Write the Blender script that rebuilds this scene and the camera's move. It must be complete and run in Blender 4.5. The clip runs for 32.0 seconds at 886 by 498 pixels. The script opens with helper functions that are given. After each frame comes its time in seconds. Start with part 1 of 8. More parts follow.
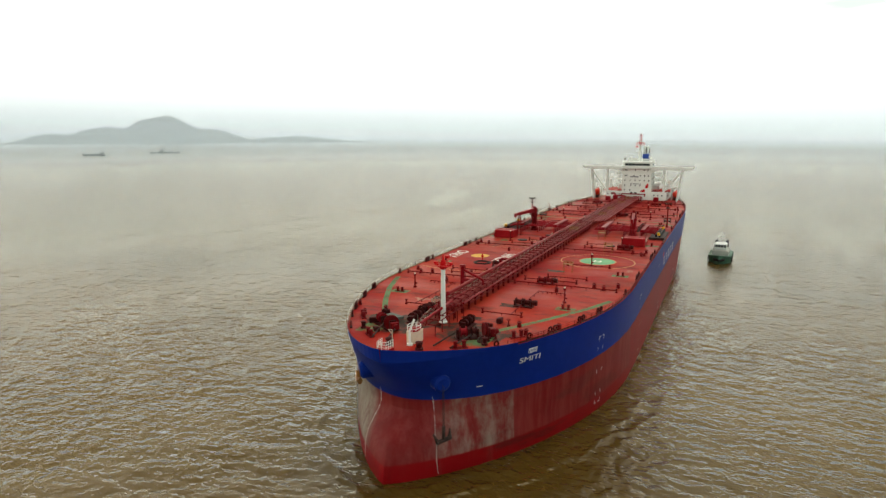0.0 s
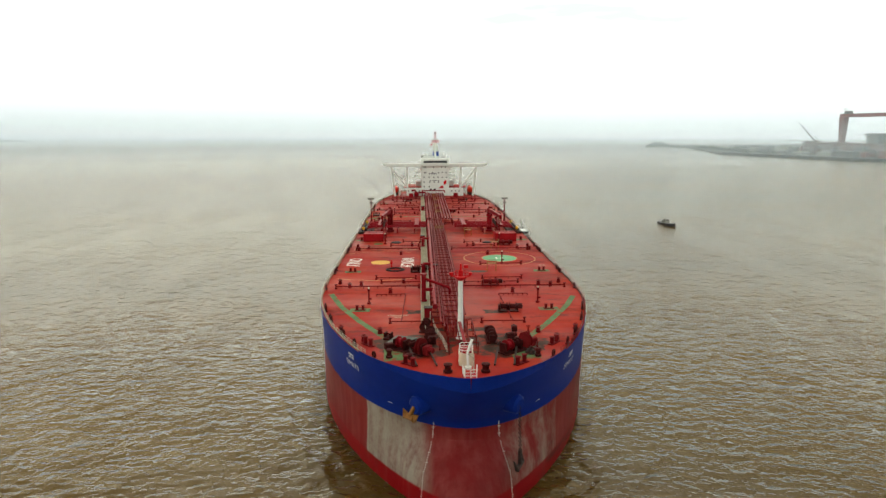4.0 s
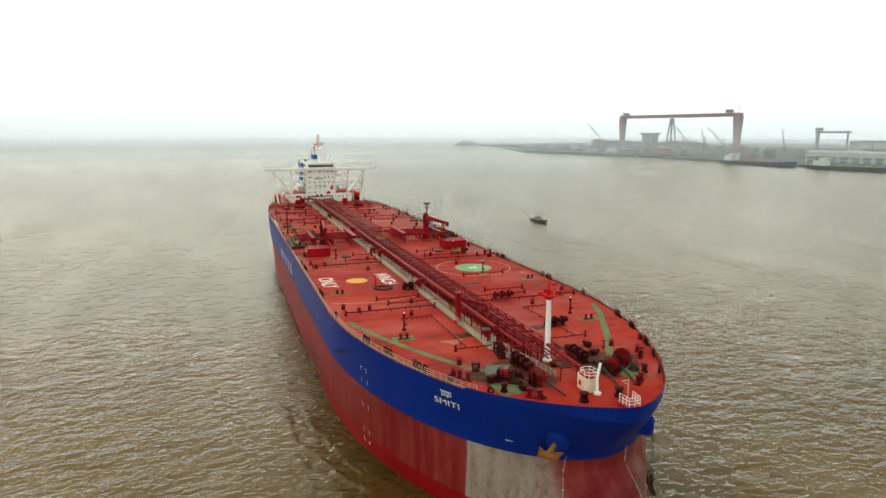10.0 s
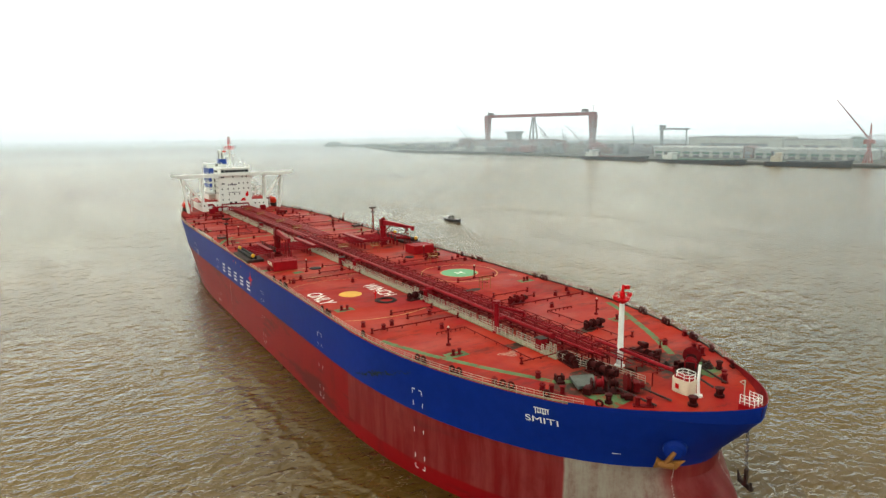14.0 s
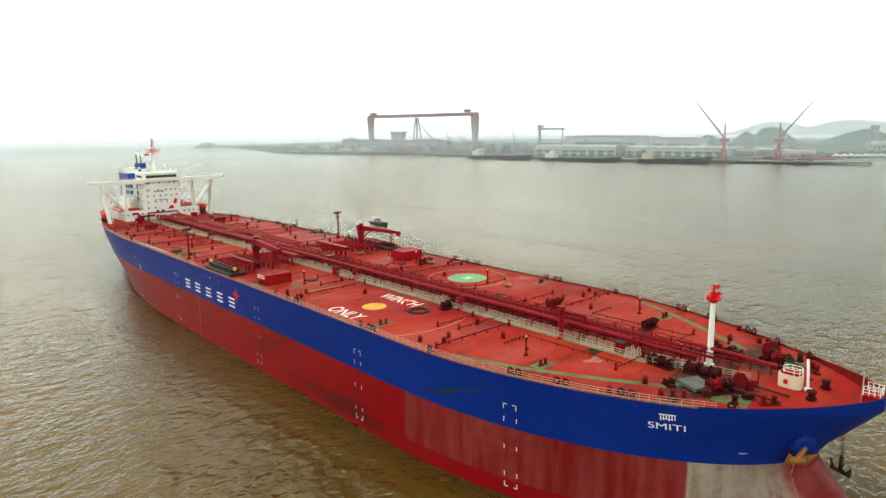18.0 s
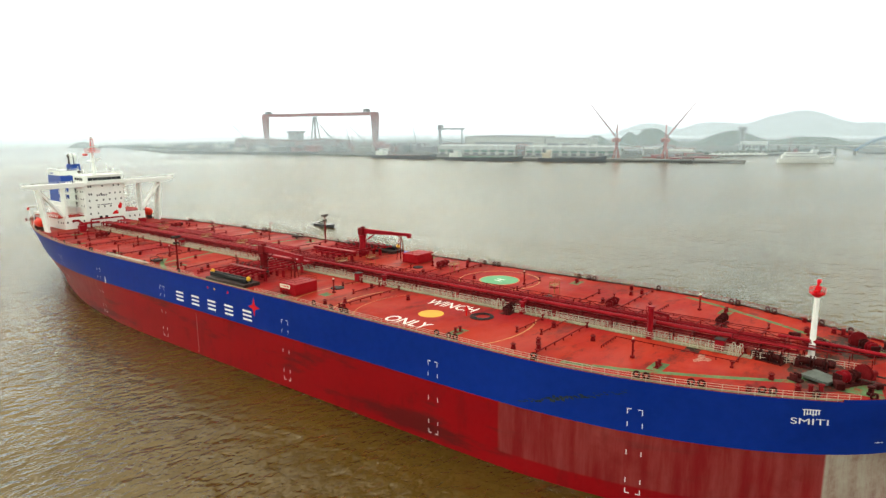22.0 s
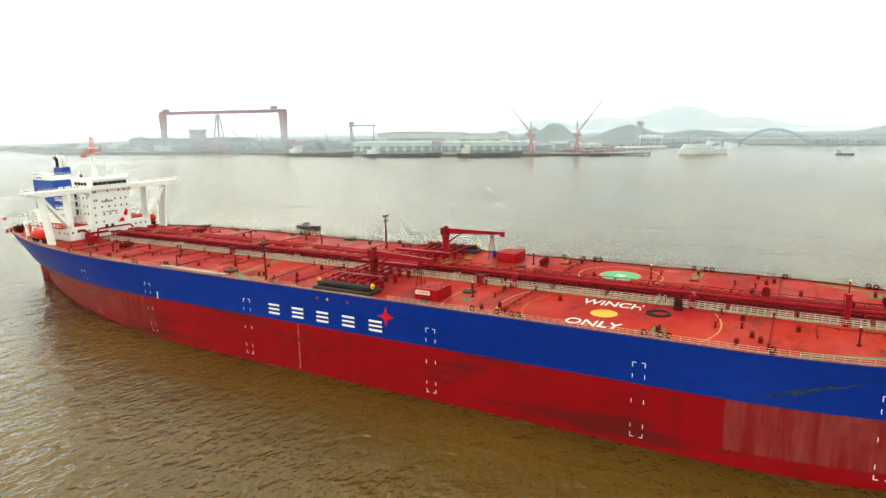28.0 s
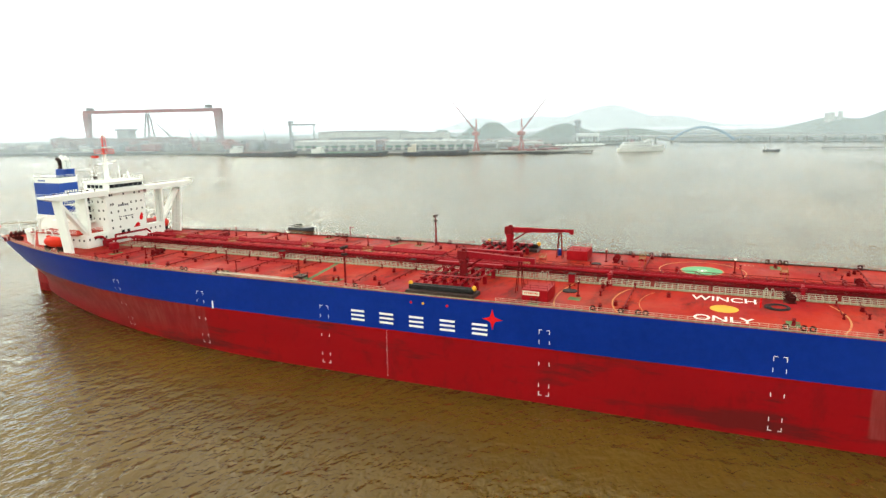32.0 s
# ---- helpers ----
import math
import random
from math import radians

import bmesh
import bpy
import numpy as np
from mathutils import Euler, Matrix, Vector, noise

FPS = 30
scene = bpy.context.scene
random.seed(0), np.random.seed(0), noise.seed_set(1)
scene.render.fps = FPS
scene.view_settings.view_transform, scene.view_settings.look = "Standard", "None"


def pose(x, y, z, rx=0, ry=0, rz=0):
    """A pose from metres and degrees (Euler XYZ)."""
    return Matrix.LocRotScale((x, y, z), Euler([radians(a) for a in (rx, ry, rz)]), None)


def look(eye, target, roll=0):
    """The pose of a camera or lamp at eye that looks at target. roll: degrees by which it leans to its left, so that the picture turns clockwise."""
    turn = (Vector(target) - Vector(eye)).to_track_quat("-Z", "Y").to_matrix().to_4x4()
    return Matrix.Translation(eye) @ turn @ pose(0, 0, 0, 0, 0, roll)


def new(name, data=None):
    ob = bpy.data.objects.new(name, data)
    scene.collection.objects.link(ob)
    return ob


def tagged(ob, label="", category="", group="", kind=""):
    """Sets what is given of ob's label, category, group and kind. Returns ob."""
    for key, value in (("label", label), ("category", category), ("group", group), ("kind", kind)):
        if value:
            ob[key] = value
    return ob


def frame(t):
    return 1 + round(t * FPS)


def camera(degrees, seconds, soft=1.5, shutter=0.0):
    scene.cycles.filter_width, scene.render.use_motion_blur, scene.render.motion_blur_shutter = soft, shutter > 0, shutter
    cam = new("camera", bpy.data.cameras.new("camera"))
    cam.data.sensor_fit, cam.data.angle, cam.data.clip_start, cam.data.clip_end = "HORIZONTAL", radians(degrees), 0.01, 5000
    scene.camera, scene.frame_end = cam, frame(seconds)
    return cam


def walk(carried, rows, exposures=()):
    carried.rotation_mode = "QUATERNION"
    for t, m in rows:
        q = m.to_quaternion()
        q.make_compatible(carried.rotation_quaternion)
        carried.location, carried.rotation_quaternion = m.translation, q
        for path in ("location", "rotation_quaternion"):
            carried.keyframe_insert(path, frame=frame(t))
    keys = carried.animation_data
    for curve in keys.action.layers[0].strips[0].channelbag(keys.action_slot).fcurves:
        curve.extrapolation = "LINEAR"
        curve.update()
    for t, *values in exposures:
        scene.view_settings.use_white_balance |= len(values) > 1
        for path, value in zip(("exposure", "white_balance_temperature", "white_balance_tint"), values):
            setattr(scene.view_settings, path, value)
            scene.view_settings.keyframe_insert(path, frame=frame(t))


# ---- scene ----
cam = camera(68.86, 32.0, soft=1.4)
SPEED = 3.0  # the tanker's way ahead, metres a second, towards -y


def eye_pose(x, y, z, yaw, pitch, roll):
    """A camera pose from its place, heading, tilt and lean in degrees."""
    return pose(x, y, z, 0, 0, yaw) @ pose(0, 0, 0, 90 + pitch) @ pose(0, 0, 0, 0, 0, roll)


# seconds; place beside the tanker (port +x, aft +y, water z = 0); heading, tilt, lean
ROWS = [
    (0, 48.16, -78.72, 55.89, 24.20, -10.20, -0.07),
    (0.5, 33.83, -80.70, 56.49, 18.79, -10.43, -0.06),
    (1, 21.54, -82.01, 56.49, 14.24, -10.42, -0.05),
    (1.5, 13.48, -82.11, 56.22, 11.06, -10.35, -0.05),
    (2, 8.14, -81.59, 56.03, 8.80, -10.34, -0.04),
    (2.5, 4.11, -81.00, 55.92, 5.96, -10.32, -0.03),
    (3, 0.25, -80.19, 55.88, 3.01, -10.36, -0.02),
    (3.5, -3.13, -79.26, 55.83, 0.63, -10.38, -0.02),
    (4, -6.59, -78.15, 55.84, -1.93, -10.36, -0.01),
    (4.5, -10.54, -76.93, 55.85, -4.58, -10.42, 0.00),
    (6.5, -24.12, -72.00, 56.94, -12.66, -10.53, 0.20),
    (7, -27.82, -70.37, 56.95, -13.54, -10.48, 0.21),
    (7.5, -31.23, -68.74, 56.97, -14.34, -10.46, 0.39),
    (8, -34.69, -67.01, 57.01, -14.94, -10.49, 0.33),
    (8.5, -38.10, -65.37, 57.08, -15.58, -10.44, 0.28),
    (9, -41.48, -63.71, 57.17, -16.41, -10.45, 0.11),
    (9.5, -44.87, -62.01, 57.30, -17.65, -10.42, 0.06),
    (10, -48.36, -60.16, 57.41, -19.01, -10.44, 0.01),
    (10.5, -51.86, -58.16, 57.46, -20.48, -10.43, -0.20),
    (11, -55.18, -55.95, 57.48, -21.93, -10.42, -0.16),
    (11.5, -58.29, -53.66, 57.54, -23.42, -10.48, -0.26),
    (12, -61.56, -51.24, 57.59, -24.95, -10.45, -0.29),
    (12.5, -64.99, -48.60, 57.61, -26.59, -10.46, -0.30),
    (13, -68.20, -45.94, 57.61, -28.12, -10.44, -0.22),
    (13.5, -70.89, -43.21, 57.64, -29.59, -10.45, -0.33),
    (14, -73.68, -40.26, 57.69, -31.04, -10.49, -0.62),
    (14.5, -76.53, -37.45, 57.73, -32.55, -10.53, -0.78),
    (16.5, -88.20, -25.67, 58.28, -38.39, -10.61, -1.02),
    (17, -91.14, -22.49, 58.28, -39.59, -10.56, -0.93),
    (17.5, -93.81, -19.37, 58.32, -40.73, -10.58, -0.79),
    (18, -96.59, -15.97, 58.31, -41.94, -10.61, -0.74),
    (18.5, -99.46, -12.57, 58.28, -43.23, -10.58, -0.65),
    (19, -102.20, -9.04, 58.23, -44.51, -10.59, -0.50),
    (19.5, -104.55, -5.55, 58.24, -45.82, -10.57, -0.47),
    (20, -106.89, -1.84, 58.25, -47.22, -10.60, -0.50),
    (20.5, -109.25, 1.90, 58.24, -48.67, -10.66, -0.53),
    (21, -111.51, 5.70, 58.23, -49.94, -10.69, -0.57),
    (21.5, -113.64, 9.23, 58.21, -50.95, -10.70, -0.41),
    (22, -115.82, 13.11, 58.21, -51.57, -10.72, -0.45),
    (22.5, -118.11, 17.08, 58.23, -52.02, -10.76, -0.48),
    (23, -120.36, 20.99, 58.26, -52.29, -10.81, -0.69),
    (23.5, -122.59, 24.59, 58.22, -52.79, -10.80, -0.65),
    (24, -124.68, 28.52, 58.16, -53.22, -10.83, -0.78),
    (24.5, -126.75, 32.55, 58.12, -53.96, -10.87, -0.83),
    (25, -128.81, 36.64, 58.10, -54.85, -10.90, -0.91),
    (25.5, -130.80, 40.34, 58.10, -55.77, -10.93, -0.85),
    (27.5, -138.22, 56.98, 58.23, -59.54, -11.08, -1.01),
    (28, -140.07, 61.41, 58.27, -60.57, -11.11, -0.92),
    (28.5, -142.16, 65.73, 58.26, -61.52, -11.11, -1.01),
    (29, -143.99, 70.02, 58.26, -62.19, -11.10, -0.97),
    (29.5, -145.40, 74.22, 58.24, -62.89, -11.13, -0.94),
    (30, -146.49, 78.78, 58.24, -63.44, -11.21, -0.98),
    (30.5, -147.50, 83.14, 58.18, -63.96, -11.22, -1.08),
    (31, -148.73, 87.46, 58.15, -64.52, -11.27, -1.07),
    (31.5, -150.37, 91.66, 58.19, -65.42, -11.25, -0.89),
    (32, -152.23, 96.23, 58.25, -66.59, -11.29, -1.01),
]
walk(cam, [(t, eye_pose(x, y - SPEED * t, z, yaw, pitch, roll)) for t, x, y, z, yaw, pitch, roll in ROWS],
     exposures=((0, -0.33, 6900, 10), (4, -0.28, 6900, 10), (9, -0.2, 6900, 10), (14, -0.02, 6850, 10), (20, 0.2, 6800, 9), (26, 0.42, 6800, 9), (32, 0.52, 6800, 9)))

# ---- sky, sun ----
SUN_UP, SUN_ROUND = radians(66), radians(26)
world = bpy.data.worlds.new("overcast")
scene.world = world
world.use_nodes = True
wt = world.node_tree
wt.nodes.clear()


def wnode(kind, **values):
    n = wt.nodes.new(kind)
    for key, value in values.items():
        n.inputs[int(key[1:])].default_value = value
    return n


sky = wt.nodes.new("ShaderNodeTexSky")
sky.sky_type, sky.sun_disc = "NISHITA", False
sky.sun_elevation, sky.sun_rotation = SUN_UP, SUN_ROUND
sky.air_density, sky.dust_density = 1.5, 4.0
where = wt.nodes.new("ShaderNodeTexCoord")
split = wt.nodes.new("ShaderNodeSeparateXYZ")
wt.links.new(where.outputs["Generated"], split.inputs[0])
# the cloud deck: brighter overhead than at the horizon
veil = wt.nodes.new("ShaderNodeValToRGB")
ramp = veil.color_ramp
ramp.elements[0].position, ramp.elements[0].color = 0.0, (0.97, 0.99, 0.92, 1)
ramp.elements[1].position, ramp.elements[1].color = 1.0, (0.53, 0.53, 0.45, 1)
for at, c in ((0.5, (2.2, 2.32, 2.0)), (0.53, (2.6, 2.7, 2.32)), (0.57, (2.4, 2.5, 2.16)), (0.66, (2.2, 2.22, 1.92)), (0.8, (1.0, 1.0, 0.86))):
    ramp.elements.new(at).color = (*c, 1)
half = wnode("ShaderNodeMath", _1=0.5)
half.operation = "MULTIPLY_ADD"
half.inputs[2].default_value = 0.5
wt.links.new(split.outputs["Z"], half.inputs[0])
wt.links.new(half.outputs[0], veil.inputs[0])
# thin places in the cloud, where a pale blue comes through
stretch = wt.nodes.new("ShaderNodeMapping")
stretch.inputs["Scale"].default_value = (1.6, 1.6, 7.0)
wt.links.new(where.outputs["Generated"], stretch.inputs[0])
cloud = wt.nodes.new("ShaderNodeTexNoise")
cloud.inputs["Scale"].default_value, cloud.inputs["Detail"].default_value = 1.5, 5.0
wt.links.new(stretch.outputs[0], cloud.inputs["Vector"])
thin = wt.nodes.new("ShaderNodeValToRGB")
thin.color_ramp.elements[0].position, thin.color_ramp.elements[0].color = 0.38, (1, 1, 1, 1)
thin.color_ramp.elements[1].position, thin.color_ramp.elements[1].color = 0.53, (0.33, 0.395, 0.425, 1)
low = wt.nodes.new("ShaderNodeMapRange")
low.interpolation_type = "SMOOTHSTEP"
low.inputs["From Min"].default_value, low.inputs["From Max"].default_value = 0.04, 0.11
wt.links.new(split.outputs["Z"], low.inputs[0])
high_cloud = wt.nodes.new("ShaderNodeMath")
high_cloud.operation = "MULTIPLY"
wt.links.new(cloud.outputs["Fac"], high_cloud.inputs[0])
wt.links.new(low.outputs[0], high_cloud.inputs[1])
# the side of the sky where the sun stands behind the cloud is brighter
toward = wt.nodes.new("ShaderNodeVectorMath")
toward.operation = "DOT_PRODUCT"
toward.inputs[1].default_value = (math.sin(SUN_ROUND), math.cos(SUN_ROUND), 0)
wt.links.new(where.outputs["Generated"], toward.inputs[0])
bright = wt.nodes.new("ShaderNodeMapRange")
for n, lo, hi in ((bright, 0.82, 1.12),):
    n.inputs["From Min"].default_value, n.inputs["From Max"].default_value = -1.0, 1.0
    n.inputs["To Min"].default_value, n.inputs["To Max"].default_value = lo, hi
    wt.links.new(toward.outputs["Value"], n.inputs[0])
# the cover opens towards the land
closed = wt.nodes.new("ShaderNodeMapRange")
closed.inputs["From Min"].default_value, closed.inputs["From Max"].default_value, closed.inputs["To Min"].default_value, closed.inputs["To Max"].default_value = -0.4, 0.9, 0.6, 1.15
wt.links.new(split.outputs["X"], closed.inputs[0])
opened = wt.nodes.new("ShaderNodeMath")
opened.operation = "MULTIPLY"
wt.links.new(high_cloud.outputs[0], opened.inputs[0])
wt.links.new(closed.outputs[0], opened.inputs[1])
wt.links.new(opened.outputs[0], thin.inputs[0])
tint = wt.nodes.new("ShaderNodeMix")
tint.data_type, tint.blend_type = "RGBA", "MULTIPLY"
tint.inputs[0].default_value = 1.0
wt.links.new(veil.outputs[0], tint.inputs[6])
wt.links.new(thin.outputs[0], tint.inputs[7])
cover = wt.nodes.new("ShaderNodeBackground")
wt.links.new(bright.outputs[0], cover.inputs["Strength"])
wt.links.new(tint.outputs[2], cover.inputs["Color"])
clear = wt.nodes.new("ShaderNodeBackground")
clear.inputs["Strength"].default_value = 0.05
wt.links.new(sky.outputs[0], clear.inputs["Color"])
both = wt.nodes.new("ShaderNodeAddShader")
wt.links.new(cover.outputs[0], both.inputs[0])
wt.links.new(clear.outputs[0], both.inputs[1])
out = wt.nodes.new("ShaderNodeOutputWorld")
wt.links.new(both.outputs[0], out.inputs["Surface"])
sun = new("sun", bpy.data.lights.new("sun", "SUN"))
sun.data.energy, sun.data.angle, sun.data.color = 0.75, radians(24), (1.0, 0.97, 0.88)
aim = Vector((math.sin(SUN_ROUND) * math.cos(SUN_UP), math.cos(SUN_ROUND) * math.cos(SUN_UP), math.sin(SUN_UP)))
sun.matrix_world = look(aim * 100, (0, 0, 0))

# ---- mesh and material helpers ----
class Shape:
    """Collects the faces of one mesh."""

    def __init__(self):
        self.v, self.f, self.m = [], [], []

    def add(self, verts, faces, mat=0):
        n = len(self.v)
        self.v += [tuple(p) for p in verts]
        self.f += [tuple(n + i for i in face) for face in faces]
        self.m += [mat] * len(faces)
        return self

    def box(self, x0, x1, y0, y1, z0, z1, mat=0, bevel=0.0):
        if bevel:
            b = bevel
            pts = []
            for z, i in ((z0, b), (z0 + b, 0), (z1 - b, 0), (z1, b)):
                pts += [(x0 + i + b, y0 + i, z), (x1 - i - b, y0 + i, z), (x1 - i, y0 + i + b, z), (x1 - i, y1 - i - b, z),
                        (x1 - i - b, y1 - i, z), (x0 + i + b, y1 - i, z), (x0 + i, y1 - i - b, z), (x0 + i, y0 + i + b, z)]
            faces = [tuple(range(7, -1, -1)), tuple(range(24, 32))]
            for k in range(3):
                for j in range(8):
                    a, c = k * 8 + j, k * 8 + (j + 1) % 8
                    faces.append((a, c, c + 8, a + 8))
            return self.add(pts, faces, mat)
        p = [(x0, y0, z0), (x1, y0, z0), (x1, y1, z0), (x0, y1, z0), (x0, y0, z1), (x1, y0, z1), (x1, y1, z1), (x0, y1, z1)]
        return self.add(p, [(3, 2, 1, 0), (4, 5, 6, 7), (0, 1, 5, 4), (1, 2, 6, 5), (2, 3, 7, 6), (3, 0, 4, 7)], mat)

    def tube(self, a, b, r, n=8, r2=None, mat=0, caps=True):
        a, b = Vector(a), Vector(b)
        w = (b - a).normalized()
        u = w.cross(Vector((0, 0, 1)) if abs(w.z) < 0.9 else Vector((1, 0, 0))).normalized()
        q = w.cross(u)
        r2 = r if r2 is None else r2
        ring = [(math.cos(k * math.tau / n), math.sin(k * math.tau / n)) for k in range(n)]
        pts = [a + (u * c + q * s) * r for c, s in ring] + [b + (u * c + q * s) * r2 for c, s in ring]
        faces = [((k + 1) % n, k, n + k, n + (k + 1) % n) for k in range(n)]
        if caps:
            faces += [tuple(range(n)), tuple(range(2 * n - 1, n - 1, -1))]
        return self.add(pts, faces, mat)

    def path(self, pts, r, n=6, mat=0):
        for a, b in zip(pts, pts[1:]):
            self.tube(a, b, r, n, mat=mat)
        return self

    def lathe(self, centre, profile, n=16, axis="z", mat=0):
        """A turned shape: rows of radius and height along the axis."""
        c = Vector(centre)
        pts = []
        for r, h in profile:
            for k in range(n):
                x, y = r * math.cos(k * math.tau / n), r * math.sin(k * math.tau / n)
                pts.append(c + Vector({"z": (x, y, h), "y": (x, h, -y), "x": (h, x, y)}[axis]))
        faces = []
        for j in range(len(profile) - 1):
            for k in range(n):
                a, b = j * n + k, j * n + (k + 1) % n
                faces.append((a, b, b + n, a + n))
        faces += [tuple(range(n - 1, -1, -1)), tuple(range((len(profile) - 1) * n, len(profile) * n))]
        return self.add(pts, faces, mat)

    def ring(self, centre, radius, r, n=24, k=6, axis="z", mat=0):
        """A torus."""
        c, pts, faces = Vector(centre), [], []
        for i in range(n):
            a = i * math.tau / n
            for j in range(k):
                b = j * math.tau / k
                p, h = radius + r * math.cos(b), r * math.sin(b)
                x, y = p * math.cos(a), p * math.sin(a)
                pts.append(c + Vector({"z": (x, y, h), "y": (x, h, -y), "x": (h, x, y)}[axis]))
                faces.append((i * k + j, ((i + 1) % n) * k + j, ((i + 1) % n) * k + (j + 1) % k, i * k + (j + 1) % k))
        return self.add(pts, faces, mat)

    def prism(self, outline, z0, z1, mat=0):
        n = len(outline)
        pts = [(x, y, z0) for x, y in outline] + [(x, y, z1) for x, y in outline]
        faces = [tuple(range(n - 1, -1, -1)), tuple(range(n, 2 * n))] + [(k, (k + 1) % n, n + (k + 1) % n, n + k) for k in range(n)]
        return self.add(pts, faces, mat)

    def slab(self, quad, thick, mat=0):
        """A plate: four corners and its thickness along their normal."""
        q = [Vector(p) for p in quad]
        w = (q[1] - q[0]).cross(q[3] - q[0]).normalized() * thick
        return self.add(q + [p + w for p in q], [(3, 2, 1, 0), (4, 5, 6, 7), (0, 1, 5, 4), (1, 2, 6, 5), (2, 3, 7, 6), (3, 0, 4, 7)], mat)

    def mesh(self, name, materials, smooth=False):
        me = bpy.data.meshes.new(name)
        me.from_pydata(self.v, [], self.f)
        for m in materials if isinstance(materials, (list, tuple)) else [materials]:
            me.materials.append(m)
        me.polygons.foreach_set("material_index", self.m)
        if smooth:
            me.polygons.foreach_set("use_smooth", [True] * len(self.f))
            me.set_sharp_from_angle(angle=radians(38))
        me.update()
        return me


def part(name, shape, material, parent, label="", smooth=False, at=None):
    """One mesh object under a thing or a part."""
    ob = new(name, shape if isinstance(shape, bpy.types.Mesh) else shape.mesh(name, material, smooth))
    ob.parent = parent
    if at is not None:
        ob.matrix_basis = at
    return tagged(ob, label)


def thing(name, label, category, group="", kind="", at=None, shape=None, material=None, smooth=False):
    ob = new(name, shape.mesh(name, material, smooth) if shape else None)
    if at is not None:
        ob.matrix_basis = at
    return tagged(ob, label, category, group, kind)


def nodes_of(name):
    m = bpy.data.materials.new(name)
    m.use_nodes = True
    return m, m.node_tree, m.node_tree.nodes["Principled BSDF"]


def paint(name, colour, rough=0.5, metal=0.0, vary=0.25, scale=0.6, fine=6.0, rust=None, rust_at=0.62, bump=0.15, stretch=(1, 1, 1), spread=0.0, gloss=0.22):
    """A weathered coat: blotches at two scales, rust or dirt in places, fine relief."""
    m, t, b = nodes_of(name)
    co = t.nodes.new("ShaderNodeTexCoord")
    mp = t.nodes.new("ShaderNodeMapping")
    mp.inputs["Scale"].default_value = stretch
    t.links.new(co.outputs["Object"], mp.inputs[0])
    big, small = t.nodes.new("ShaderNodeTexNoise"), t.nodes.new("ShaderNodeTexNoise")
    for n, s, d in ((big, scale, 6.0), (small, fine, 4.0)):
        n.inputs["Scale"].default_value, n.inputs["Detail"].default_value, n.inputs["Roughness"].default_value = s, d, 0.62
        t.links.new(mp.outputs[0], n.inputs["Vector"])
    ramp = t.nodes.new("ShaderNodeValToRGB")
    lo, hi = [min(1, c * (1 - vary)) for c in colour], [min(1, c * (1 + vary) + 0.02 * vary) for c in colour]
    ramp.color_ramp.elements[0].position, ramp.color_ramp.elements[0].color = 0.3, (*lo, 1)
    ramp.color_ramp.elements[1].position, ramp.color_ramp.elements[1].color = 0.7, (*hi, 1)
    mixed = t.nodes.new("ShaderNodeMath")
    mixed.operation = "MULTIPLY_ADD"
    mixed.inputs[1].default_value = 0.35
    t.links.new(small.outputs["Fac"], mixed.inputs[0])
    half = t.nodes.new("ShaderNodeMath")
    half.operation = "MULTIPLY"
    half.inputs[1].default_value = 0.65
    t.links.new(big.outputs["Fac"], half.inputs[0])
    t.links.new(half.outputs[0], mixed.inputs[2])
    t.links.new(mixed.outputs[0], ramp.inputs[0])
    colour_out = ramp.outputs[0]
    if spread:
        info = t.nodes.new("ShaderNodeObjectInfo")
        hs = t.nodes.new("ShaderNodeHueSaturation")
        mr = t.nodes.new("ShaderNodeMapRange")
        mr.inputs["To Min"].default_value, mr.inputs["To Max"].default_value = 1 - spread, 1 + spread
        t.links.new(info.outputs["Random"], mr.inputs[0])
        t.links.new(mr.outputs[0], hs.inputs["Value"])
        t.links.new(colour_out, hs.inputs["Color"])
        colour_out = hs.outputs[0]
    if rust:
        spot = t.nodes.new("ShaderNodeTexNoise")
        spot.inputs["Scale"].default_value, spot.inputs["Detail"].default_value, spot.inputs["Roughness"].default_value = scale * 2.3, 8.0, 0.7
        t.links.new(mp.outputs[0], spot.inputs["Vector"])
        edge = t.nodes.new("ShaderNodeValToRGB")
        edge.color_ramp.elements[0].position, edge.color_ramp.elements[1].position = rust_at, rust_at + 0.12
        t.links.new(spot.outputs["Fac"], edge.inputs[0])
        mx = t.nodes.new("ShaderNodeMix")
        mx.data_type = "RGBA"
        mx.inputs[7].default_value = (*rust, 1)
        t.links.new(edge.outputs[0], mx.inputs[0])
        t.links.new(colour_out, mx.inputs[6])
        colour_out = mx.outputs[2]
    t.links.new(colour_out, b.inputs["Base Color"])
    b.inputs["Roughness"].default_value, b.inputs["Metallic"].default_value, b.inputs["Specular IOR Level"].default_value = rough, metal, gloss
    if bump:
        bp = t.nodes.new("ShaderNodeBump")
        bp.inputs["Strength"].default_value, bp.inputs["Distance"].default_value = bump, 0.05
        t.links.new(small.outputs["Fac"], bp.inputs["Height"])
        t.links.new(bp.outputs[0], b.inputs["Normal"])
    return m

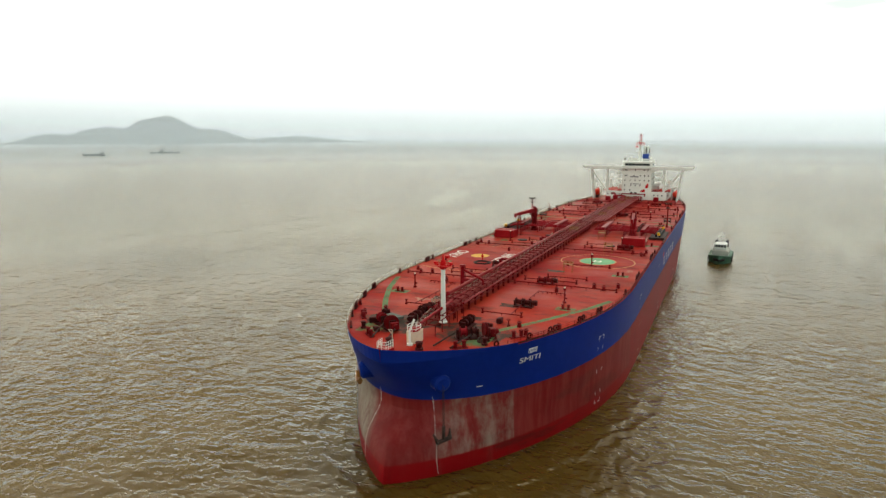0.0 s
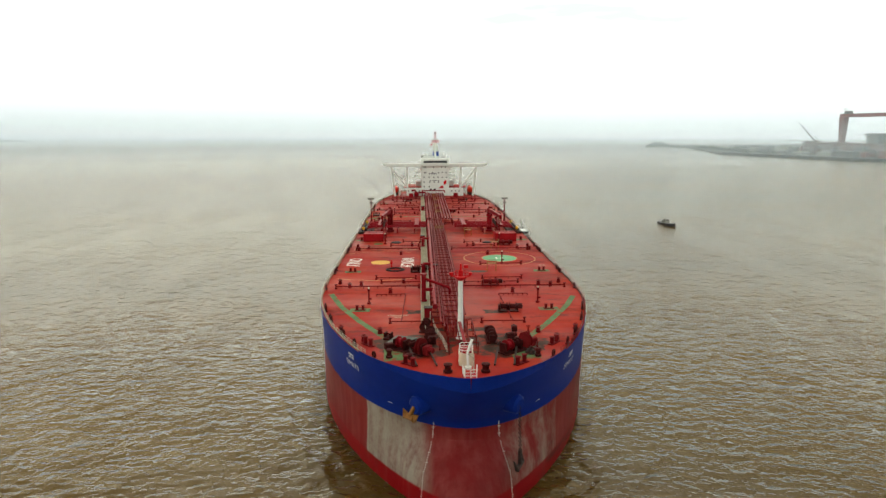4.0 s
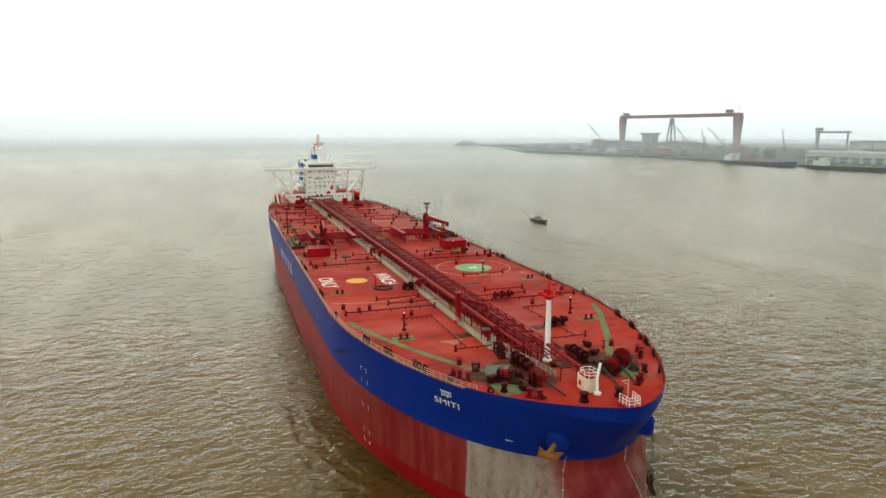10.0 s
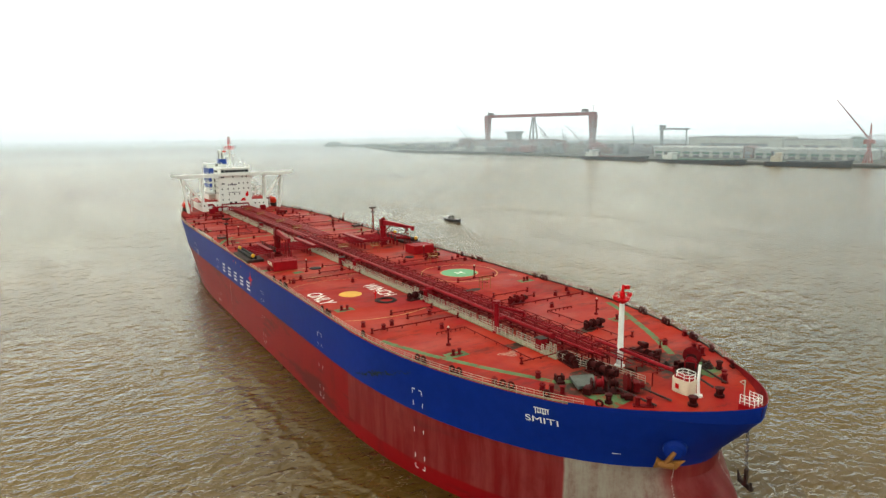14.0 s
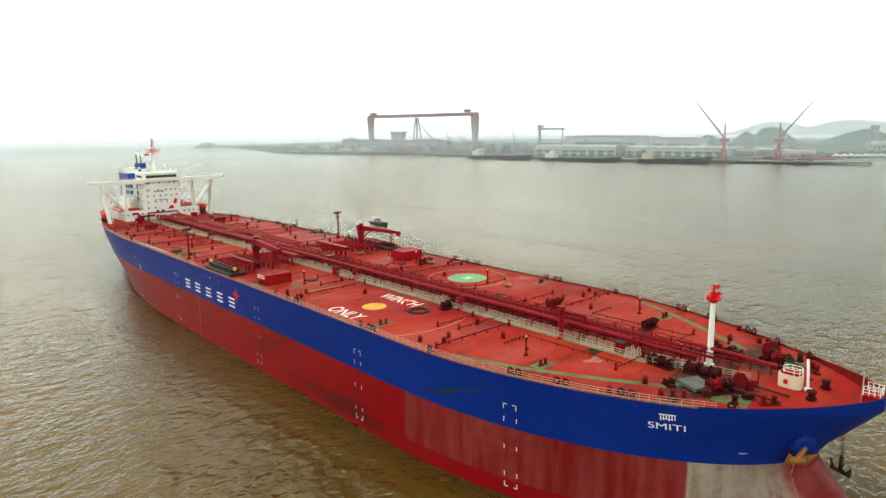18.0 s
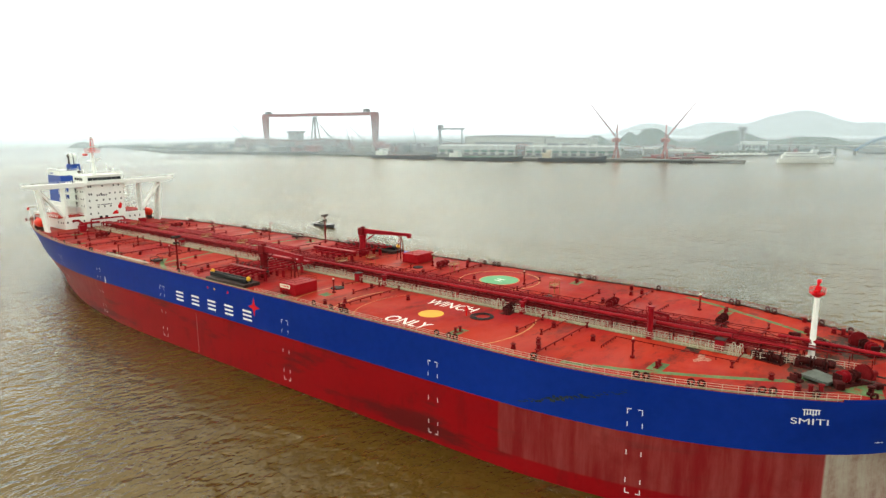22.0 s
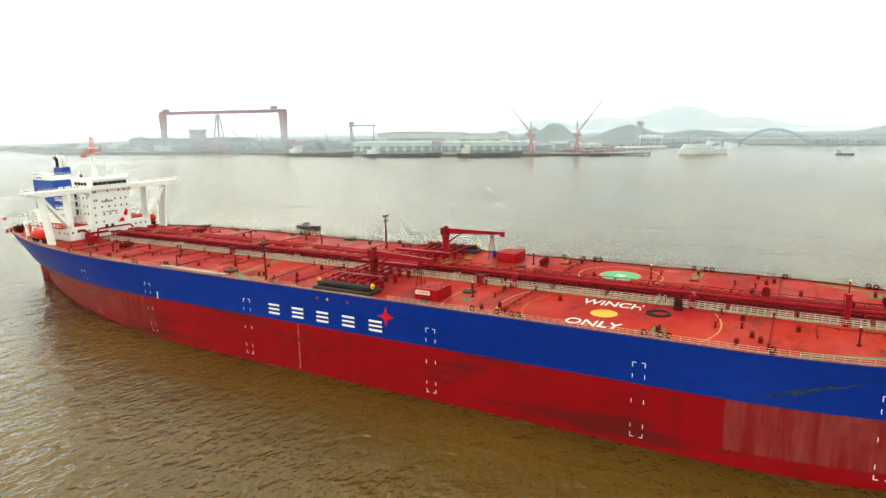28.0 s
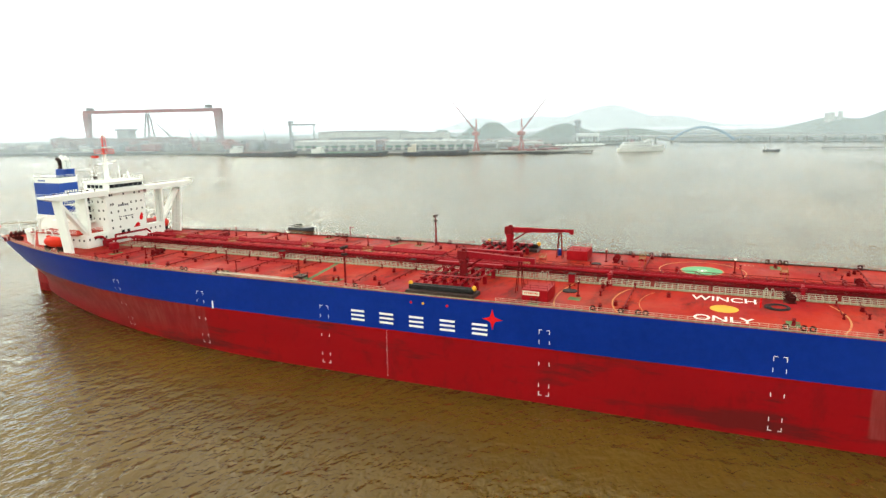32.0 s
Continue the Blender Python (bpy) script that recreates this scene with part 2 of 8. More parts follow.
# ---- materials ----
def sea_water(name, calm, rough):
    """Silty water; calm and rough: how steep its chop is in lulls and gusts."""
    m, t, b = nodes_of(name)
    co = t.nodes.new("ShaderNodeTexCoord")
    heights = []
    for turn, sx, sy, scale, detail, gain in ((75, 1.0, 1.5, 0.085, 2.0, 0.9), (104, 1.0, 1.6, 0.2, 2.0, 0.85), (58, 1.0, 1.5, 0.46, 2.0, 0.48), (90, 1.0, 1.3, 1.2, 1.0, 0.10)):
        mp = t.nodes.new("ShaderNodeMapping")
        mp.inputs["Rotation"].default_value, mp.inputs["Scale"].default_value = (0, 0, radians(turn)), (sx, sy, 1)
        t.links.new(co.outputs["Object"], mp.inputs[0])
        n = t.nodes.new("ShaderNodeTexNoise")
        n.inputs["Scale"].default_value, n.inputs["Detail"].default_value, n.inputs["Distortion"].default_value = scale, detail, 0.25
        t.links.new(mp.outputs[0], n.inputs["Vector"])
        g = t.nodes.new("ShaderNodeMath")
        g.operation = "MULTIPLY"
        g.inputs[1].default_value = gain
        # sharp crests, round troughs
        fold = t.nodes.new("ShaderNodeMath")
        fold.operation = "SUBTRACT"
        fold.inputs[1].default_value = 0.5
        t.links.new(n.outputs["Fac"], fold.inputs[0])
        crest = t.nodes.new("ShaderNodeMath")
        crest.operation = "ABSOLUTE"
        t.links.new(fold.outputs[0], crest.inputs[0])
        peak = t.nodes.new("ShaderNodeMath")
        peak.operation = "MULTIPLY_ADD"
        peak.inputs[1].default_value = -0.25
        t.links.new(crest.outputs[0], peak.inputs[0])
        t.links.new(n.outputs["Fac"], peak.inputs[2])
        t.links.new(peak.outputs[0], g.inputs[0])
        heights.append(g)
    total = heights[0]
    for g in heights[1:]:
        s = t.nodes.new("ShaderNodeMath")
        s.operation = "ADD"
        t.links.new(total.outputs[0], s.inputs[0])
        t.links.new(g.outputs[0], s.inputs[1])
        total = s
    bp = t.nodes.new("ShaderNodeBump")
    bp.inputs["Strength"].default_value, bp.inputs["Distance"].default_value = 1.0, 1.15
    t.links.new(total.outputs[0], bp.inputs["Height"])
    t.links.new(bp.outputs[0], b.inputs["Normal"])
    # gusts: rougher and calmer patches
    gust, span = t.nodes.new("ShaderNodeTexNoise"), t.nodes.new("ShaderNodeMapRange")
    gust.inputs["Scale"].default_value, gust.inputs["Detail"].default_value = 0.016, 6.0
    span.inputs["From Min"].default_value, span.inputs["From Max"].default_value = 0.35, 0.65
    span.inputs["To Min"].default_value, span.inputs["To Max"].default_value = calm, rough
    drift = t.nodes.new("ShaderNodeMapping")
    drift.inputs["Rotation"].default_value, drift.inputs["Scale"].default_value = (0, 0, radians(-62)), (2.6, 0.5, 1)
    t.links.new(co.outputs["Object"], drift.inputs[0])
    t.links.new(drift.outputs[0], gust.inputs["Vector"])
    t.links.new(gust.outputs["Fac"], span.inputs[0])
    t.links.new(span.outputs[0], bp.inputs["Strength"])
    # drifts of silt: long pale and dark streaks
    mp = t.nodes.new("ShaderNodeMapping")
    mp.inputs["Rotation"].default_value, mp.inputs["Scale"].default_value = (0, 0, radians(12)), (0.35, 1.0, 1)
    t.links.new(co.outputs["Object"], mp.inputs[0])
    silt = t.nodes.new("ShaderNodeTexNoise")
    silt.inputs["Scale"].default_value, silt.inputs["Detail"].default_value = 0.012, 6.0
    t.links.new(mp.outputs[0], silt.inputs["Vector"])
    ramp = t.nodes.new("ShaderNodeValToRGB")
    ramp.color_ramp.elements[0].position, ramp.color_ramp.elements[0].color = 0.34, (0.061, 0.0350, 0.0056, 1)
    ramp.color_ramp.elements[1].position, ramp.color_ramp.elements[1].color = 0.68, (0.106, 0.0605, 0.0098, 1)
    t.links.new(silt.outputs["Fac"], ramp.inputs[0])
    t.links.new(ramp.outputs[0], b.inputs["Base Color"])
    b.inputs["Roughness"].default_value, b.inputs["IOR"].default_value, b.inputs["Specular IOR Level"].default_value = 0.2, 1.33, 0.5
    b.inputs["Specular Tint"].default_value = (1.0, 0.92, 0.66, 1)
    return m


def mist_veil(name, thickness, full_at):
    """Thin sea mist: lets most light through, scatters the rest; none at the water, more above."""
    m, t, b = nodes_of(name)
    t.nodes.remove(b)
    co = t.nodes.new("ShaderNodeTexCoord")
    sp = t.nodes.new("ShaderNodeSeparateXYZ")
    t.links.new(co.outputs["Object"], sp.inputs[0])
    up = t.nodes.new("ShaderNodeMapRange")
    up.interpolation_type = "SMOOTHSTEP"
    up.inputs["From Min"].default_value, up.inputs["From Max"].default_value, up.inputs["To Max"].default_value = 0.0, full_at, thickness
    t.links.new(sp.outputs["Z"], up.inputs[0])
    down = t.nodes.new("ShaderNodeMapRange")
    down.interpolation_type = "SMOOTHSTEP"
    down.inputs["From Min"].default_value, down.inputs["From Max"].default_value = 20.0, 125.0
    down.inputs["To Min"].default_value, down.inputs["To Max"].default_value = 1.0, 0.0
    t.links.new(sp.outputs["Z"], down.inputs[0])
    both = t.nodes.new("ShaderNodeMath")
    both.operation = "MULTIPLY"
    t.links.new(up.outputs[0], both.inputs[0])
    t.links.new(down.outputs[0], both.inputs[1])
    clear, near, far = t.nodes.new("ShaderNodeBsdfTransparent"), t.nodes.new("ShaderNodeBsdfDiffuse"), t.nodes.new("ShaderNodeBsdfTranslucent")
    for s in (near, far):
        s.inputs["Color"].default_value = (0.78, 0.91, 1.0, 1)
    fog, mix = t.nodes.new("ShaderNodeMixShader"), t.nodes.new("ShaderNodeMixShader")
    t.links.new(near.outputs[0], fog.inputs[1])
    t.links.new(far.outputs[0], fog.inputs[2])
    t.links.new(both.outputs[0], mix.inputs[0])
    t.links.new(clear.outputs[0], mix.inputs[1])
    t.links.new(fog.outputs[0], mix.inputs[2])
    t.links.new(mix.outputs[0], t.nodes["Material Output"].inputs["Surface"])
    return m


def haze_glow(thickness, foot, top):
    """The bright haze of the distance, given as emission; it thins out upwards."""
    m, t, b = nodes_of("haze_glow")
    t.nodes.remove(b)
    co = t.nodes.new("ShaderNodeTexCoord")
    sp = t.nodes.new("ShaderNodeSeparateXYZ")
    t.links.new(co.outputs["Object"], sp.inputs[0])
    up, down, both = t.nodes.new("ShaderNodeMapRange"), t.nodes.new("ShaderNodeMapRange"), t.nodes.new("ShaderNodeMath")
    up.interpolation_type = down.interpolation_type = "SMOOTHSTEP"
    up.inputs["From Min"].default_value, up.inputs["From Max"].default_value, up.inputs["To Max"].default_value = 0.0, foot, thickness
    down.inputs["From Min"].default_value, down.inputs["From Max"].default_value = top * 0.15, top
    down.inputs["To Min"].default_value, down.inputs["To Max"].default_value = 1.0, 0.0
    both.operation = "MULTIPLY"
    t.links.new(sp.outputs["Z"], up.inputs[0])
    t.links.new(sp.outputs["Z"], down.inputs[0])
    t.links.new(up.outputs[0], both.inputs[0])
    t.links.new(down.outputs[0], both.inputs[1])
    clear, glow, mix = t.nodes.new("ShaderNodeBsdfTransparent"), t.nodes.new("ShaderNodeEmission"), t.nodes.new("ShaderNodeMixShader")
    # glow made brighter towards the sun behind the cloud, as the sky is
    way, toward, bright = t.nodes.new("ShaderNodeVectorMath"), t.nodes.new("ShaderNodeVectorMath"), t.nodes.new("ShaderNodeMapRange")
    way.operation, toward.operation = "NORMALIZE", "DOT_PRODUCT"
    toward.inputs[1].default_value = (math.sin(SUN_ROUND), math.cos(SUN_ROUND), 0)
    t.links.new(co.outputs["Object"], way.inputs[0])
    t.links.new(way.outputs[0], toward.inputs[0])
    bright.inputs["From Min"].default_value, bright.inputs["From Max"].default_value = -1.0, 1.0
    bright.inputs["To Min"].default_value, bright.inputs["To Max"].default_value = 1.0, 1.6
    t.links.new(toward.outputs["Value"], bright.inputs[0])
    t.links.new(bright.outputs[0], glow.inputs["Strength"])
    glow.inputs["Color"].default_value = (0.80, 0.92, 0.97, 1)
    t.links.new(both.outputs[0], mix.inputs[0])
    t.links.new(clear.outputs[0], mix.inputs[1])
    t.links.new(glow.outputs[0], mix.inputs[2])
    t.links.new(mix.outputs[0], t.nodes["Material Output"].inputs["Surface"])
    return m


def deck_coat():
    """Red oxide deck paint: orange and crimson areas, dark greasy stains, pale dusty wear, faint plate seams."""
    m, t, b = nodes_of("deck_oxide")
    co = t.nodes.new("ShaderNodeTexCoord")

    def noise_of(scale, stretch, detail=6.0, rough=0.65):
        mp = t.nodes.new("ShaderNodeMapping")
        mp.inputs["Scale"].default_value = stretch
        t.links.new(co.outputs["Object"], mp.inputs[0])
        n = t.nodes.new("ShaderNodeTexNoise")
        n.inputs["Scale"].default_value, n.inputs["Detail"].default_value, n.inputs["Roughness"].default_value = scale, detail, rough
        t.links.new(mp.outputs[0], n.inputs["Vector"])
        return n.outputs["Fac"]

    def band(value, lo, hi):
        n = t.nodes.new("ShaderNodeMapRange")
        n.interpolation_type = "SMOOTHSTEP"
        n.inputs["From Min"].default_value, n.inputs["From Max"].default_value = lo, hi
        t.links.new(value, n.inputs[0])
        return n.outputs[0]

    def mix(fac, a, c, gain=1.0):
        g = t.nodes.new("ShaderNodeMath")
        g.operation = "MULTIPLY"
        g.inputs[1].default_value = gain
        t.links.new(fac, g.inputs[0])
        n = t.nodes.new("ShaderNodeMix")
        n.data_type = "RGBA"
        t.links.new(g.outputs[0], n.inputs[0])
        for i, v in ((6, a), (7, c)):
            if isinstance(v, tuple):
                n.inputs[i].default_value = (*v, 1)
            else:
                t.links.new(v, n.inputs[i])
        return n.outputs[2]

    c = mix(band(noise_of(0.035, (1, 1, 1)), 0.35, 0.65), (0.27, 0.007, 0.010), (0.38, 0.026, 0.010))
    c = mix(band(noise_of(0.12, (1, 0.5, 1)), 0.5, 0.7), c, (0.41, 0.045, 0.021), 0.6)
    c = mix(band(noise_of(0.16, (0.45, 1, 1), 8.0, 0.78), 0.49, 0.66), c, (0.10, 0.013, 0.010), 0.85)
    c = mix(band(noise_of(0.09, (1.6, 0.35, 1), 8.0, 0.7), 0.56, 0.72), c, (0.20, 0.035, 0.022), 0.7)
    c = mix(band(noise_of(0.055, (1, 1, 1), 8.0, 0.72), 0.52, 0.68), c, (0.19, 0.030, 0.017), 0.6)
    c = mix(band(noise_of(1.4, (1, 1, 1)), 0.55, 0.8), c, (0.17, 0.02, 0.012), 0.55)
    c = mix(band(noise_of(0.5, (1, 1, 1), 8.0, 0.8), 0.68, 0.74), c, (0.36, 0.10, 0.065), 0.35)
    t.links.new(c, b.inputs["Base Color"])
    b.inputs["Specular IOR Level"].default_value = 0.05
    wet = t.nodes.new("ShaderNodeMapRange")
    wet.inputs["From Min"].default_value, wet.inputs["From Max"].default_value, wet.inputs["To Min"].default_value, wet.inputs["To Max"].default_value = 0.4, 0.62, 0.72, 0.42
    t.links.new(noise_of(0.07, (0.5, 1, 1), 5.0, 0.6), wet.inputs[0])
    t.links.new(wet.outputs[0], b.inputs["Roughness"])
    bp = t.nodes.new("ShaderNodeBump")
    bp.inputs["Strength"].default_value, bp.inputs["Distance"].default_value = 0.15, 0.05
    t.links.new(noise_of(2.0, (1, 1, 1)), bp.inputs["Height"])
    t.links.new(bp.outputs[0], b.inputs["Normal"])
    return m


def foam_lace():
    """Pale foam in shreds, with clear water between."""
    m, t, b = nodes_of("foam")
    co = t.nodes.new("ShaderNodeTexCoord")
    mp = t.nodes.new("ShaderNodeMapping")
    mp.inputs["Scale"].default_value = (1.0, 0.35, 1)
    n = t.nodes.new("ShaderNodeTexNoise")
    n.inputs["Scale"].default_value, n.inputs["Detail"].default_value, n.inputs["Roughness"].default_value, n.inputs["Distortion"].default_value = 0.7, 8.0, 0.75, 1.5
    t.links.new(co.outputs["Object"], mp.inputs[0])
    t.links.new(mp.outputs[0], n.inputs["Vector"])
    r = t.nodes.new("ShaderNodeMapRange")
    r.inputs["From Min"].default_value, r.inputs["From Max"].default_value, r.inputs["To Max"].default_value = 0.55, 0.72, 0.5
    t.links.new(n.outputs["Fac"], r.inputs[0])
    t.links.new(r.outputs[0], b.inputs["Alpha"])
    b.inputs["Base Color"].default_value, b.inputs["Roughness"].default_value = (0.44, 0.37, 0.27, 1), 0.8
    return m


WATER, SLICK = sea_water("silty_water", 0.5, 1.1), sea_water("silty_water_in_the_lee", 0.45, 0.85)
DECK = deck_coat()
FOAM = foam_lace()
OXIDE = paint("oxide_red_steel", (0.15, 0.006, 0.008), 0.5, vary=0.3, scale=0.4, fine=4.0, rust=(0.055, 0.010, 0.009), rust_at=0.58, gloss=0.03)
PIPE = paint("red_pipe_paint", (0.24, 0.005, 0.011), 0.42, vary=0.25, scale=0.15, fine=2.0, rust=(0.09, 0.014, 0.012), rust_at=0.62, gloss=0.06)
MAROON = paint("greasy_maroon_steel", (0.055, 0.006, 0.006), 0.5, vary=0.5, scale=0.8, fine=4.0, rust=(0.016, 0.008, 0.007), rust_at=0.52, gloss=0.03)
LOCKER = paint("locker_red", (0.30, 0.006, 0.010), 0.45, vary=0.15, scale=0.4, fine=3.0, rust=(0.16, 0.012, 0.012), rust_at=0.64, gloss=0.05)
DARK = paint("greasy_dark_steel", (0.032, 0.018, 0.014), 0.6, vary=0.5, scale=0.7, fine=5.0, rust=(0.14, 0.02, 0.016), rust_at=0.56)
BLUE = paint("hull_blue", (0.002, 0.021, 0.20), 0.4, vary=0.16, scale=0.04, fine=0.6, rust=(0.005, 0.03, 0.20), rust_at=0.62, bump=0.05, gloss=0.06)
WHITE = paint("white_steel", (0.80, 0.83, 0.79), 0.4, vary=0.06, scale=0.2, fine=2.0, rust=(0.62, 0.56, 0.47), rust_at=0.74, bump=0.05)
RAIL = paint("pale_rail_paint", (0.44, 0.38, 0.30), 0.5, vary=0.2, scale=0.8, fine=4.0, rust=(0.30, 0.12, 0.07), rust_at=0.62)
GREEN = paint("walkway_green", (0.085, 0.16, 0.065), 0.65, vary=0.45, scale=0.3, fine=2.5, rust=(0.25, 0.05, 0.025), rust_at=0.52, gloss=0.06)
PAD = paint("landing_green", (0.10, 0.33, 0.15), 0.6, vary=0.2, scale=0.2, fine=2.0, rust=(0.24, 0.20, 0.10), rust_at=0.70)
YELLOW = paint("marking_yellow", (0.62, 0.33, 0.02), 0.6, vary=0.15, scale=0.3, fine=2.5, rust=(0.42, 0.16, 0.06), rust_at=0.66)
LINE = paint("faded_yellow_line", (0.48, 0.20, 0.06), 0.6, vary=0.3, scale=0.5, fine=3.0, rust=(0.34, 0.06, 0.04), rust_at=0.52)
LETTER = paint("marking_white", (0.74, 0.70, 0.64), 0.6, vary=0.12, scale=0.3, fine=2.0, rust=(0.45, 0.20, 0.14), rust_at=0.66)
HULL_WHITE = paint("hull_lettering", (0.78, 0.78, 0.77), 0.45, vary=0.06, scale=0.3, fine=2.0)
SIGNAL = paint("signal_red", (0.58, 0.008, 0.012), 0.42, vary=0.12, scale=0.5, fine=3.0, gloss=0.06)
FUNNEL = paint("funnel_blue", (0.012, 0.055, 0.30), 0.35, vary=0.1, scale=0.1, fine=1.0)
RUBBER = paint("black_rubber", (0.018, 0.017, 0.017), 0.7, vary=0.4, scale=0.7, fine=5.0, rust=(0.05, 0.03, 0.025), rust_at=0.6)
SHADE = paint("dark_window", (0.015, 0.02, 0.025), 0.12, vary=0.3, bump=0)
GOLD = paint("ochre_casting", (0.26, 0.105, 0.022), 0.55, vary=0.35, scale=0.6, fine=4.0, rust=(0.10, 0.05, 0.02), rust_at=0.56)
CREAM = paint("cream_panel", (0.66, 0.58, 0.44), 0.55, vary=0.12, scale=0.4, fine=3.0, rust=(0.36, 0.2, 0.12), rust_at=0.68)
ORANGE = paint("lifeboat_orange", (0.60, 0.030, 0.012), 0.4, vary=0.12, gloss=0.1)
DUST = paint("dusty_pale_wear", (0.42, 0.20, 0.15), 0.8, vary=0.25, scale=0.8, fine=3.0, rust=(0.28, 0.03, 0.018), rust_at=0.5, gloss=0.04)
EDGE = paint("grimy_edge_paint", (0.26, 0.24, 0.15), 0.7, vary=0.4, scale=0.4, fine=3.0, rust=(0.22, 0.07, 0.04), rust_at=0.55)
OILY = paint("oily_deck", (0.055, 0.022, 0.014), 0.5, vary=0.5, scale=0.22, fine=2.0, rust=(0.26, 0.022, 0.012), rust_at=0.47, gloss=0.03)
GREY_CANVAS = paint("grey_green_canvas", (0.10, 0.115, 0.10), 0.85, vary=0.3, scale=0.6, fine=3.0, rust=(0.06, 0.05, 0.04), rust_at=0.6, bump=0.4)

# ---- sea and mist ----
def disc_sheet(radii, n, centre=(0, 0)):
    s, (cx, cy) = Shape(), centre
    pts = [(cx, cy, 0)]
    for r in radii:
        pts += [(cx + r * math.cos(k * math.tau / n), cy + r * math.sin(k * math.tau / n), 0) for k in range(n)]
    faces = [(0, 1 + k, 1 + (k + 1) % n) for k in range(n)]
    for j in range(len(radii) - 1):
        for k in range(n):
            a, b = 1 + j * n + k, 1 + j * n + (k + 1) % n
            faces.append((a, a + n, b + n, b))
    return s.add(pts, faces)


thing("water", "brown silty estuary water with a short wind chop", "water", kind="structure", shape=disc_sheet((200, 500, 1000, 2000, 3500, 5200), 64, (0, 150)), material=WATER)
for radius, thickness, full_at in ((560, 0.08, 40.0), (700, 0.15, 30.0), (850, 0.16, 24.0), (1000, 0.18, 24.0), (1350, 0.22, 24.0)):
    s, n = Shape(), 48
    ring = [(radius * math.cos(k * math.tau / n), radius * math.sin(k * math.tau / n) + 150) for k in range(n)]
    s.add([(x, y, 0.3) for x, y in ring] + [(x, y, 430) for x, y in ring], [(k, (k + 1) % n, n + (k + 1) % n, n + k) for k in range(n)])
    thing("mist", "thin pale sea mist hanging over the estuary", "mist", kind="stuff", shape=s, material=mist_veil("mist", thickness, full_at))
# self-lit shells: the brightness of the distant haze is emitted, not scattered
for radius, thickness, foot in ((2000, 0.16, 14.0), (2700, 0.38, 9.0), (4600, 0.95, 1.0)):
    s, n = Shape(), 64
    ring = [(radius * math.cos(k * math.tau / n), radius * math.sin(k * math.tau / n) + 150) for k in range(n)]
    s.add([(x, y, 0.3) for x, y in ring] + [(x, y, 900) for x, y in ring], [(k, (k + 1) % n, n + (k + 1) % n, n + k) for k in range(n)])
    thing("backdrop", "glowing shell standing in for bright distant haze along the horizon", "haze", kind="structure", shape=s, material=haze_glow(thickness, foot, radius * 0.16))

# ---- the tanker: port +x, aft +y, water z = 0 ----
DZ, HALF, STERN = 20.7, 29.0, 329.5  # main deck height, half the beam, the transom


def along(z, keys):
    """A value between rows of height and value."""
    return float(np.interp(z, [k[0] for k in keys], [k[1] for k in keys]))


STEM = ((-9, 8.0), (-4, 5.0), (0, 4.7), (3.5, 5.1), (6, 7.4), (7, 8.9), (8.6, 11.1), (9.7, 12.2), (12, 12.0), (13.7, 11.0), (16.9, 8.0), (20.2, 5.1), (21, 4.4), (23, 3.0))
RUN = ((-9, 70), (0, 71.3), (6, 68.6), (8.6, 64.9), (9.7, 63.8), (12, 63.8), (20.7, 65), (23, 65))
FULL = ((-9, 2.2), (0, 2.2), (12, 2.2), (20.7, 1.98), (23, 1.95))
BLUNT = ((-9, 1.2), (0, 1.2), (3.5, 1.22), (6, 1.36), (8.6, 1.65), (9.7, 1.75), (12, 1.75), (20.7, 1.45), (23, 1.4))
TAPER = ((-9, 180), (0, 190), (12, 212), (20.7, 225), (23, 226))
TAIL = ((-9, 300), (0, 318), (6, 319.5), (12, 331), (20.7, 345), (23, 346))
SWELL = ((-9, 2.0), (0, 2.0), (12, 2.2), (20.7, 2.1), (23, 2.1))


def half_breadth(y, z):
    """Half the hull's width at a station and height."""
    d, aft = (y - along(z, STEM)) / along(z, RUN), (y - along(z, TAPER)) / (along(z, TAIL) - along(z, TAPER))
    b = HALF
    if d < 1:
        b = HALF * (1 - (1 - max(d, 0)) ** along(z, FULL)) ** (1 / along(z, BLUNT))
    if aft > 0:
        b = HALF * (1 - min(aft, 1) ** along(z, SWELL))
    return b


ship = thing("oil_tanker", "long oil tanker, blue topsides, red boot top, under way", "tanker")


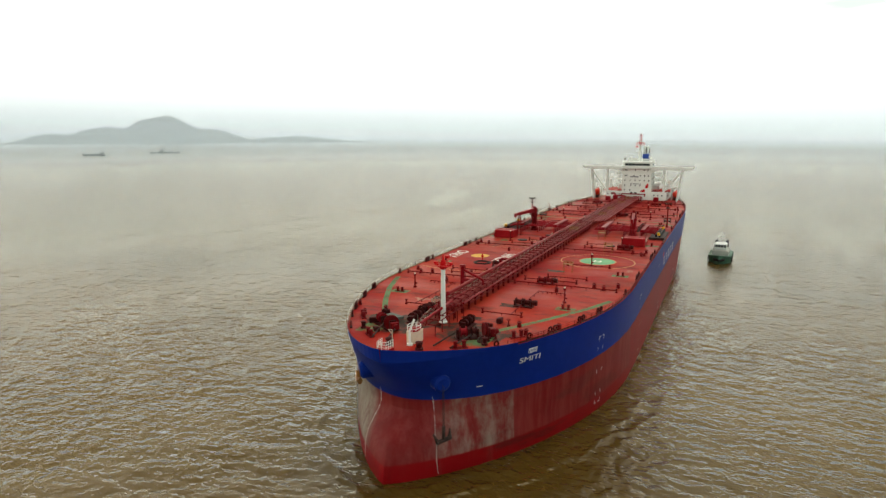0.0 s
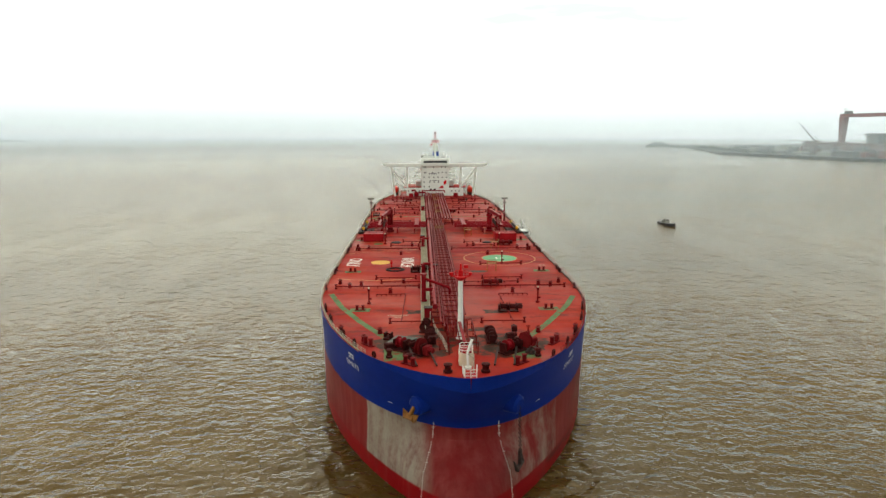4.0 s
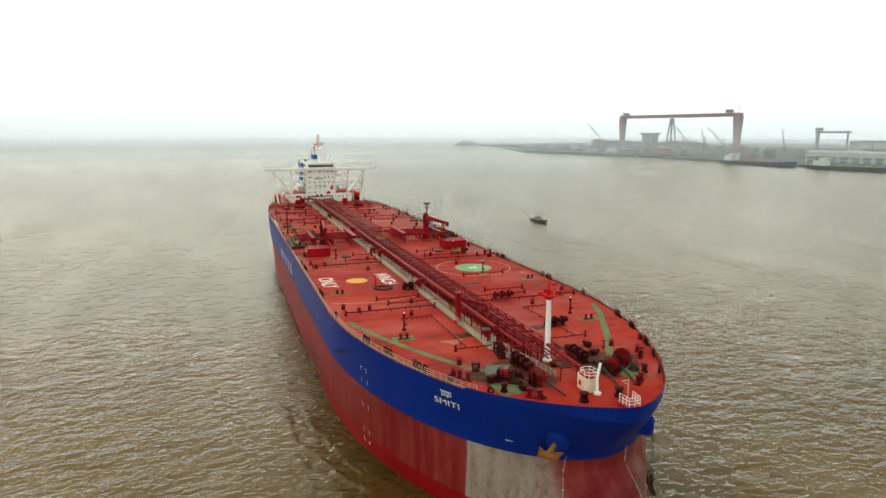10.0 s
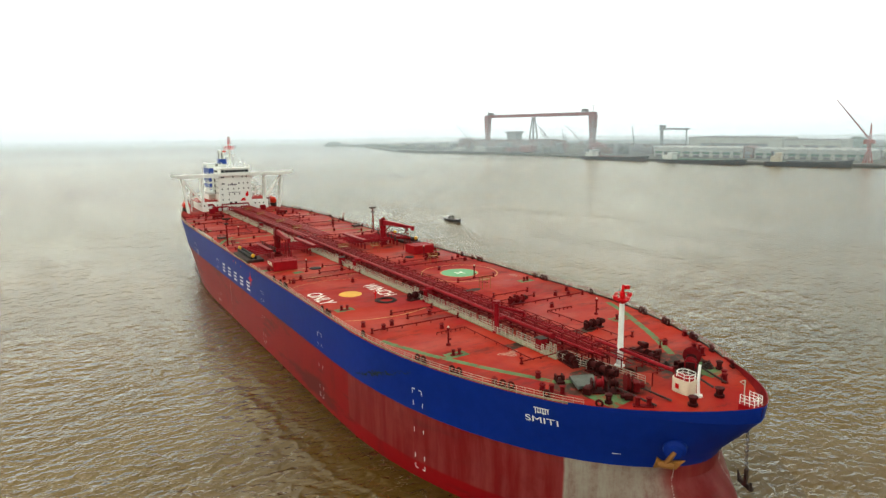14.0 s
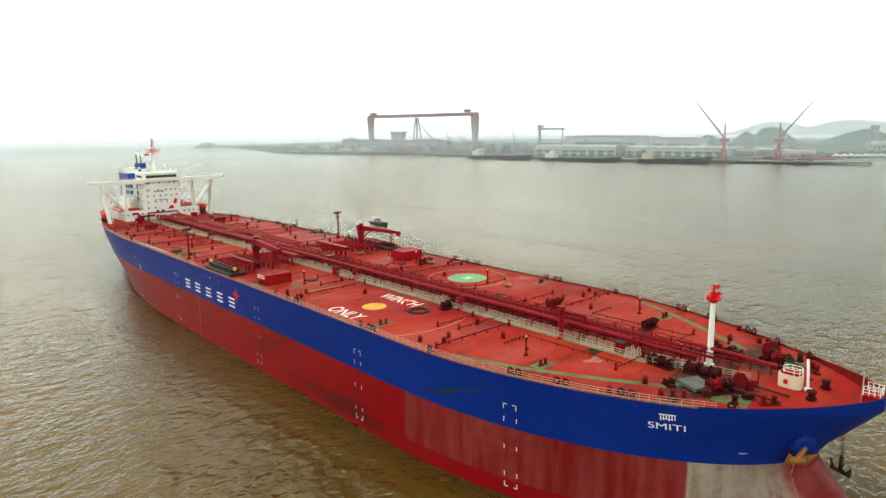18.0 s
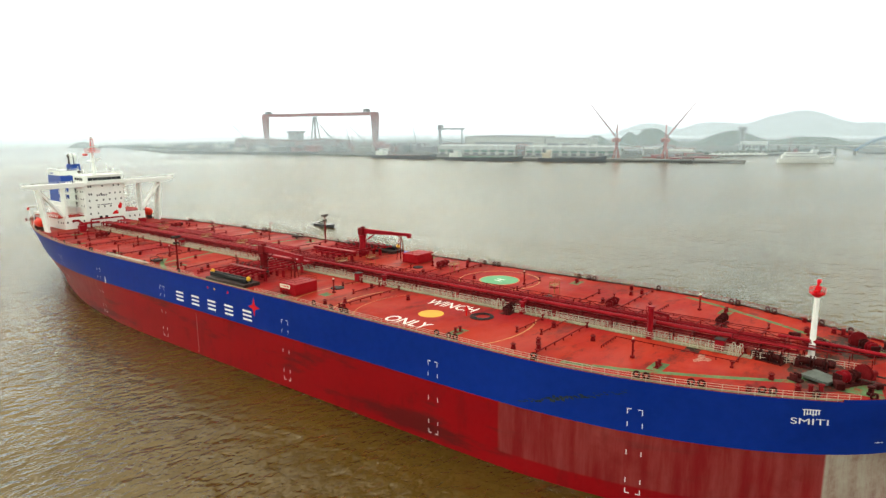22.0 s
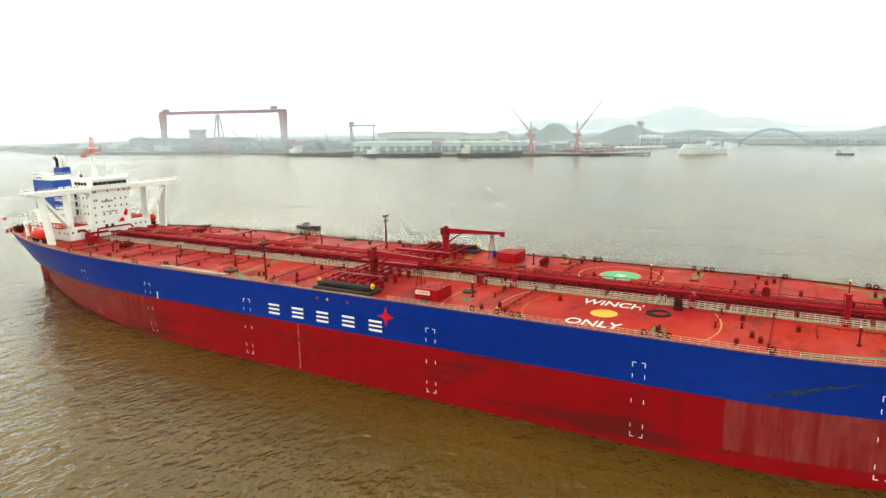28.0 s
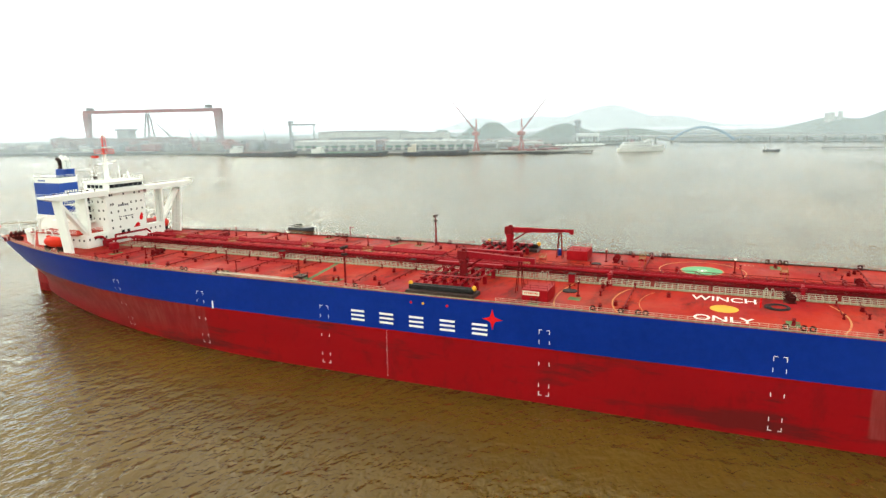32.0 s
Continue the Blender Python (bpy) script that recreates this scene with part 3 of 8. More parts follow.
def hull_skin():
    s = Shape()
    levels = [-9, -5, -2, -0.6, 0.9, 2.5, 4, 5.5, 7, 8.5, 10, 12, 14, 16, 18, 19.5, DZ]
    us = [0, 0.0006, 0.002, 0.005, 0.009, 0.014, 0.02, 0.028, 0.038, 0.05, 0.064, 0.08, 0.1, 0.12, 0.145, 0.17, 0.2, 0.24, 0.3, 0.36, 0.42, 0.48, 0.54, 0.6, 0.65, 0.7, 0.74, 0.78, 0.82, 0.86, 0.9, 0.93, 0.96, 0.98, 1]
    for side in (1, -1):
        pts = []
        for z in levels:
            y0, y1 = along(z, STEM), min(STERN, along(z, TAIL))
            for u in us:
                y = y0 + (y1 - y0) * u
                pts.append((side * half_breadth(y, z), y, z))
        n, faces, mats = len(us), [], []
        for j in range(len(levels) - 1):
            for k in range(n - 1):
                a = j * n + k
                faces.append((a, a + 1, a + n + 1, a + n) if side > 0 else (a + n, a + n + 1, a + 1, a))
                mats.append(0 if levels[j] >= 12 else 1)
        base = len(s.v)
        s.add(pts, faces)
        s.m[-len(faces):] = mats
    # the transom
    rows = []
    for z in levels:
        y1 = min(STERN, along(z, TAIL))
        rows.append((half_breadth(y1, z), y1, z))
    pts = [(x, y, z) for x, y, z in rows] + [(-x, y, z) for x, y, z in rows]
    k = len(rows)
    s.add(pts, [(j, k + j, k + j + 1, j + 1) for j in range(k - 1)])
    # one seam at the stem: both sides share its points
    seen, place, order = {}, [], []
    for p in s.v:
        key = tuple(round(c, 3) + 0.0 for c in p)
        if key not in seen:
            seen[key] = len(place)
            place.append(p)
        order.append(seen[key])
    faces = [[order[i] for i in f] for f in s.f]
    keep = [len(set(f)) > 2 for f in faces]
    s.v = place
    s.f = [tuple(dict.fromkeys(f)) for f, k in zip(faces, keep) if k]
    s.m = [m for m, k in zip(s.m, keep) if k]
    return s


def boot_top():
    """Red below the blue: faded towards the bow, bare and scuffed plates at the bow, a darker wet belt at the water."""
    m, t, b = nodes_of("boot_top_red")
    co = t.nodes.new("ShaderNodeTexCoord")
    sp = t.nodes.new("ShaderNodeSeparateXYZ")
    t.links.new(co.outputs["Object"], sp.inputs[0])

    def math_node(op, a, bb=None, cc=None):
        n = t.nodes.new("ShaderNodeMath")
        n.operation = op
        for i, v in enumerate((a, bb, cc)):
            if v is None:
                continue
            if isinstance(v, (int, float)):
                n.inputs[i].default_value = v
            else:
                t.links.new(v, n.inputs[i])
        return n.outputs[0]

    def noise_of(scale, stretch, detail=6.0):
        mp = t.nodes.new("ShaderNodeMapping")
        mp.inputs["Scale"].default_value = stretch
        t.links.new(co.outputs["Object"], mp.inputs[0])
        n = t.nodes.new("ShaderNodeTexNoise")
        n.inputs["Scale"].default_value, n.inputs["Detail"].default_value, n.inputs["Roughness"].default_value = scale, detail, 0.65
        t.links.new(mp.outputs[0], n.inputs["Vector"])
        return n.outputs["Fac"]

    def step(value, at, width):
        n = t.nodes.new("ShaderNodeMapRange")
        n.interpolation_type = "SMOOTHSTEP"
        n.inputs["From Min"].default_value, n.inputs["From Max"].default_value = at - width, at + width
        t.links.new(value, n.inputs[0])
        return n.outputs[0]

    def mix(fac, a, bcol):
        n = t.nodes.new("ShaderNodeMix")
        n.data_type = "RGBA"
        t.links.new(fac, n.inputs[0])
        for i, v in ((6, a), (7, bcol)):
            if isinstance(v, tuple):
                n.inputs[i].default_value = (*v, 1)
            else:
                t.links.new(v, n.inputs[i])
        return n.outputs[2]

    x, y, z = sp.outputs
    broad, streak, grain = noise_of(0.05, (1, 1, 2)), noise_of(0.5, (1, 1, 0.12)), noise_of(1.2, (1, 1, 1))
    red = mix(broad, (0.20, 0.002, 0.005), (0.27, 0.004, 0.006))
    red = mix(math_node("MULTIPLY", step(noise_of(0.03, (1, 1, 6)), 0.60, 0.06), 0.75), red, (0.075, 0.010, 0.009))
    red = mix(math_node("MULTIPLY", step(noise_of(0.25, (1, 1, 0.5)), 0.62, 0.08), 0.35), red, (0.10, 0.006, 0.006))
    above = math_node("ADD", step(z, 3.0, 0.25), math_node("MULTIPLY", math_node("SUBTRACT", streak, 0.5), 0.5))
    pale = math_node("MULTIPLY", math_node("SUBTRACT", 1.0, step(y, 70.3, 0.25)), above)
    pink = mix(step(streak, 0.5, 0.2), (0.155, 0.012, 0.013), (0.235, 0.055, 0.047))
    pink = mix(math_node("MULTIPLY", step(noise_of(0.16, (1, 1, 1)), 0.58, 0.1), 0.6), pink, (0.13, 0.012, 0.012))
    aft = math_node("MULTIPLY", math_node("MULTIPLY", step(y, 217.0, 0.3), math_node("ADD", 0.35, streak)), step(z, 4.0, 3.0))
    pale = math_node("MAXIMUM", math_node("MULTIPLY", pale, 0.65), math_node("MULTIPLY", aft, 0.75))
    red = mix(math_node("MINIMUM", math_node("MAXIMUM", pale, 0.0), 1.0), red, pink)
    bare_y = math_node("MULTIPLY", math_node("SUBTRACT", 1.0, step(y, 23.3, 0.2)), step(math_node("ABSOLUTE", x), 6.2, 1.6))
    starboard = math_node("SUBTRACT", 1.0, step(x, 0.0, 0.1))
    scuffed = step(math_node("ADD", noise_of(0.4, (1, 1, 0.5)), math_node("MULTIPLY", broad, 0.4)), 0.70, 0.16)
    bare = math_node("MULTIPLY", math_node("MULTIPLY", bare_y, above), math_node("MAXIMUM", math_node("MULTIPLY", starboard, 0.9), math_node("MULTIPLY", scuffed, 0.5)))
    bare = math_node("MINIMUM", math_node("MAXIMUM", bare, 0.0), 1.0)
    red = mix(bare, red, mix(step(streak, 0.5, 0.22), mix(step(grain, 0.5, 0.2), (0.16, 0.075, 0.062), (0.27, 0.21, 0.17)), mix(step(broad, 0.5, 0.15), (0.27, 0.235, 0.185), (0.38, 0.35, 0.285))))
    t.links.new(red, b.inputs["Base Color"])
    b.inputs["Roughness"].default_value, b.inputs["Specular IOR Level"].default_value = 0.42, 0.1
    bp = t.nodes.new("ShaderNodeBump")
    bp.inputs["Strength"].default_value, bp.inputs["Distance"].default_value = 0.12, 0.1
    t.links.new(grain, bp.inputs["Height"])
    t.links.new(bp.outputs[0], b.inputs["Normal"])
    return m


BOTTOM = boot_top()
part("hull", hull_skin(), [BLUE, BOTTOM], ship, "blue topsides over a red boot top", smooth=True)


def deck_outline(inset=0.0, z=DZ):
    ys = [along(z, STEM) + 0.001] + [along(z, STEM) + d for d in (0.1, 0.3, 0.7, 1.3, 2, 3, 4.5, 6.5, 9, 12, 16, 20, 25, 31, 38, 46, 54, 62)] + list(range(80, 240, 20)) + list(range(240, 329, 7)) + [STERN]
    right = [(max(half_breadth(y, z) - inset, 0), max(y, along(z, STEM) + inset)) for y in ys]
    return right + [(-x, y) for x, y in reversed(right[1:])]


def deck_plate():
    s, o = Shape(), deck_outline(0.02)
    n = len(o) // 2 + 1
    right = o[:n]
    cols = 6
    pts = []
    for x, y in right:
        pts += [(x * (1 - 2 * k / cols), y, DZ) for k in range(cols + 1)]
    faces = [(j * (cols + 1) + k, (j + 1) * (cols + 1) + k, (j + 1) * (cols + 1) + k + 1, j * (cols + 1) + k + 1) for j in range(n - 1) for k in range(cols)]
    return s.add(pts, [f[::-1] for f in faces])


part("main_deck", deck_plate(), DECK, ship, "stained red oxide steel deck")

# ---- deck fittings: shared meshes, placed many times ----
MESHES = {}


def shared(key, make, material, smooth=False):
    """The mesh of that name, made once."""
    if key not in MESHES:
        MESHES[key] = make().mesh(key, material, smooth)
    return MESHES[key]


def glyphs(word, size, thick, offset):
    """A word in the built-in font, as points and faces in its own plane, from its lower left."""
    cu = bpy.data.curves.new("word", "FONT")
    cu.body, cu.size, cu.extrude, cu.offset = word, size, thick, offset
    ob = new("word", cu)
    me = bpy.data.meshes.new_from_object(ob.evaluated_get(bpy.context.evaluated_depsgraph_get()))
    bm = bmesh.new()
    bm.from_mesh(me)
    bmesh.ops.triangulate(bm, faces=bm.faces)
    bm.to_mesh(me)
    bm.free()
    pts, faces = [tuple(v.co) for v in me.vertices], [tuple(p.vertices) for p in me.polygons]
    bpy.data.objects.remove(ob)
    bpy.data.curves.remove(cu)
    bpy.data.meshes.remove(me)
    return pts, faces


def lettering(word, length, height, place, thick=0.02, offset=0.012):
    """A word stretched to a length and height; place(u, v, w) gives the point for along, up and out."""
    pts, faces = glyphs(word, 1.0, 0.0, offset)
    u0, u1, v0, v1 = min(p[0] for p in pts), max(p[0] for p in pts), min(p[1] for p in pts), max(p[1] for p in pts)
    return Shape().add([place((p[0] - u0) / (u1 - u0) * length, (p[1] - v0) / (v1 - v0) * height, thick) for p in pts], faces)


def on_side(side, y, z, out):
    """A point on the hull's side, so far off the plating."""
    return (side * (half_breadth(y, z) + out), y, z)


def side_bar(side, y0, y1, z0, z1, s=None, steps=1):
    """A painted bar on the hull's side."""
    s = s or Shape()
    for k in range(steps):
        a, b = y0 + (y1 - y0) * k / steps, y0 + (y1 - y0) * (k + 1) / steps
        q = [on_side(side, a, z0, 0.012), on_side(side, b, z0, 0.012), on_side(side, b, z1, 0.012), on_side(side, a, z1, 0.012)]
        s.add(q, [(0, 1, 2, 3) if side * (b - a) * (z1 - z0) > 0 else (3, 2, 1, 0)])
    return s


# ---- painted marks on the hull ----
for side in (-1, 1):
    # five plain white blocks of bars, and a red four-pointed mark, where the owner's name stands
    at = 173.0
    for k in range(5):
        y0, y1 = (at - 7.45 * k, at - 7.45 * k - 3.5) if side < 0 else (at - 7.45 * (4 - k) - 3.5, at - 7.45 * (4 - k))
        s = Shape()
        for z0, z1 in ((13.3, 13.8), (14.35, 14.8), (15.35, 15.85)):
            side_bar(side, y0, y1, z0, z1, s)
        part("name_block", s, HULL_WHITE, ship, "plain white bars painted on the blue side")
    cy, cz, pts = 138.6, 17.05, []
    for k in range(16):
        a, r = k * math.tau / 16, (2.3, 1.0, 0.8, 1.0)[k % 4]
        pts.append(on_side(side, cy + r * math.sin(a), cz + r * math.cos(a), 0.015))
    part("red_emblem", Shape().add(pts, [tuple(range(16)) if side < 0 else tuple(range(15, -1, -1))]), SIGNAL, ship, "red four-pointed shape on the blue side")
    # tug marks: corners and ticks down the side
    for y in (48.5, 85.8, 128.6, 181.5, 219.4, 251.4):
        for ya, d in ((y, -1), (y - 2.3, 1)):
            part("tug_mark_corner", side_bar(side, ya, ya + 0.13 * d, 15.1, 15.85, side_bar(side, ya, ya + 0.7 * d, 15.9, 16.05)), HULL_WHITE, ship)
            part("tug_mark_corner", side_bar(side, ya, ya + 0.13 * d, 1.9, 2.6, side_bar(side, ya, ya + 0.7 * d, 1.75, 1.9)), HULL_WHITE, ship)
            for z0 in (13.0, 8.3, 3.6):
                part("tug_mark_tick", side_bar(side, ya, ya + 0.13 * d, z0, z0 + 0.8), HULL_WHITE, ship)
    # draught scales
    s = Shape()
    for k in range(19):
        side_bar(side, 163.9 + (0.2 if k % 5 == 0 else 0.03), 163.82, 0.9 + 0.6 * k, 1.1 + 0.6 * k, s)
    tagged(part("draught_marks", s, LETTER, ship), kind="stuff")
    s = Shape()
    for k in range(40):
        z = 0.5 + 0.31 * k
        want, lo, hi = along(z, ((0, 7.0), (5, 6.6), (7.5, 5.8), (9.5, 5.1), (13, 4.9))), along(z, STEM), 40.0
        for _ in range(24):
            mid_y = (lo + hi) / 2
            lo, hi = (mid_y, hi) if half_breadth(mid_y, z) < want else (lo, mid_y)
        w = 0.07 if k % 4 else 0.2
        c = Vector((side * want, lo - 0.03, z))
        s.add([c + Vector((-w, -0.02, 0)), c + Vector((w, -0.02, 0)), c + Vector((w, -0.02, 0.12)), c + Vector((-w, -0.02, 0.12)), c + Vector((-0.04, -0.02, 0)), c + Vector((0.04, -0.02, 0)), c + Vector((0.04, -0.02, 0.2)), c + Vector((-0.04, -0.02, 0.2))], [(0, 1, 2, 3), (4, 5, 6, 7)])
    tagged(part("draught_marks", s, LETTER, ship), kind="stuff")
    part("load_mark", side_bar(side, 214.5, 214.0, 11.9, 13.9), HULL_WHITE, ship)
    s = Shape()
    side_bar(side, 18.0, 18.12, 13.2, 13.5, s), side_bar(side, 18.0, 17.1, 13.2, 13.35, s), side_bar(side, 18.0, 17.3, 13.85, 14.0, s), side_bar(side, 17.3, 17.15, 13.5, 14.0, s)
    part("thruster_mark", s, HULL_WHITE, ship)
    # the ship's name on the bow, with a line of script above it drawn as bars
    y0 = 27.6 if side < 0 else 22.9
    part("ship_name", lettering("SMITI", 5.4, 0.95, lambda u, v, w: on_side(side, y0 + (-0.8 * u if side < 0 else 0.8 * u), 16.9 + v, 0.012 + 0.004 * w / 0.02), offset=0.0), HULL_WHITE, ship, "white ship's name on the blue bow")
    s, yc = Shape(), 25.3
    side_bar(side, yc + 1.0, yc - 1.0, 19.15, 19.3, s, 3)
    for k in range(6):
        side_bar(side, yc + 0.85 - 0.33 * k, yc + 0.72 - 0.33 * k, 18.3 + 0.1 * (k % 3), 19.15, s)
    side_bar(side, yc + 0.6, yc - 0.5, 18.5, 18.62, s, 2)
    part("script_line", s, HULL_WHITE, ship)
    for y, m in ((157.5, SIGNAL), (154.6, YELLOW), (148.9, SIGNAL)):
        part("side_disc", Shape().lathe((side * 29.0, y, 19.0), ((0.3, -0.02), (0.3, 0.05)), 12, "x"), m, ship)
rng, s = random.Random(12), Shape()
for k in range(46):
    u = k / 45
    y, z, w = 66.5 - 17.5 * u, 13.2 + 5.4 * u + rng.uniform(-0.3, 0.3), (0.12 + 0.55 * math.exp(-((u - 0.42) / 0.22) ** 2)) * rng.uniform(0.4, 1.2)
    side_bar(-1, y, y - rng.uniform(0.3, 0.9), z - w / 2, z + w / 2, s)
tagged(part("scrape", s, paint("hull_scrape", (0.012, 0.022, 0.02), 0.8, vary=0.6, scale=1.0, fine=4.0, rust=(0.004, 0.03, 0.2), rust_at=0.54), ship, "dark scrape along the blue plating"), kind="stuff")

# ---- anchors, hawse pipes ----
for side in (-1, 1):
    y, z = 11.9, 16.1
    b = half_breadth(y, z)
    out = Vector((side * 0.75, -0.66, -0.1)).normalized()
    c = Vector((side * b, y, z))
    s = Shape()
    s.tube(c - out * 2.6, c + out * 0.9, 1.9, 20, 1.45).tube(c + out * 0.9, c + out * 1.25, 1.45, 20, 1.0)
    boss = part("hawse_pipe", s, BLUE, ship, "blue conical hawse pipe boss", smooth=True)
    s = Shape()
    if side < 0:  # stowed, flukes up against the boss
        # shank drawn up into the pipe, crown below, two broad flukes lying back against the plating
        t1 = Vector((-out.y * side, out.x * side, 0)).normalized()
        drop = (Vector((0, 0, -1)) + t1 * 0.55).normalized()
        h = c + out * 1.2
        crown = h + drop * 2.2
        s.tube(h, crown, 0.3, 8, 0.42)
        s.tube(crown - t1 * 1.0, crown + t1 * 1.0, 0.5, 10)
        for d in (-1, 1):
            root, tip = crown + t1 * (0.85 * d), crown + t1 * (1.75 * d) - drop * 1.3 + out * 0.3
            wide = (t1 * d + drop * 0.9).normalized() * 0.62
            thick = out * 0.22
            q = [root - wide - thick, root + wide - thick, root + wide + thick, root - wide + thick, tip - thick * 0.3, tip + thick * 0.3]
            s.add(q, [(0, 1, 2, 3), (0, 4, 1), (1, 4, 5, 2), (2, 5, 3), (3, 5, 4, 0)])
            s.tube(crown + t1 * (0.9 * d), crown + t1 * (1.1 * d) + drop * 0.7, 0.4, 6, 0.15)
        part("anchor", s, GOLD, boss, "ochre stockless anchor stowed under its hawse pipe")
    else:  # hanging on its chain close to the water
        top = c + out * 1.1
        low = Vector((top.x + 0.2, top.y - 0.2, 8.9))
        n = 22
        for k in range(n):
            a, d = top.lerp(low, k / n), top.lerp(low, (k + 0.9) / n)
            w = Vector((0.16, 0, 0)) if k % 2 else Vector((0, 0.16, 0))
            s.tube(a + w, d + w, 0.07, 5).tube(a - w, d - w, 0.07, 5)
        part("anchor_chain", s, DARK, boss, "rusty studded anchor chain")
        s = Shape().tube(low, low + Vector((0, 0, -2.4)), 0.3, 8)
        base = low + Vector((0, 0, -2.4))
        s.tube(base - Vector((0.6, 1.4, 0)), base + Vector((0.6, 1.4, 0)), 0.36, 8)
        for d in (-1, 1):
            s.tube(base + Vector((0.5, 1.2, 0)) * d, base + Vector((0.8, 1.6, 0)) * d + Vector((-0.4, 0, 1.5)), 0.4, 6, 0.08)
        part("anchor", s, DARK, boss, "dark anchor let down near the water")

# ---- bulwark round the bow, gutter bar, rails ----
def bow_wall(z0, z1, y_end, inset):
    s, ys = Shape(), [along(DZ, STEM) + d for d in (0.0, 0.05, 0.2, 0.5, 1, 1.8, 2.8, 4, 5.6, 7.5, 9.8, 12.4, 14.5)]
    ys = [y for y in ys if y < y_end] + [y_end]
    for side in (1, -1):
        pts = []
        for y in ys:
            b = half_breadth(y, DZ)
            h = z1 + 1.7 * max(0, (21.8 - y) / 16) ** 1.4
            rake = (h - z0) * 0.12
            pts += [(side * b, y, z0), (side * (b + rake * 0.4), y - rake, h), (side * max(b + rake * 0.4 - inset, 0), y - rake + inset * 0.6, h), (side * max(b - inset, 0), y + inset * 0.6, z0)]
        faces = []
        for k in range(len(ys) - 1):
            for j in range(4):
                a, b2 = 4 * k + j, 4 * k + (j + 1) % 4
                q = (a, b2, b2 + 4, a + 4)
                faces.append(q if side < 0 else q[::-1])
        mats = [0, 1, 1, 1] * (len(ys) - 1)
        s.add(pts, faces)
        s.m[-len(faces):] = mats
    return s


part("bow_bulwark", bow_wall(DZ, DZ + 0.35, 21.8, 0.16), [BLUE, OXIDE], ship, "low blue bulwark round the bow")
for side in (1, -1):
    s = Shape()
    ys = list(np.arange(22, 60, 2.0)) + list(np.arange(60, 240, 12.0)) + list(np.arange(240, 329, 4.0))
    for a, b in zip(ys, ys[1:]):
        xa, xb = side * (half_breadth(a, DZ) - 0.35), side * (half_breadth(b, DZ) - 0.35)
        s.slab([(xa, a, DZ), (xb, b, DZ), (xb, b, DZ + 0.28), (xa, a, DZ + 0.28)], 0.06)
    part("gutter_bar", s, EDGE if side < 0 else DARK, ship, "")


def rail_run(pts, z, high=1.1, bars=3, gap=1.5, r=0.04):
    """Posts and bars along a line of points."""
    s = Shape()
    for a, b in zip(pts, pts[1:]):
        a, b = Vector((*a, z)), Vector((*b, z))
        n = max(1, round((b - a).length / gap))
        for k in range(n + (1 if (b - pts_end(pts, z)).length < 1e-6 else 0)):
            p = a.lerp(b, k / n)
            s.tube(p, p + Vector((0, 0, high)), r, 4, caps=False)
        for j in range(bars):
            h = Vector((0, 0, high * (j + 1) / bars))
            s.tube(a + h, b + h, r * 0.8, 4, caps=False)
    return s


def pts_end(pts, z):
    return Vector((*pts[-1], z))


def rail_parts(name, pts, z, material, high=1.1, bars=3, gap=1.5, r=0.04, label=""):
    """A railing in parts: the top bar carries the lower bars and the posts."""
    def bar(h):
        s = Shape()
        for a, b in zip(pts, pts[1:]):
            s.tube((*a, z + h), (*b, z + h), r * 0.8, 4, caps=False)
        return s

    rail = part(name, bar(high), material, ship, label)
    for j in range(1, bars):
        part("bar", bar(high * j / bars), material, rail)
    post = shared("rail_post" + material.name + str(high) + str(r), lambda: Shape().tube((0, 0, 0), (0, 0, high), r, 4, caps=False), material)
    for a, b in zip(pts, pts[1:]):
        a, b = Vector((*a, z)), Vector((*b, z))
        n = max(1, round((b - a).length / gap))
        for k in range(n):
            p = a.lerp(b, k / n)
            part("post", post, None, rail, at=pose(p.x, p.y, p.z))
    part("post", post, None, rail, at=pose(*pts[-1], z))
    return rail


for side in (1, -1):
    cuts = [20, 30, 38, 46, 54, 66, 78, 90, 102, 114, 126, 138]
    cuts += [164, 176, 188, 200, 212, 224, 236, 248, 260, 272, 284, 296, 306, 316, 323, 329.0]
    for a, b in zip(cuts, cuts[1:]):
        if (a, b) == (138, 164):
            continue
        ys = np.linspace(a, b, 5 if (b < 60 or a > 235) else 2)
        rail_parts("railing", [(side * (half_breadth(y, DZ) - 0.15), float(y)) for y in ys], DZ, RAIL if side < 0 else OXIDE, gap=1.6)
part("railing", rail_run([(-5.0, 329.2), (5.0, 329.2)], DZ), RAIL, ship)

# ---- walkway, pipes down the middle ----
part("walkway", Shape().box(-6.7, -5.1, 36, 272, DZ + 0.01, DZ + 0.16), EDGE, ship, "grimy pale walkway along the deck")
for x in (-6.75, -5.05):
    cuts = [37.5, 49, 61, 73, 85, 97, 109, 121, 133, 145, 160, 172, 184, 196, 208, 220, 232, 244, 256, 270]
    for a, b in zip(cuts, cuts[1:]):
        rail_parts("walkway_rail", [(x, a + 0.5), (x, b - 0.6)], DZ + 0.1, RAIL, 1.15, 3, 1.25, 0.06, "pale pipe handrail")
for k, y in enumerate((38, 85, 133, 184, 232)):
    for x in (-6.75, -5.05):
        for d in (0, 1.2):
            part("stile_rail", Shape().path([(x, y + d - 0.4, DZ), (x, y + d - 0.2, DZ + 1.7), (x, y + d + 0.2, DZ + 1.7), (x, y + d + 0.4, DZ)], 0.07, 5), RAIL, ship)
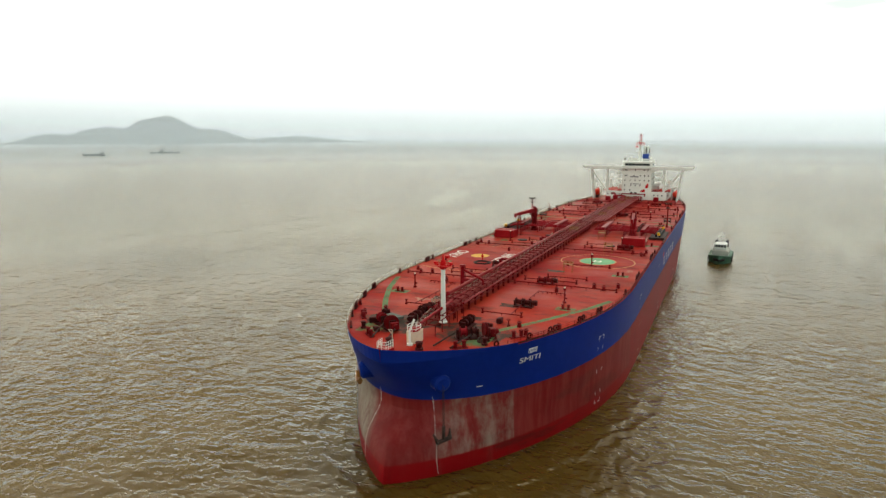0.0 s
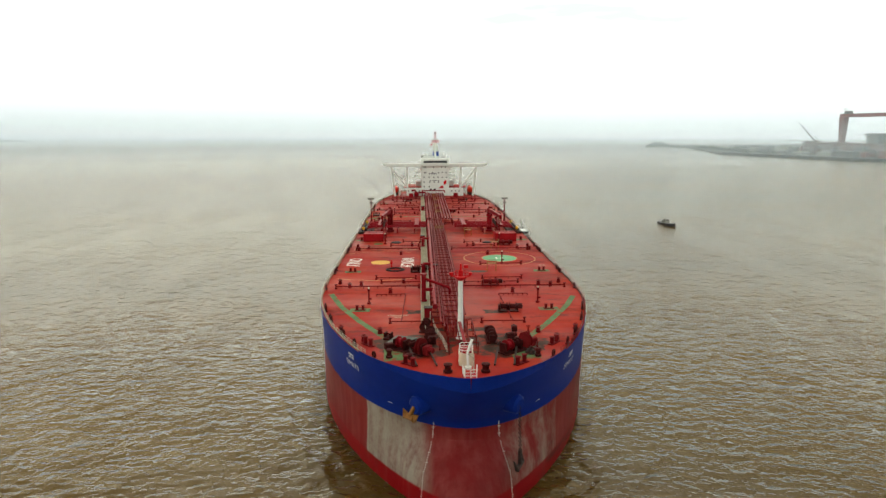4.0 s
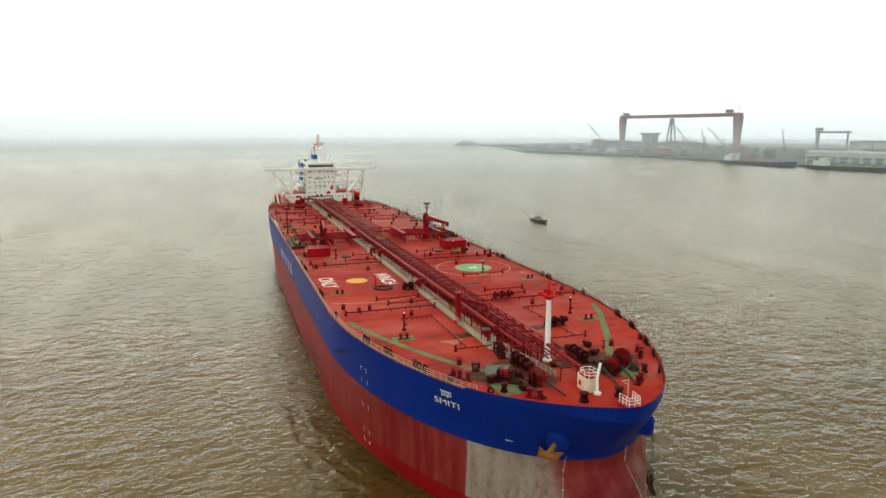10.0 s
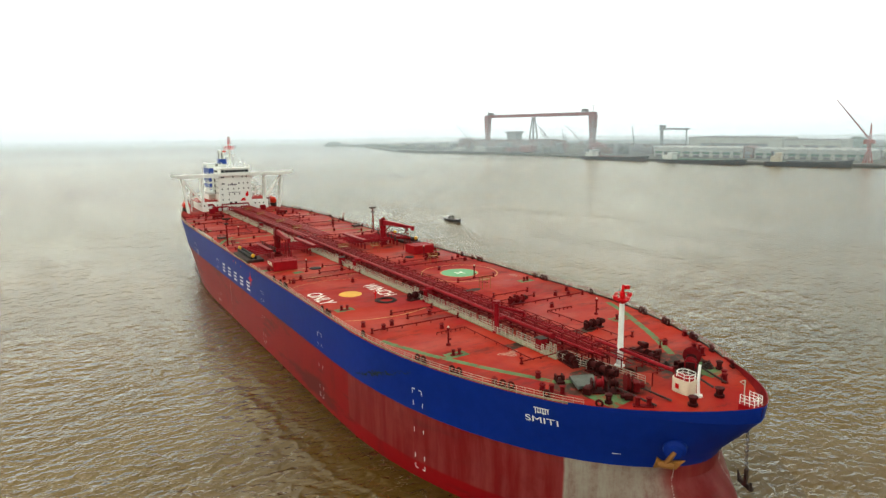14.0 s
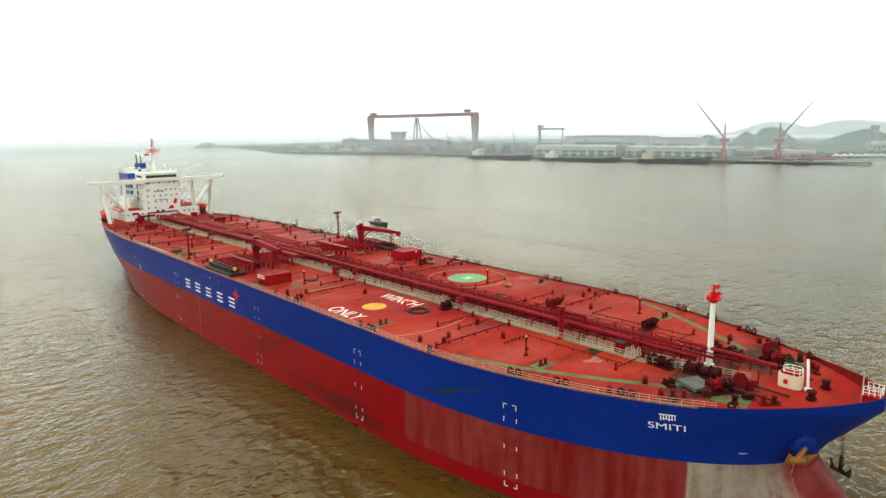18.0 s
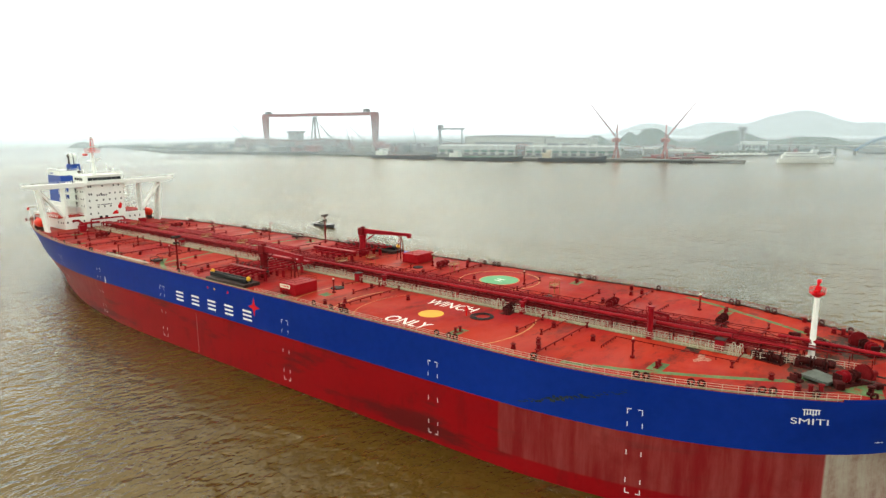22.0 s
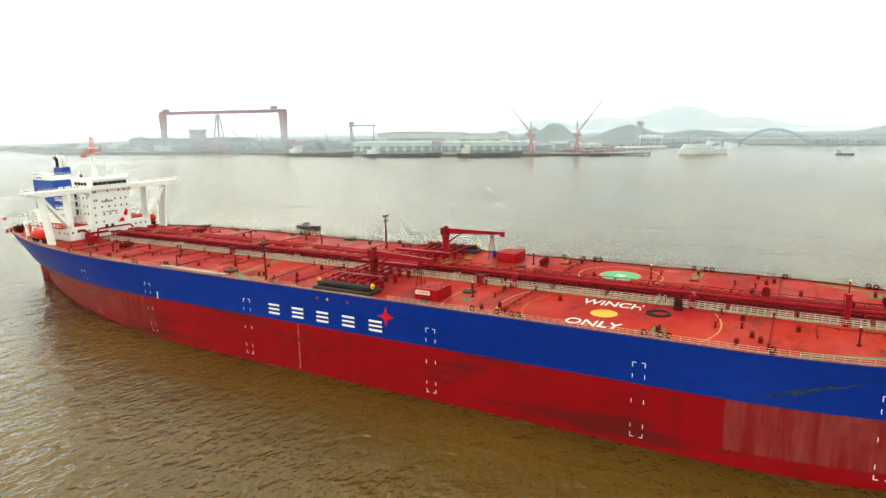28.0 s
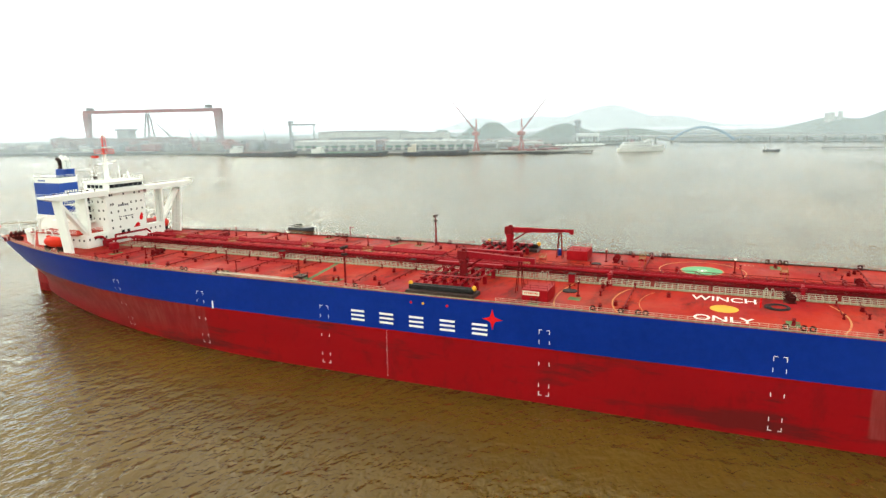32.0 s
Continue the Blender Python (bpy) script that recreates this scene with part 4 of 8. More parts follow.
part("main_pipe", Shape().tube((-4.1, 40, DZ + 2.5), (-4.1, 160, DZ + 2.5), 0.36, 14).lathe((-4.1, 40, DZ + 2.5), ((0.5, -0.2), (0.5, 0.15)), 14, "y"), PIPE, ship, "thick red cargo main", smooth=True)
for x, r, z, y0, y1 in ((-3.2, 0.2, 2.0, 31, 272), (-2.65, 0.13, 1.9, 29, 274), (-2.2, 0.2, 2.0, 30, 272), (-1.7, 0.1, 1.85, 27, 274), (-1.3, 0.16, 1.95, 28, 270), (-0.85, 0.1, 1.85, 27, 274), (-0.4, 0.22, 2.05, 33, 272), (0.15, 0.12, 1.9, 32, 270), (0.6, 0.15, 1.95, 34, 268), (-3.6, 0.12, 1.2, 36, 270), (-2.9, 0.12, 0.95, 33, 270), (-2.0, 0.14, 1.0, 30, 270), (-1.1, 0.12, 0.95, 30, 268), (0.0, 0.12, 1.0, 33, 268), (1.0, 0.2, 1.95, 36, 160), (1.5, 0.12, 1.5, 38, 158)):
    part("deck_pipe", Shape().tube((x, y0, DZ + z), (x, y1, DZ + z), r, 8), PIPE if r > 0.12 else OXIDE, ship, smooth=True)
for x in (-4.3, -3.1, 1.4, 2.5, 3.6, 4.7):
    part("cargo_pipe", Shape().tube((x, 163, DZ + 2.6), (x, 268, DZ + 2.6), 0.26, 12).tube((x, 268, DZ + 2.6), (x, 268, DZ + 0.2), 0.26, 12), PIPE, ship, "thick red cargo pipe", smooth=True)


def upright(high, w):
    return lambda: Shape().box(-w, w, -w, w, 0, high)


def pipe_rack(y, x0, x1, top, posts, tall=()):
    """A cross beam on posts; the tall posts carry the upper frame of the pipe bridge."""
    beam_key = "rack_beam" + str(x0)
    base = part("pipe_rack", shared(beam_key, lambda: Shape().box(x0, x1, -0.11, 0.11, top - 0.18, top), OXIDE), None, ship, at=pose(0, y, DZ))
    for x in posts:
        part("post", shared("rack_post" + str(top), upright(top - 0.18, 0.09), OXIDE), None, base, at=pose(x, 0, 0))
    for x in tall:
        part("post", shared("tall_rack_post", upright(3.0, 0.08), OXIDE), None, base, at=pose(x, 0, 0))
    if tall:
        part("crossbar", shared("rack_crossbar", lambda: Shape().box(-2.6, 0.8, -0.07, 0.07, 2.86, 2.99), OXIDE), None, base)
        part("crossbar", shared("rack_low_bar", lambda: Shape().box(x0, x1, -0.05, 0.05, 0.7, 0.78), OXIDE), None, base)


for y in np.arange(32, 160, 3.6):
    pipe_rack(float(y), -4.9, 1.15, 1.72, (-4.75, -2.4, 1.0), (-2.55, 0.75))
    for x in (-2.55, 0.75):
        part("rack_brace", shared("rack_brace", lambda: Shape().tube((0, 0, 1.7), (0, 3.6, 2.9), 0.06, 5), OXIDE), None, ship, at=pose(x, float(y), DZ))
        for z in (2.4, 2.95):
            part("rack_rail", shared("rack_rail", lambda: Shape().tube((0, 0, 0), (0, 3.6, 0), 0.065, 5), OXIDE), None, ship, at=pose(x, float(y), DZ + z))
for y in np.arange(163, 270, 3.9):
    pipe_rack(float(y), -5.0, 5.4, 2.15, (-4.9, -1.0, 1.1, 5.2))


def pipe_platform(x, y, k):
    """A loop in the pipes with its ochre working platform."""
    base = part("pipe_platform", shared("platform_deck", lambda: Shape().box(-1.6, 1.6, -1.0, 1.0, 3.0, 3.1), GOLD), None, ship, "ochre platform over the pipes", at=pose(x, y, DZ) @ Matrix.Scale(k, 4))
    for px in (-1.55, 1.55):
        for py in (-0.95, 0.95):
            part("post", shared("platform_post", lambda: Shape().box(-0.05, 0.05, -0.05, 0.05, 0, 4.0), GOLD), None, base, at=pose(px, py, 0))
    for z in (3.5, 4.0):
        part("handrail", shared("platform_rail", lambda: Shape().path([(-1.55, -0.95, 0), (1.55, -0.95, 0), (1.55, 0.95, 0), (-1.55, 0.95, 0), (-1.55, -0.95, 0)], 0.05, 5), GOLD), None, base, at=pose(0, 0, z))
    for px in (-1.2, -0.4, 0.4):
        part("pipe", shared("platform_pipe", lambda: Shape().tube((0, -1.4, 2.2), (0, 1.4, 2.2), 0.1, 6), PIPE), None, base, at=pose(px, 0, 0))


for x, y in ((9.1, 137.8), (15.5, 113.5), (11.1, 81.7), (0.5, 252.6), (0.5, 232), (0.5, 205), (0.5, 185), (-0.6, 139)):
    pipe_platform(x, y, 0.72 if x > 5 else 0.86)
# tall pipe columns with crossovers
for y, h in ((53.0, 6.0), (118.2, 2.6), (79.5, 2.6)):
    s = Shape().lathe((-6.2, y, DZ), ((0.75, 0), (0.75, 0.4), (0.5, 0.5), (0.5, h - 0.4), (0.7, h - 0.3), (0.7, h)), 14)
    s.tube((-6.2, y, DZ + 2.6), (-3.9, y, DZ + 2.6), 0.35, 10)
    if h > 5:
        s.tube((-6.2, y, DZ + 5.0), (-0.8, y - 1.2, DZ + 3.2), 0.3, 10).tube((-0.8, y - 1.2, DZ + 3.2), (-0.8, y - 1.2, DZ + 1.9), 0.3, 10)
        for d in (-0.4, 0.4):
            s.tube((-6.2 + d, y + 0.7, DZ), (-6.2 + d, y + 0.7, DZ + h), 0.06, 5)
    part("pipe_column", s, PIPE, ship, "tall red pipe column with a crossover" if h > 5 else "", smooth=True)
for x, y in ((-5.4, 41.2), (-6.3, 126.8), (-3.4, 80.9), (-5.9, 209.2), (-4.1, 168.9)):
    s = Shape().box(x - 0.75, x + 0.75, y - 0.75, y + 0.75, DZ, DZ + 2.0, bevel=0.08)
    s.box(x - 0.85, x + 0.85, y - 0.85, y + 0.85, DZ + 2.0, DZ + 2.12, mat=1)
    part("vent_trunk", s, [PIPE, DARK], ship, "red box vent with a dark lid")

# ---- transverse lines with valves ----
def cross_line(y, x0, x1, r=0.13, z=0.55, dy=0.0):
    s = Shape()
    a, b = (x0, y, DZ + z), (x1, y + dy, DZ + z)
    s.tube(a, b, r, 8)
    n = max(2, int(abs(x1 - x0) / 3))
    for k in range(n + 1):
        x, yy = x0 + (x1 - x0) * k / n, y + dy * k / n
        s.box(x - 0.06, x + 0.06, yy - 0.1, yy + 0.1, DZ, DZ + z)
    for x in (x0, x1):
        s.lathe((x, y if x == x0 else y + dy, DZ), ((0.3, 0), (0.3, 0.25), (0.16, 0.3), (0.16, 0.9), (0.34, 0.95), (0.34, 1.05)), 8)
    return part("cross_pipe", s, OXIDE, ship, smooth=True)


for y in (64.7, 112.5, 166.5, 208.5, 232.0, 256.0):
    for side in (1, -1):
        cross_line(y, side * 26.0, side * (7.2 if side < 0 else 2.4))
for side in (1, -1):
    for y, x0, x1, dy in ((37.5, 4.5, 12.5, 0.0), (69.5, 3.5, 16, 0.0), (73.8, 8, 17.5, 0.0), (90.2, 9, 20, 0.4), (118.6, 7.5, 16, 0.0), (125.0, 7, 12.4, 1.0), (176.0, 8, 25, -1.5), (195.0, 8, 18, 0.6), (219.0, 8, 17, 0.0), (243.0, 9, 20, 0.5), (264.0, 9, 22, 0.0)):
        if (y, side) not in ((90.2, -1), (195.0, 1)):
            cross_line(y, side * x0, side * x1, 0.1, 0.4, dy)
    for pts in (((16.3, 57.6), (10.1, 57.8), (10.4, 37.0)), ((20.0, 199.0), (12.0, 199.0), (12.0, 214.0)), ((8.5, 226.0), (16.0, 226.5), (16.0, 238.0))):
        s = Shape().path([(side * x, y, DZ + 0.45) for x, y in pts], 0.09, 6)
        for (xa, ya), (xb, yb) in zip(pts, pts[1:]):
            for k in range(6):
                x, y = xa + (xb - xa) * k / 6, ya + (yb - ya) * k / 6
                s.box(side * x - 0.07, side * x + 0.07, y - 0.07, y + 0.07, DZ, DZ + 0.45)
        part("heating_line", s, OXIDE, ship)


def bollards():
    s = Shape().box(-1.35, 1.35, -0.45, 0.45, 0, 0.16)
    for x in (-0.75, 0.75):
        s.lathe((x, 0, 0.16), ((0.36, 0), (0.33, 0.1), (0.33, 0.95), (0.45, 1.0), (0.45, 1.12), (0.2, 1.18)), 12)
    return s


def fairlead():
    s = Shape().box(-0.65, 0.65, -0.3, 0.3, 0, 0.25)
    return s.ring((0, 0, 0.85), 0.5, 0.2, 14, 7, "y")


def valve_head():
    return Shape().lathe((0, 0, 0), ((0.55, 0), (0.55, 0.5), (0.42, 0.55), (0.42, 0.95), (0.62, 1.0), (0.62, 1.12)), 12).ring((0, 0, 1.35), 0.4, 0.05, 12, 4).tube((0, 0, 1.1), (0, 0, 1.4), 0.06, 5)


def vent_post():
    s = Shape().lathe((0, 0, 0), ((0.42, 0), (0.42, 0.3), (0.16, 0.4), (0.16, 2.7), (0.3, 2.75), (0.3, 3.1), (0.1, 3.2)), 10)
    return s.box(0.1, 0.55, -0.12, 0.12, 0.9, 1.2)


def winch_base():
    return Shape().box(-2.4, 2.4, -1.0, 1.0, 0, 0.2).box(-2.3, -2.0, -0.5, 0.5, 0.2, 1.5).box(-0.15, 0.15, -0.5, 0.5, 0.2, 1.5).box(2.0, 2.3, -0.5, 0.5, 0.2, 1.5)


def winch_drum():
    return Shape().lathe((-0.85, 0, 0), ((0.95, 0), (0.95, 0.1), (0.5, 0.14), (0.62, 0.5), (0.55, 0.8), (0.62, 1.2), (0.5, 1.5), (0.95, 1.56), (0.95, 1.68)), 18, "x")


def winch_motor():
    return Shape().lathe((0, 0, 0), ((0.45, 0), (0.5, 0.1), (0.5, 0.9), (0.3, 1.0)), 12, "x").box(-0.2, 0.9, 0.3, 0.9, -0.7, 0.5)


def winch(x, y, turn, big=1.0, dark=False, label="mooring winch with two drums of rope"):
    m = pose(x, y, DZ, 0, 0, turn) @ Matrix.Scale(big, 4)
    base = part("mooring_winch", shared("winch_base" + str(dark), winch_base, MAROON if dark else OXIDE), None, ship, label, at=m)
    for dx in (-1.05, 1.05):
        part("drum", shared("winch_drum" + str(dark), winch_drum, MAROON if dark else OXIDE, True), None, base, at=pose(dx, 0, 1.15))
    part("motor", shared("winch_motor", winch_motor, MAROON, True), None, base, at=pose(2.35, 0, 1.15))


for side in (1, -1):
    for x, y, turn in ((18.9, 46.8, 0), (24.0, 82.6, 10), (26.0, 130.5, 90), (23.5, 180.2, 60), (25.5, 214, 90), (25.0, 240, 90), (16.5, 262, 0)):
        part("bollard", shared("bollard", bollards, OXIDE, True), None, ship, "pair of red mooring bollards", at=pose(side * x, y, DZ, 0, 0, side * turn) @ Matrix.Scale(0.78, 4))
        part("bollard_patch", Shape().box(side * x - 2, side * x + 2, y - 1.2, y + 1.2, DZ + 0.004, DZ + 0.012), GREEN, ship)
    for y in (18.6, 25.0, 30.0, 38.8, 46.2, 64.0, 80.0, 84.2, 108, 112.6, 118.0, 172.0, 190.0, 209.0, 212.5, 222.9, 245, 258):
        x, x2 = half_breadth(y, DZ) - 0.75, half_breadth(y + 0.5, DZ) - 0.75
        ang = math.degrees(math.atan2(0.5, x2 - x))
        pair = (0, 1.4) if y in (30.0, 38.8, 46.2, 80.0, 108, 209.0, 222.9) else (0,)
        for d in pair:
            yy = y + d * math.sin(radians(ang))
            part("fairlead", shared("fairlead", fairlead, MAROON, True), None, ship, "dark red ring fairlead at the deck edge", at=pose(side * (half_breadth(yy, DZ) - 0.75), yy, DZ, 0, 0, ang if side > 0 else -ang) @ Matrix.Scale(0.86, 4))
    for x, y in ((17.5, 51.6), (15.0, 92.0), (18.0, 123.0), (18.0, 195.0), (14.0, 222.0), (19.0, 247.0)):
        if (x, side) == (15.0, -1):
            continue
        post = part("vent_post", shared("vent_post", vent_post, OXIDE, True), None, ship, "slim red vent post", at=pose(side * x, y, DZ))
        part("cap", shared("vent_cap", lambda: Shape().lathe((0, 0, 3.2), ((0.18, 0), (0.2, 0.15), (0.08, 0.3)), 8), CREAM), None, post)
    for x, y in ((10.8, 69.8), (9.5, 119.2), (13.5, 60.5), (20.5, 67.5), (25.6, 69.5), (23.0, 66.0), (25.2, 112.0), (22.5, 114.5), (26.0, 117.0), (12.5, 105.0), (11.0, 171.0), (20.0, 171.5), (24.0, 168.0), (15.0, 186.0), (9.5, 199.0), (22.0, 205.0), (10.5, 214.0), (18.0, 229.5), (24.5, 233.0), (12.0, 239.0), (21.0, 252.0), (9.5, 259.0), (14.0, 31.5), (21.0, 33.0), (16.5, 27.5)):
        part("tank_valve", shared("tank_valve", valve_head, OXIDE, True), None, ship, at=pose(side * x, y, DZ) @ Matrix.Scale(0.8, 4))
for x, y, turn, dark in ((-7.4, 82.0, 10, True), (9.2, 67.0, 0, False), (19.0, 120.4, 0, False), (10.5, 45.3, 0, True), (-6.0, 33.4, 80, True), (5.5, 201.0, 0, False), (-14.0, 248, 0, False), (14.0, 248, 0, False)):
    winch(x, y, turn, 0.85, dark)

# ---- bow: windlasses, store, staff ----
for side in (-1, 1):
    s = Shape().box(-3.6, 3.6, -1.3, 1.3, 0, 0.25)
    for x in (-3.2, -0.9, 0.9, 3.2):
        s.box(x - 0.18, x + 0.18, -0.8, 0.8, 0.2, 2.1)
    base = part("windlass", s, MAROON, ship, "large windlass with chain wheel and rope drums", at=pose(side * 8.6, 21.9, DZ, 0, 0, side * 35 + 180) @ Matrix.Scale(0.85, 4))
    for x, r, w, m in ((-2.6, 1.65, 0.7, OXIDE), (-0.2, 0.95, 1.0, MAROON), (2.0, 1.1, 1.3, PIPE)):
        d = Shape().lathe((x - w / 2, 0, 0), ((r, 0), (r, 0.12), (r * 0.62, 0.16), (r * 0.62, w - 0.16), (r, w - 0.12), (r, w)), 22, "x")
        part("drum", d, m, base, at=pose(0, 0, 1.5), smooth=True)
    part("gearbox", Shape().box(-4.6, -3.5, -0.9, 0.9, 0.2, 1.9, bevel=0.12).lathe((-5.4, 0, 1.2), ((0.5, 0), (0.55, 0.1), (0.55, 0.8)), 12, "x"), OXIDE, base)
    part("grease_patch", Shape().prism([(side * 7.6 + side * 7.4 * (1 + 0.16 * math.sin(5 * a)) * math.cos(a), 25.0 + 5.6 * (1 + 0.22 * math.sin(3 * a + 1)) * math.sin(a)) for a in np.linspace(0, math.tau, 40)[:-1]][::side], DZ + 0.0012, DZ + 0.0024), OILY, ship, "dark oily stain round the windlass")
    part("spill_patch", Shape().prism([(side * 10.2 + dx, 20.4 + dy) for dx, dy in ((-2.4, -3.0), (2.0, -2.2), (1.8, 3.4), (-2.6, 2.8))], DZ + 0.004, DZ + 0.014), GREEN, ship)
    part("grease_patch", Shape().prism([(side * (8.0 + 4.6 * math.cos(a)), 23.2 + 3.6 * math.sin(a)) for a in np.linspace(0, math.tau, 18)[:-1]][::side], DZ + 0.003, DZ + 0.007), paint("greasy_deck", (0.035, 0.022, 0.014), 0.5, vary=0.5, scale=0.3, fine=2.0, rust=(0.2, 0.03, 0.02), rust_at=0.5, gloss=0.03), ship)
    winch(side * 5.2, 27.6, 90 * side, 0.95, True)
    for x, y, r in ((2.8, 12.6, 0.7), (11.8, 19.2, 0.55)):
        part("roller_fairlead", Shape().lathe((side * x, y, DZ), ((r, 0), (r, 0.3), (r * 0.7, 0.4), (r * 0.7, 1.0), (r * 0.95, 1.1), (r * 0.95, 1.3), (r * 0.4, 1.4)), 14), MAROON, ship, "squat red roller fairlead", smooth=True)
    for x, y, t in ((15.6, 25.4, 50), (8.6, 16.0, 40)):
        part("bollard", shared("bollard", bollards, OXIDE, True), None, ship, "pair of red mooring bollards", at=pose(side * x, y, DZ, 0, 0, side * t))
part("canvas_cover", Shape().prism([(-12.6, 24.4), (-9.6, 23.4), (-7.4, 26.8), (-10.8, 28.2)], DZ + 0.3, DZ + 0.75), GREY_CANVAS, ship, "grey-green canvas thrown over bow gear")
# rope piles, stoppers, pipes and small gear crowding the windlasses
rng = random.Random(21)


def rope_pile():
    s = Shape()
    for k in range(4):
        s.ring((0.06 * (k % 2), 0.05 * k, 0.1 + 0.14 * k), 0.62 - 0.09 * k, 0.1, 16, 5)
    return s


def stopper():
    return Shape().box(-0.5, 0.5, -0.9, 0.9, 0, 0.35, bevel=0.05).box(-0.55, -0.35, -0.5, 0.5, 0.35, 1.0).box(0.35, 0.55, -0.5, 0.5, 0.35, 1.0).tube((-0.6, 0, 0.8), (0.6, 0, 0.8), 0.12, 8)


def valve_stand():
    return Shape().tube((0, 0, 0), (0, 0, 1.0), 0.1, 6).ring((0, 0, 1.05), 0.32, 0.05, 12, 4).box(-0.18, 0.18, -0.18, 0.18, 0, 0.3)


def gear_box():
    return Shape().box(-0.6, 0.6, -0.45, 0.45, 0, 0.9, bevel=0.08).lathe((0.6, 0, 0.5), ((0.3, 0), (0.34, 0.1), (0.34, 0.5), (0.2, 0.6)), 10, "x")


kinds = (("rope_coil", rope_pile, DARK, "dark mooring rope coiled on the deck"), ("chain_stopper", stopper, MAROON, ""), ("valve_stand", valve_stand, OXIDE, ""), ("gear_box", gear_box, MAROON, ""))
for side in (-1, 1):
    for k in range(9):
        x, y = rng.uniform(3.4, 12.4), rng.uniform(17.5, 32.5)
        if y < 19 and x < 6 or abs(x) > half_breadth(y, DZ) - 2.5:
            continue
        name, make, mat, label = kinds[k % 4]
        part(name, shared(name, make, mat, True), None, ship, label, at=pose(side * x, y, DZ, 0, 0, rng.uniform(0, 180)) @ Matrix.Scale(rng.uniform(0.8, 1.35), 4))
    for x, y, r in ((6.0, 29.0, 2.6), (10.5, 26.0, 2.2), (4.2, 33.5, 2.0), (7.6, 45.0, 2.4), (7.4, 82.0, 2.2)):
        part("grease_patch", Shape().prism([(side * x + r * (1 + 0.3 * math.sin(3 * a + x)) * math.cos(a), y + r * (0.8 + 0.3 * math.cos(2 * a)) * math.sin(a)) for a in np.linspace(0, math.tau, 22)[:-1]], DZ + 0.003, DZ + 0.0065), bpy.data.materials["greasy_deck"], ship)
    for x in (4.4, 7.4):
        s = Shape().tube((side * x, 14.8, DZ + 0.25), (side * (x + 1.2), 21.0, DZ + 0.9), 0.16, 6)
        part("anchor_cable", s, DARK, ship, "dark anchor chain running to the windlass")
def rounded(x0, x1, y0, y1, r, n=5):
    """A rectangle with rounded corners."""
    pts = []
    for cx, cy, a in ((x1 - r, y1 - r, 0), (x0 + r, y1 - r, 90), (x0 + r, y0 + r, 180), (x1 - r, y0 + r, 270)):
        pts += [(cx + r * math.cos(radians(a + 90 * k / n)), cy + r * math.sin(radians(a + 90 * k / n))) for k in range(n + 1)]
    return pts


store = part("bow_store", Shape().prism(rounded(-1.0, 1.2, 14.8, 18.0, 0.8), DZ, DZ + 2.0), CREAM, ship, "white deck store with rounded ends and a railed red top", smooth=True)
part("store_top", Shape().prism(rounded(-0.8, 1.0, 15.0, 17.8, 0.7), DZ + 2.0, DZ + 2.25), LOCKER, store)
ring = rounded(-0.9, 1.1, 14.9, 17.4, 0.8)
for z in (2.5, 2.95):
    part("store_rail", Shape().path([(x, y, DZ + z) for x, y in ring + ring[:1]], 0.045, 5), WHITE, store)
for x, y in ring[::3]:
    part("store_post", shared("store_post", lambda: Shape().tube((0, 0, 0), (0, 0, 0.95), 0.045, 5), WHITE), None, store, at=pose(x, y, DZ + 2.0))
part("store_door", Shape().box(-1.06, -0.99, 16.4, 17.0, DZ + 0.6, DZ + 1.3), SIGNAL, store)
s = Shape().path([(0.3, 14.1, DZ), (0.2, 14.2, DZ + 2.4), (0.9, 14.6, DZ + 4.4)], 0.2, 8).tube((0.3, 14.1, DZ), (0.3, 14.1, DZ + 0.3), 0.55, 10)
part("davit", s, WHITE, ship, "white bent davit")
part("jackstaff", Shape().tube((0.6, 7.5, DZ), (0.6, 7.5, DZ + 4.6), 0.08, 6).path([(0.6, 7.5, DZ + 4.6), (-0.2, 7.7, DZ + 4.5), (0.6, 7.5, DZ + 3.9)], 0.06, 5), RAIL, ship)
part("bow_platform_rail", rail_run([(-1.0, 7.0), (-0.8, 5.1), (0.8, 5.1), (1.0, 7.0)], DZ + 1.9, 1.3, 3, 0.7, 0.05), WHITE, ship, "white railing at the bow lookout")
part("bow_platform", Shape().prism([(-0.9, 5.0), (0.9, 5.0), (1.1, 7.1), (-1.1, 7.1)], DZ + 0.01, DZ + 1.95), LOCKER, ship)

# ---- foremast ----
mast = part("foremast", Shape().lathe((0, 28.5, DZ), ((0.8, 0), (0.8, 0.2), (0.52, 0.35), (0.47, 3.0), (0.39, 10.4)), 18), WHITE, ship, "white foremast with a red lantern platform", smooth=True)
s = Shape().lathe((0, 28.5, DZ + 10.2), ((0.4, 0), (1.15, 0.6), (1.15, 0.72), (0.45, 0.8), (0.4, 1.7), (0.2, 1.9), (0.15, 2.9)), 14)
for k in range(8):
    a = k * math.tau / 8
    s.tube((1.12 * math.cos(a), 28.5 + 1.12 * math.sin(a), DZ + 10.8), (1.12 * math.cos(a), 28.5 + 1.12 * math.sin(a), DZ + 11.7), 0.05, 5)
s.ring((0, 28.5, DZ + 11.7), 1.12, 0.05, 16, 5)
s.box(-1.7, 1.7, 28.4, 28.6, DZ + 10.9, DZ + 11.1).box(0.5, 1.2, 28.2, 28.8, DZ + 12.4, DZ + 12.9)
part("lantern_platform", s, SIGNAL, mast, "bright red lantern platform")
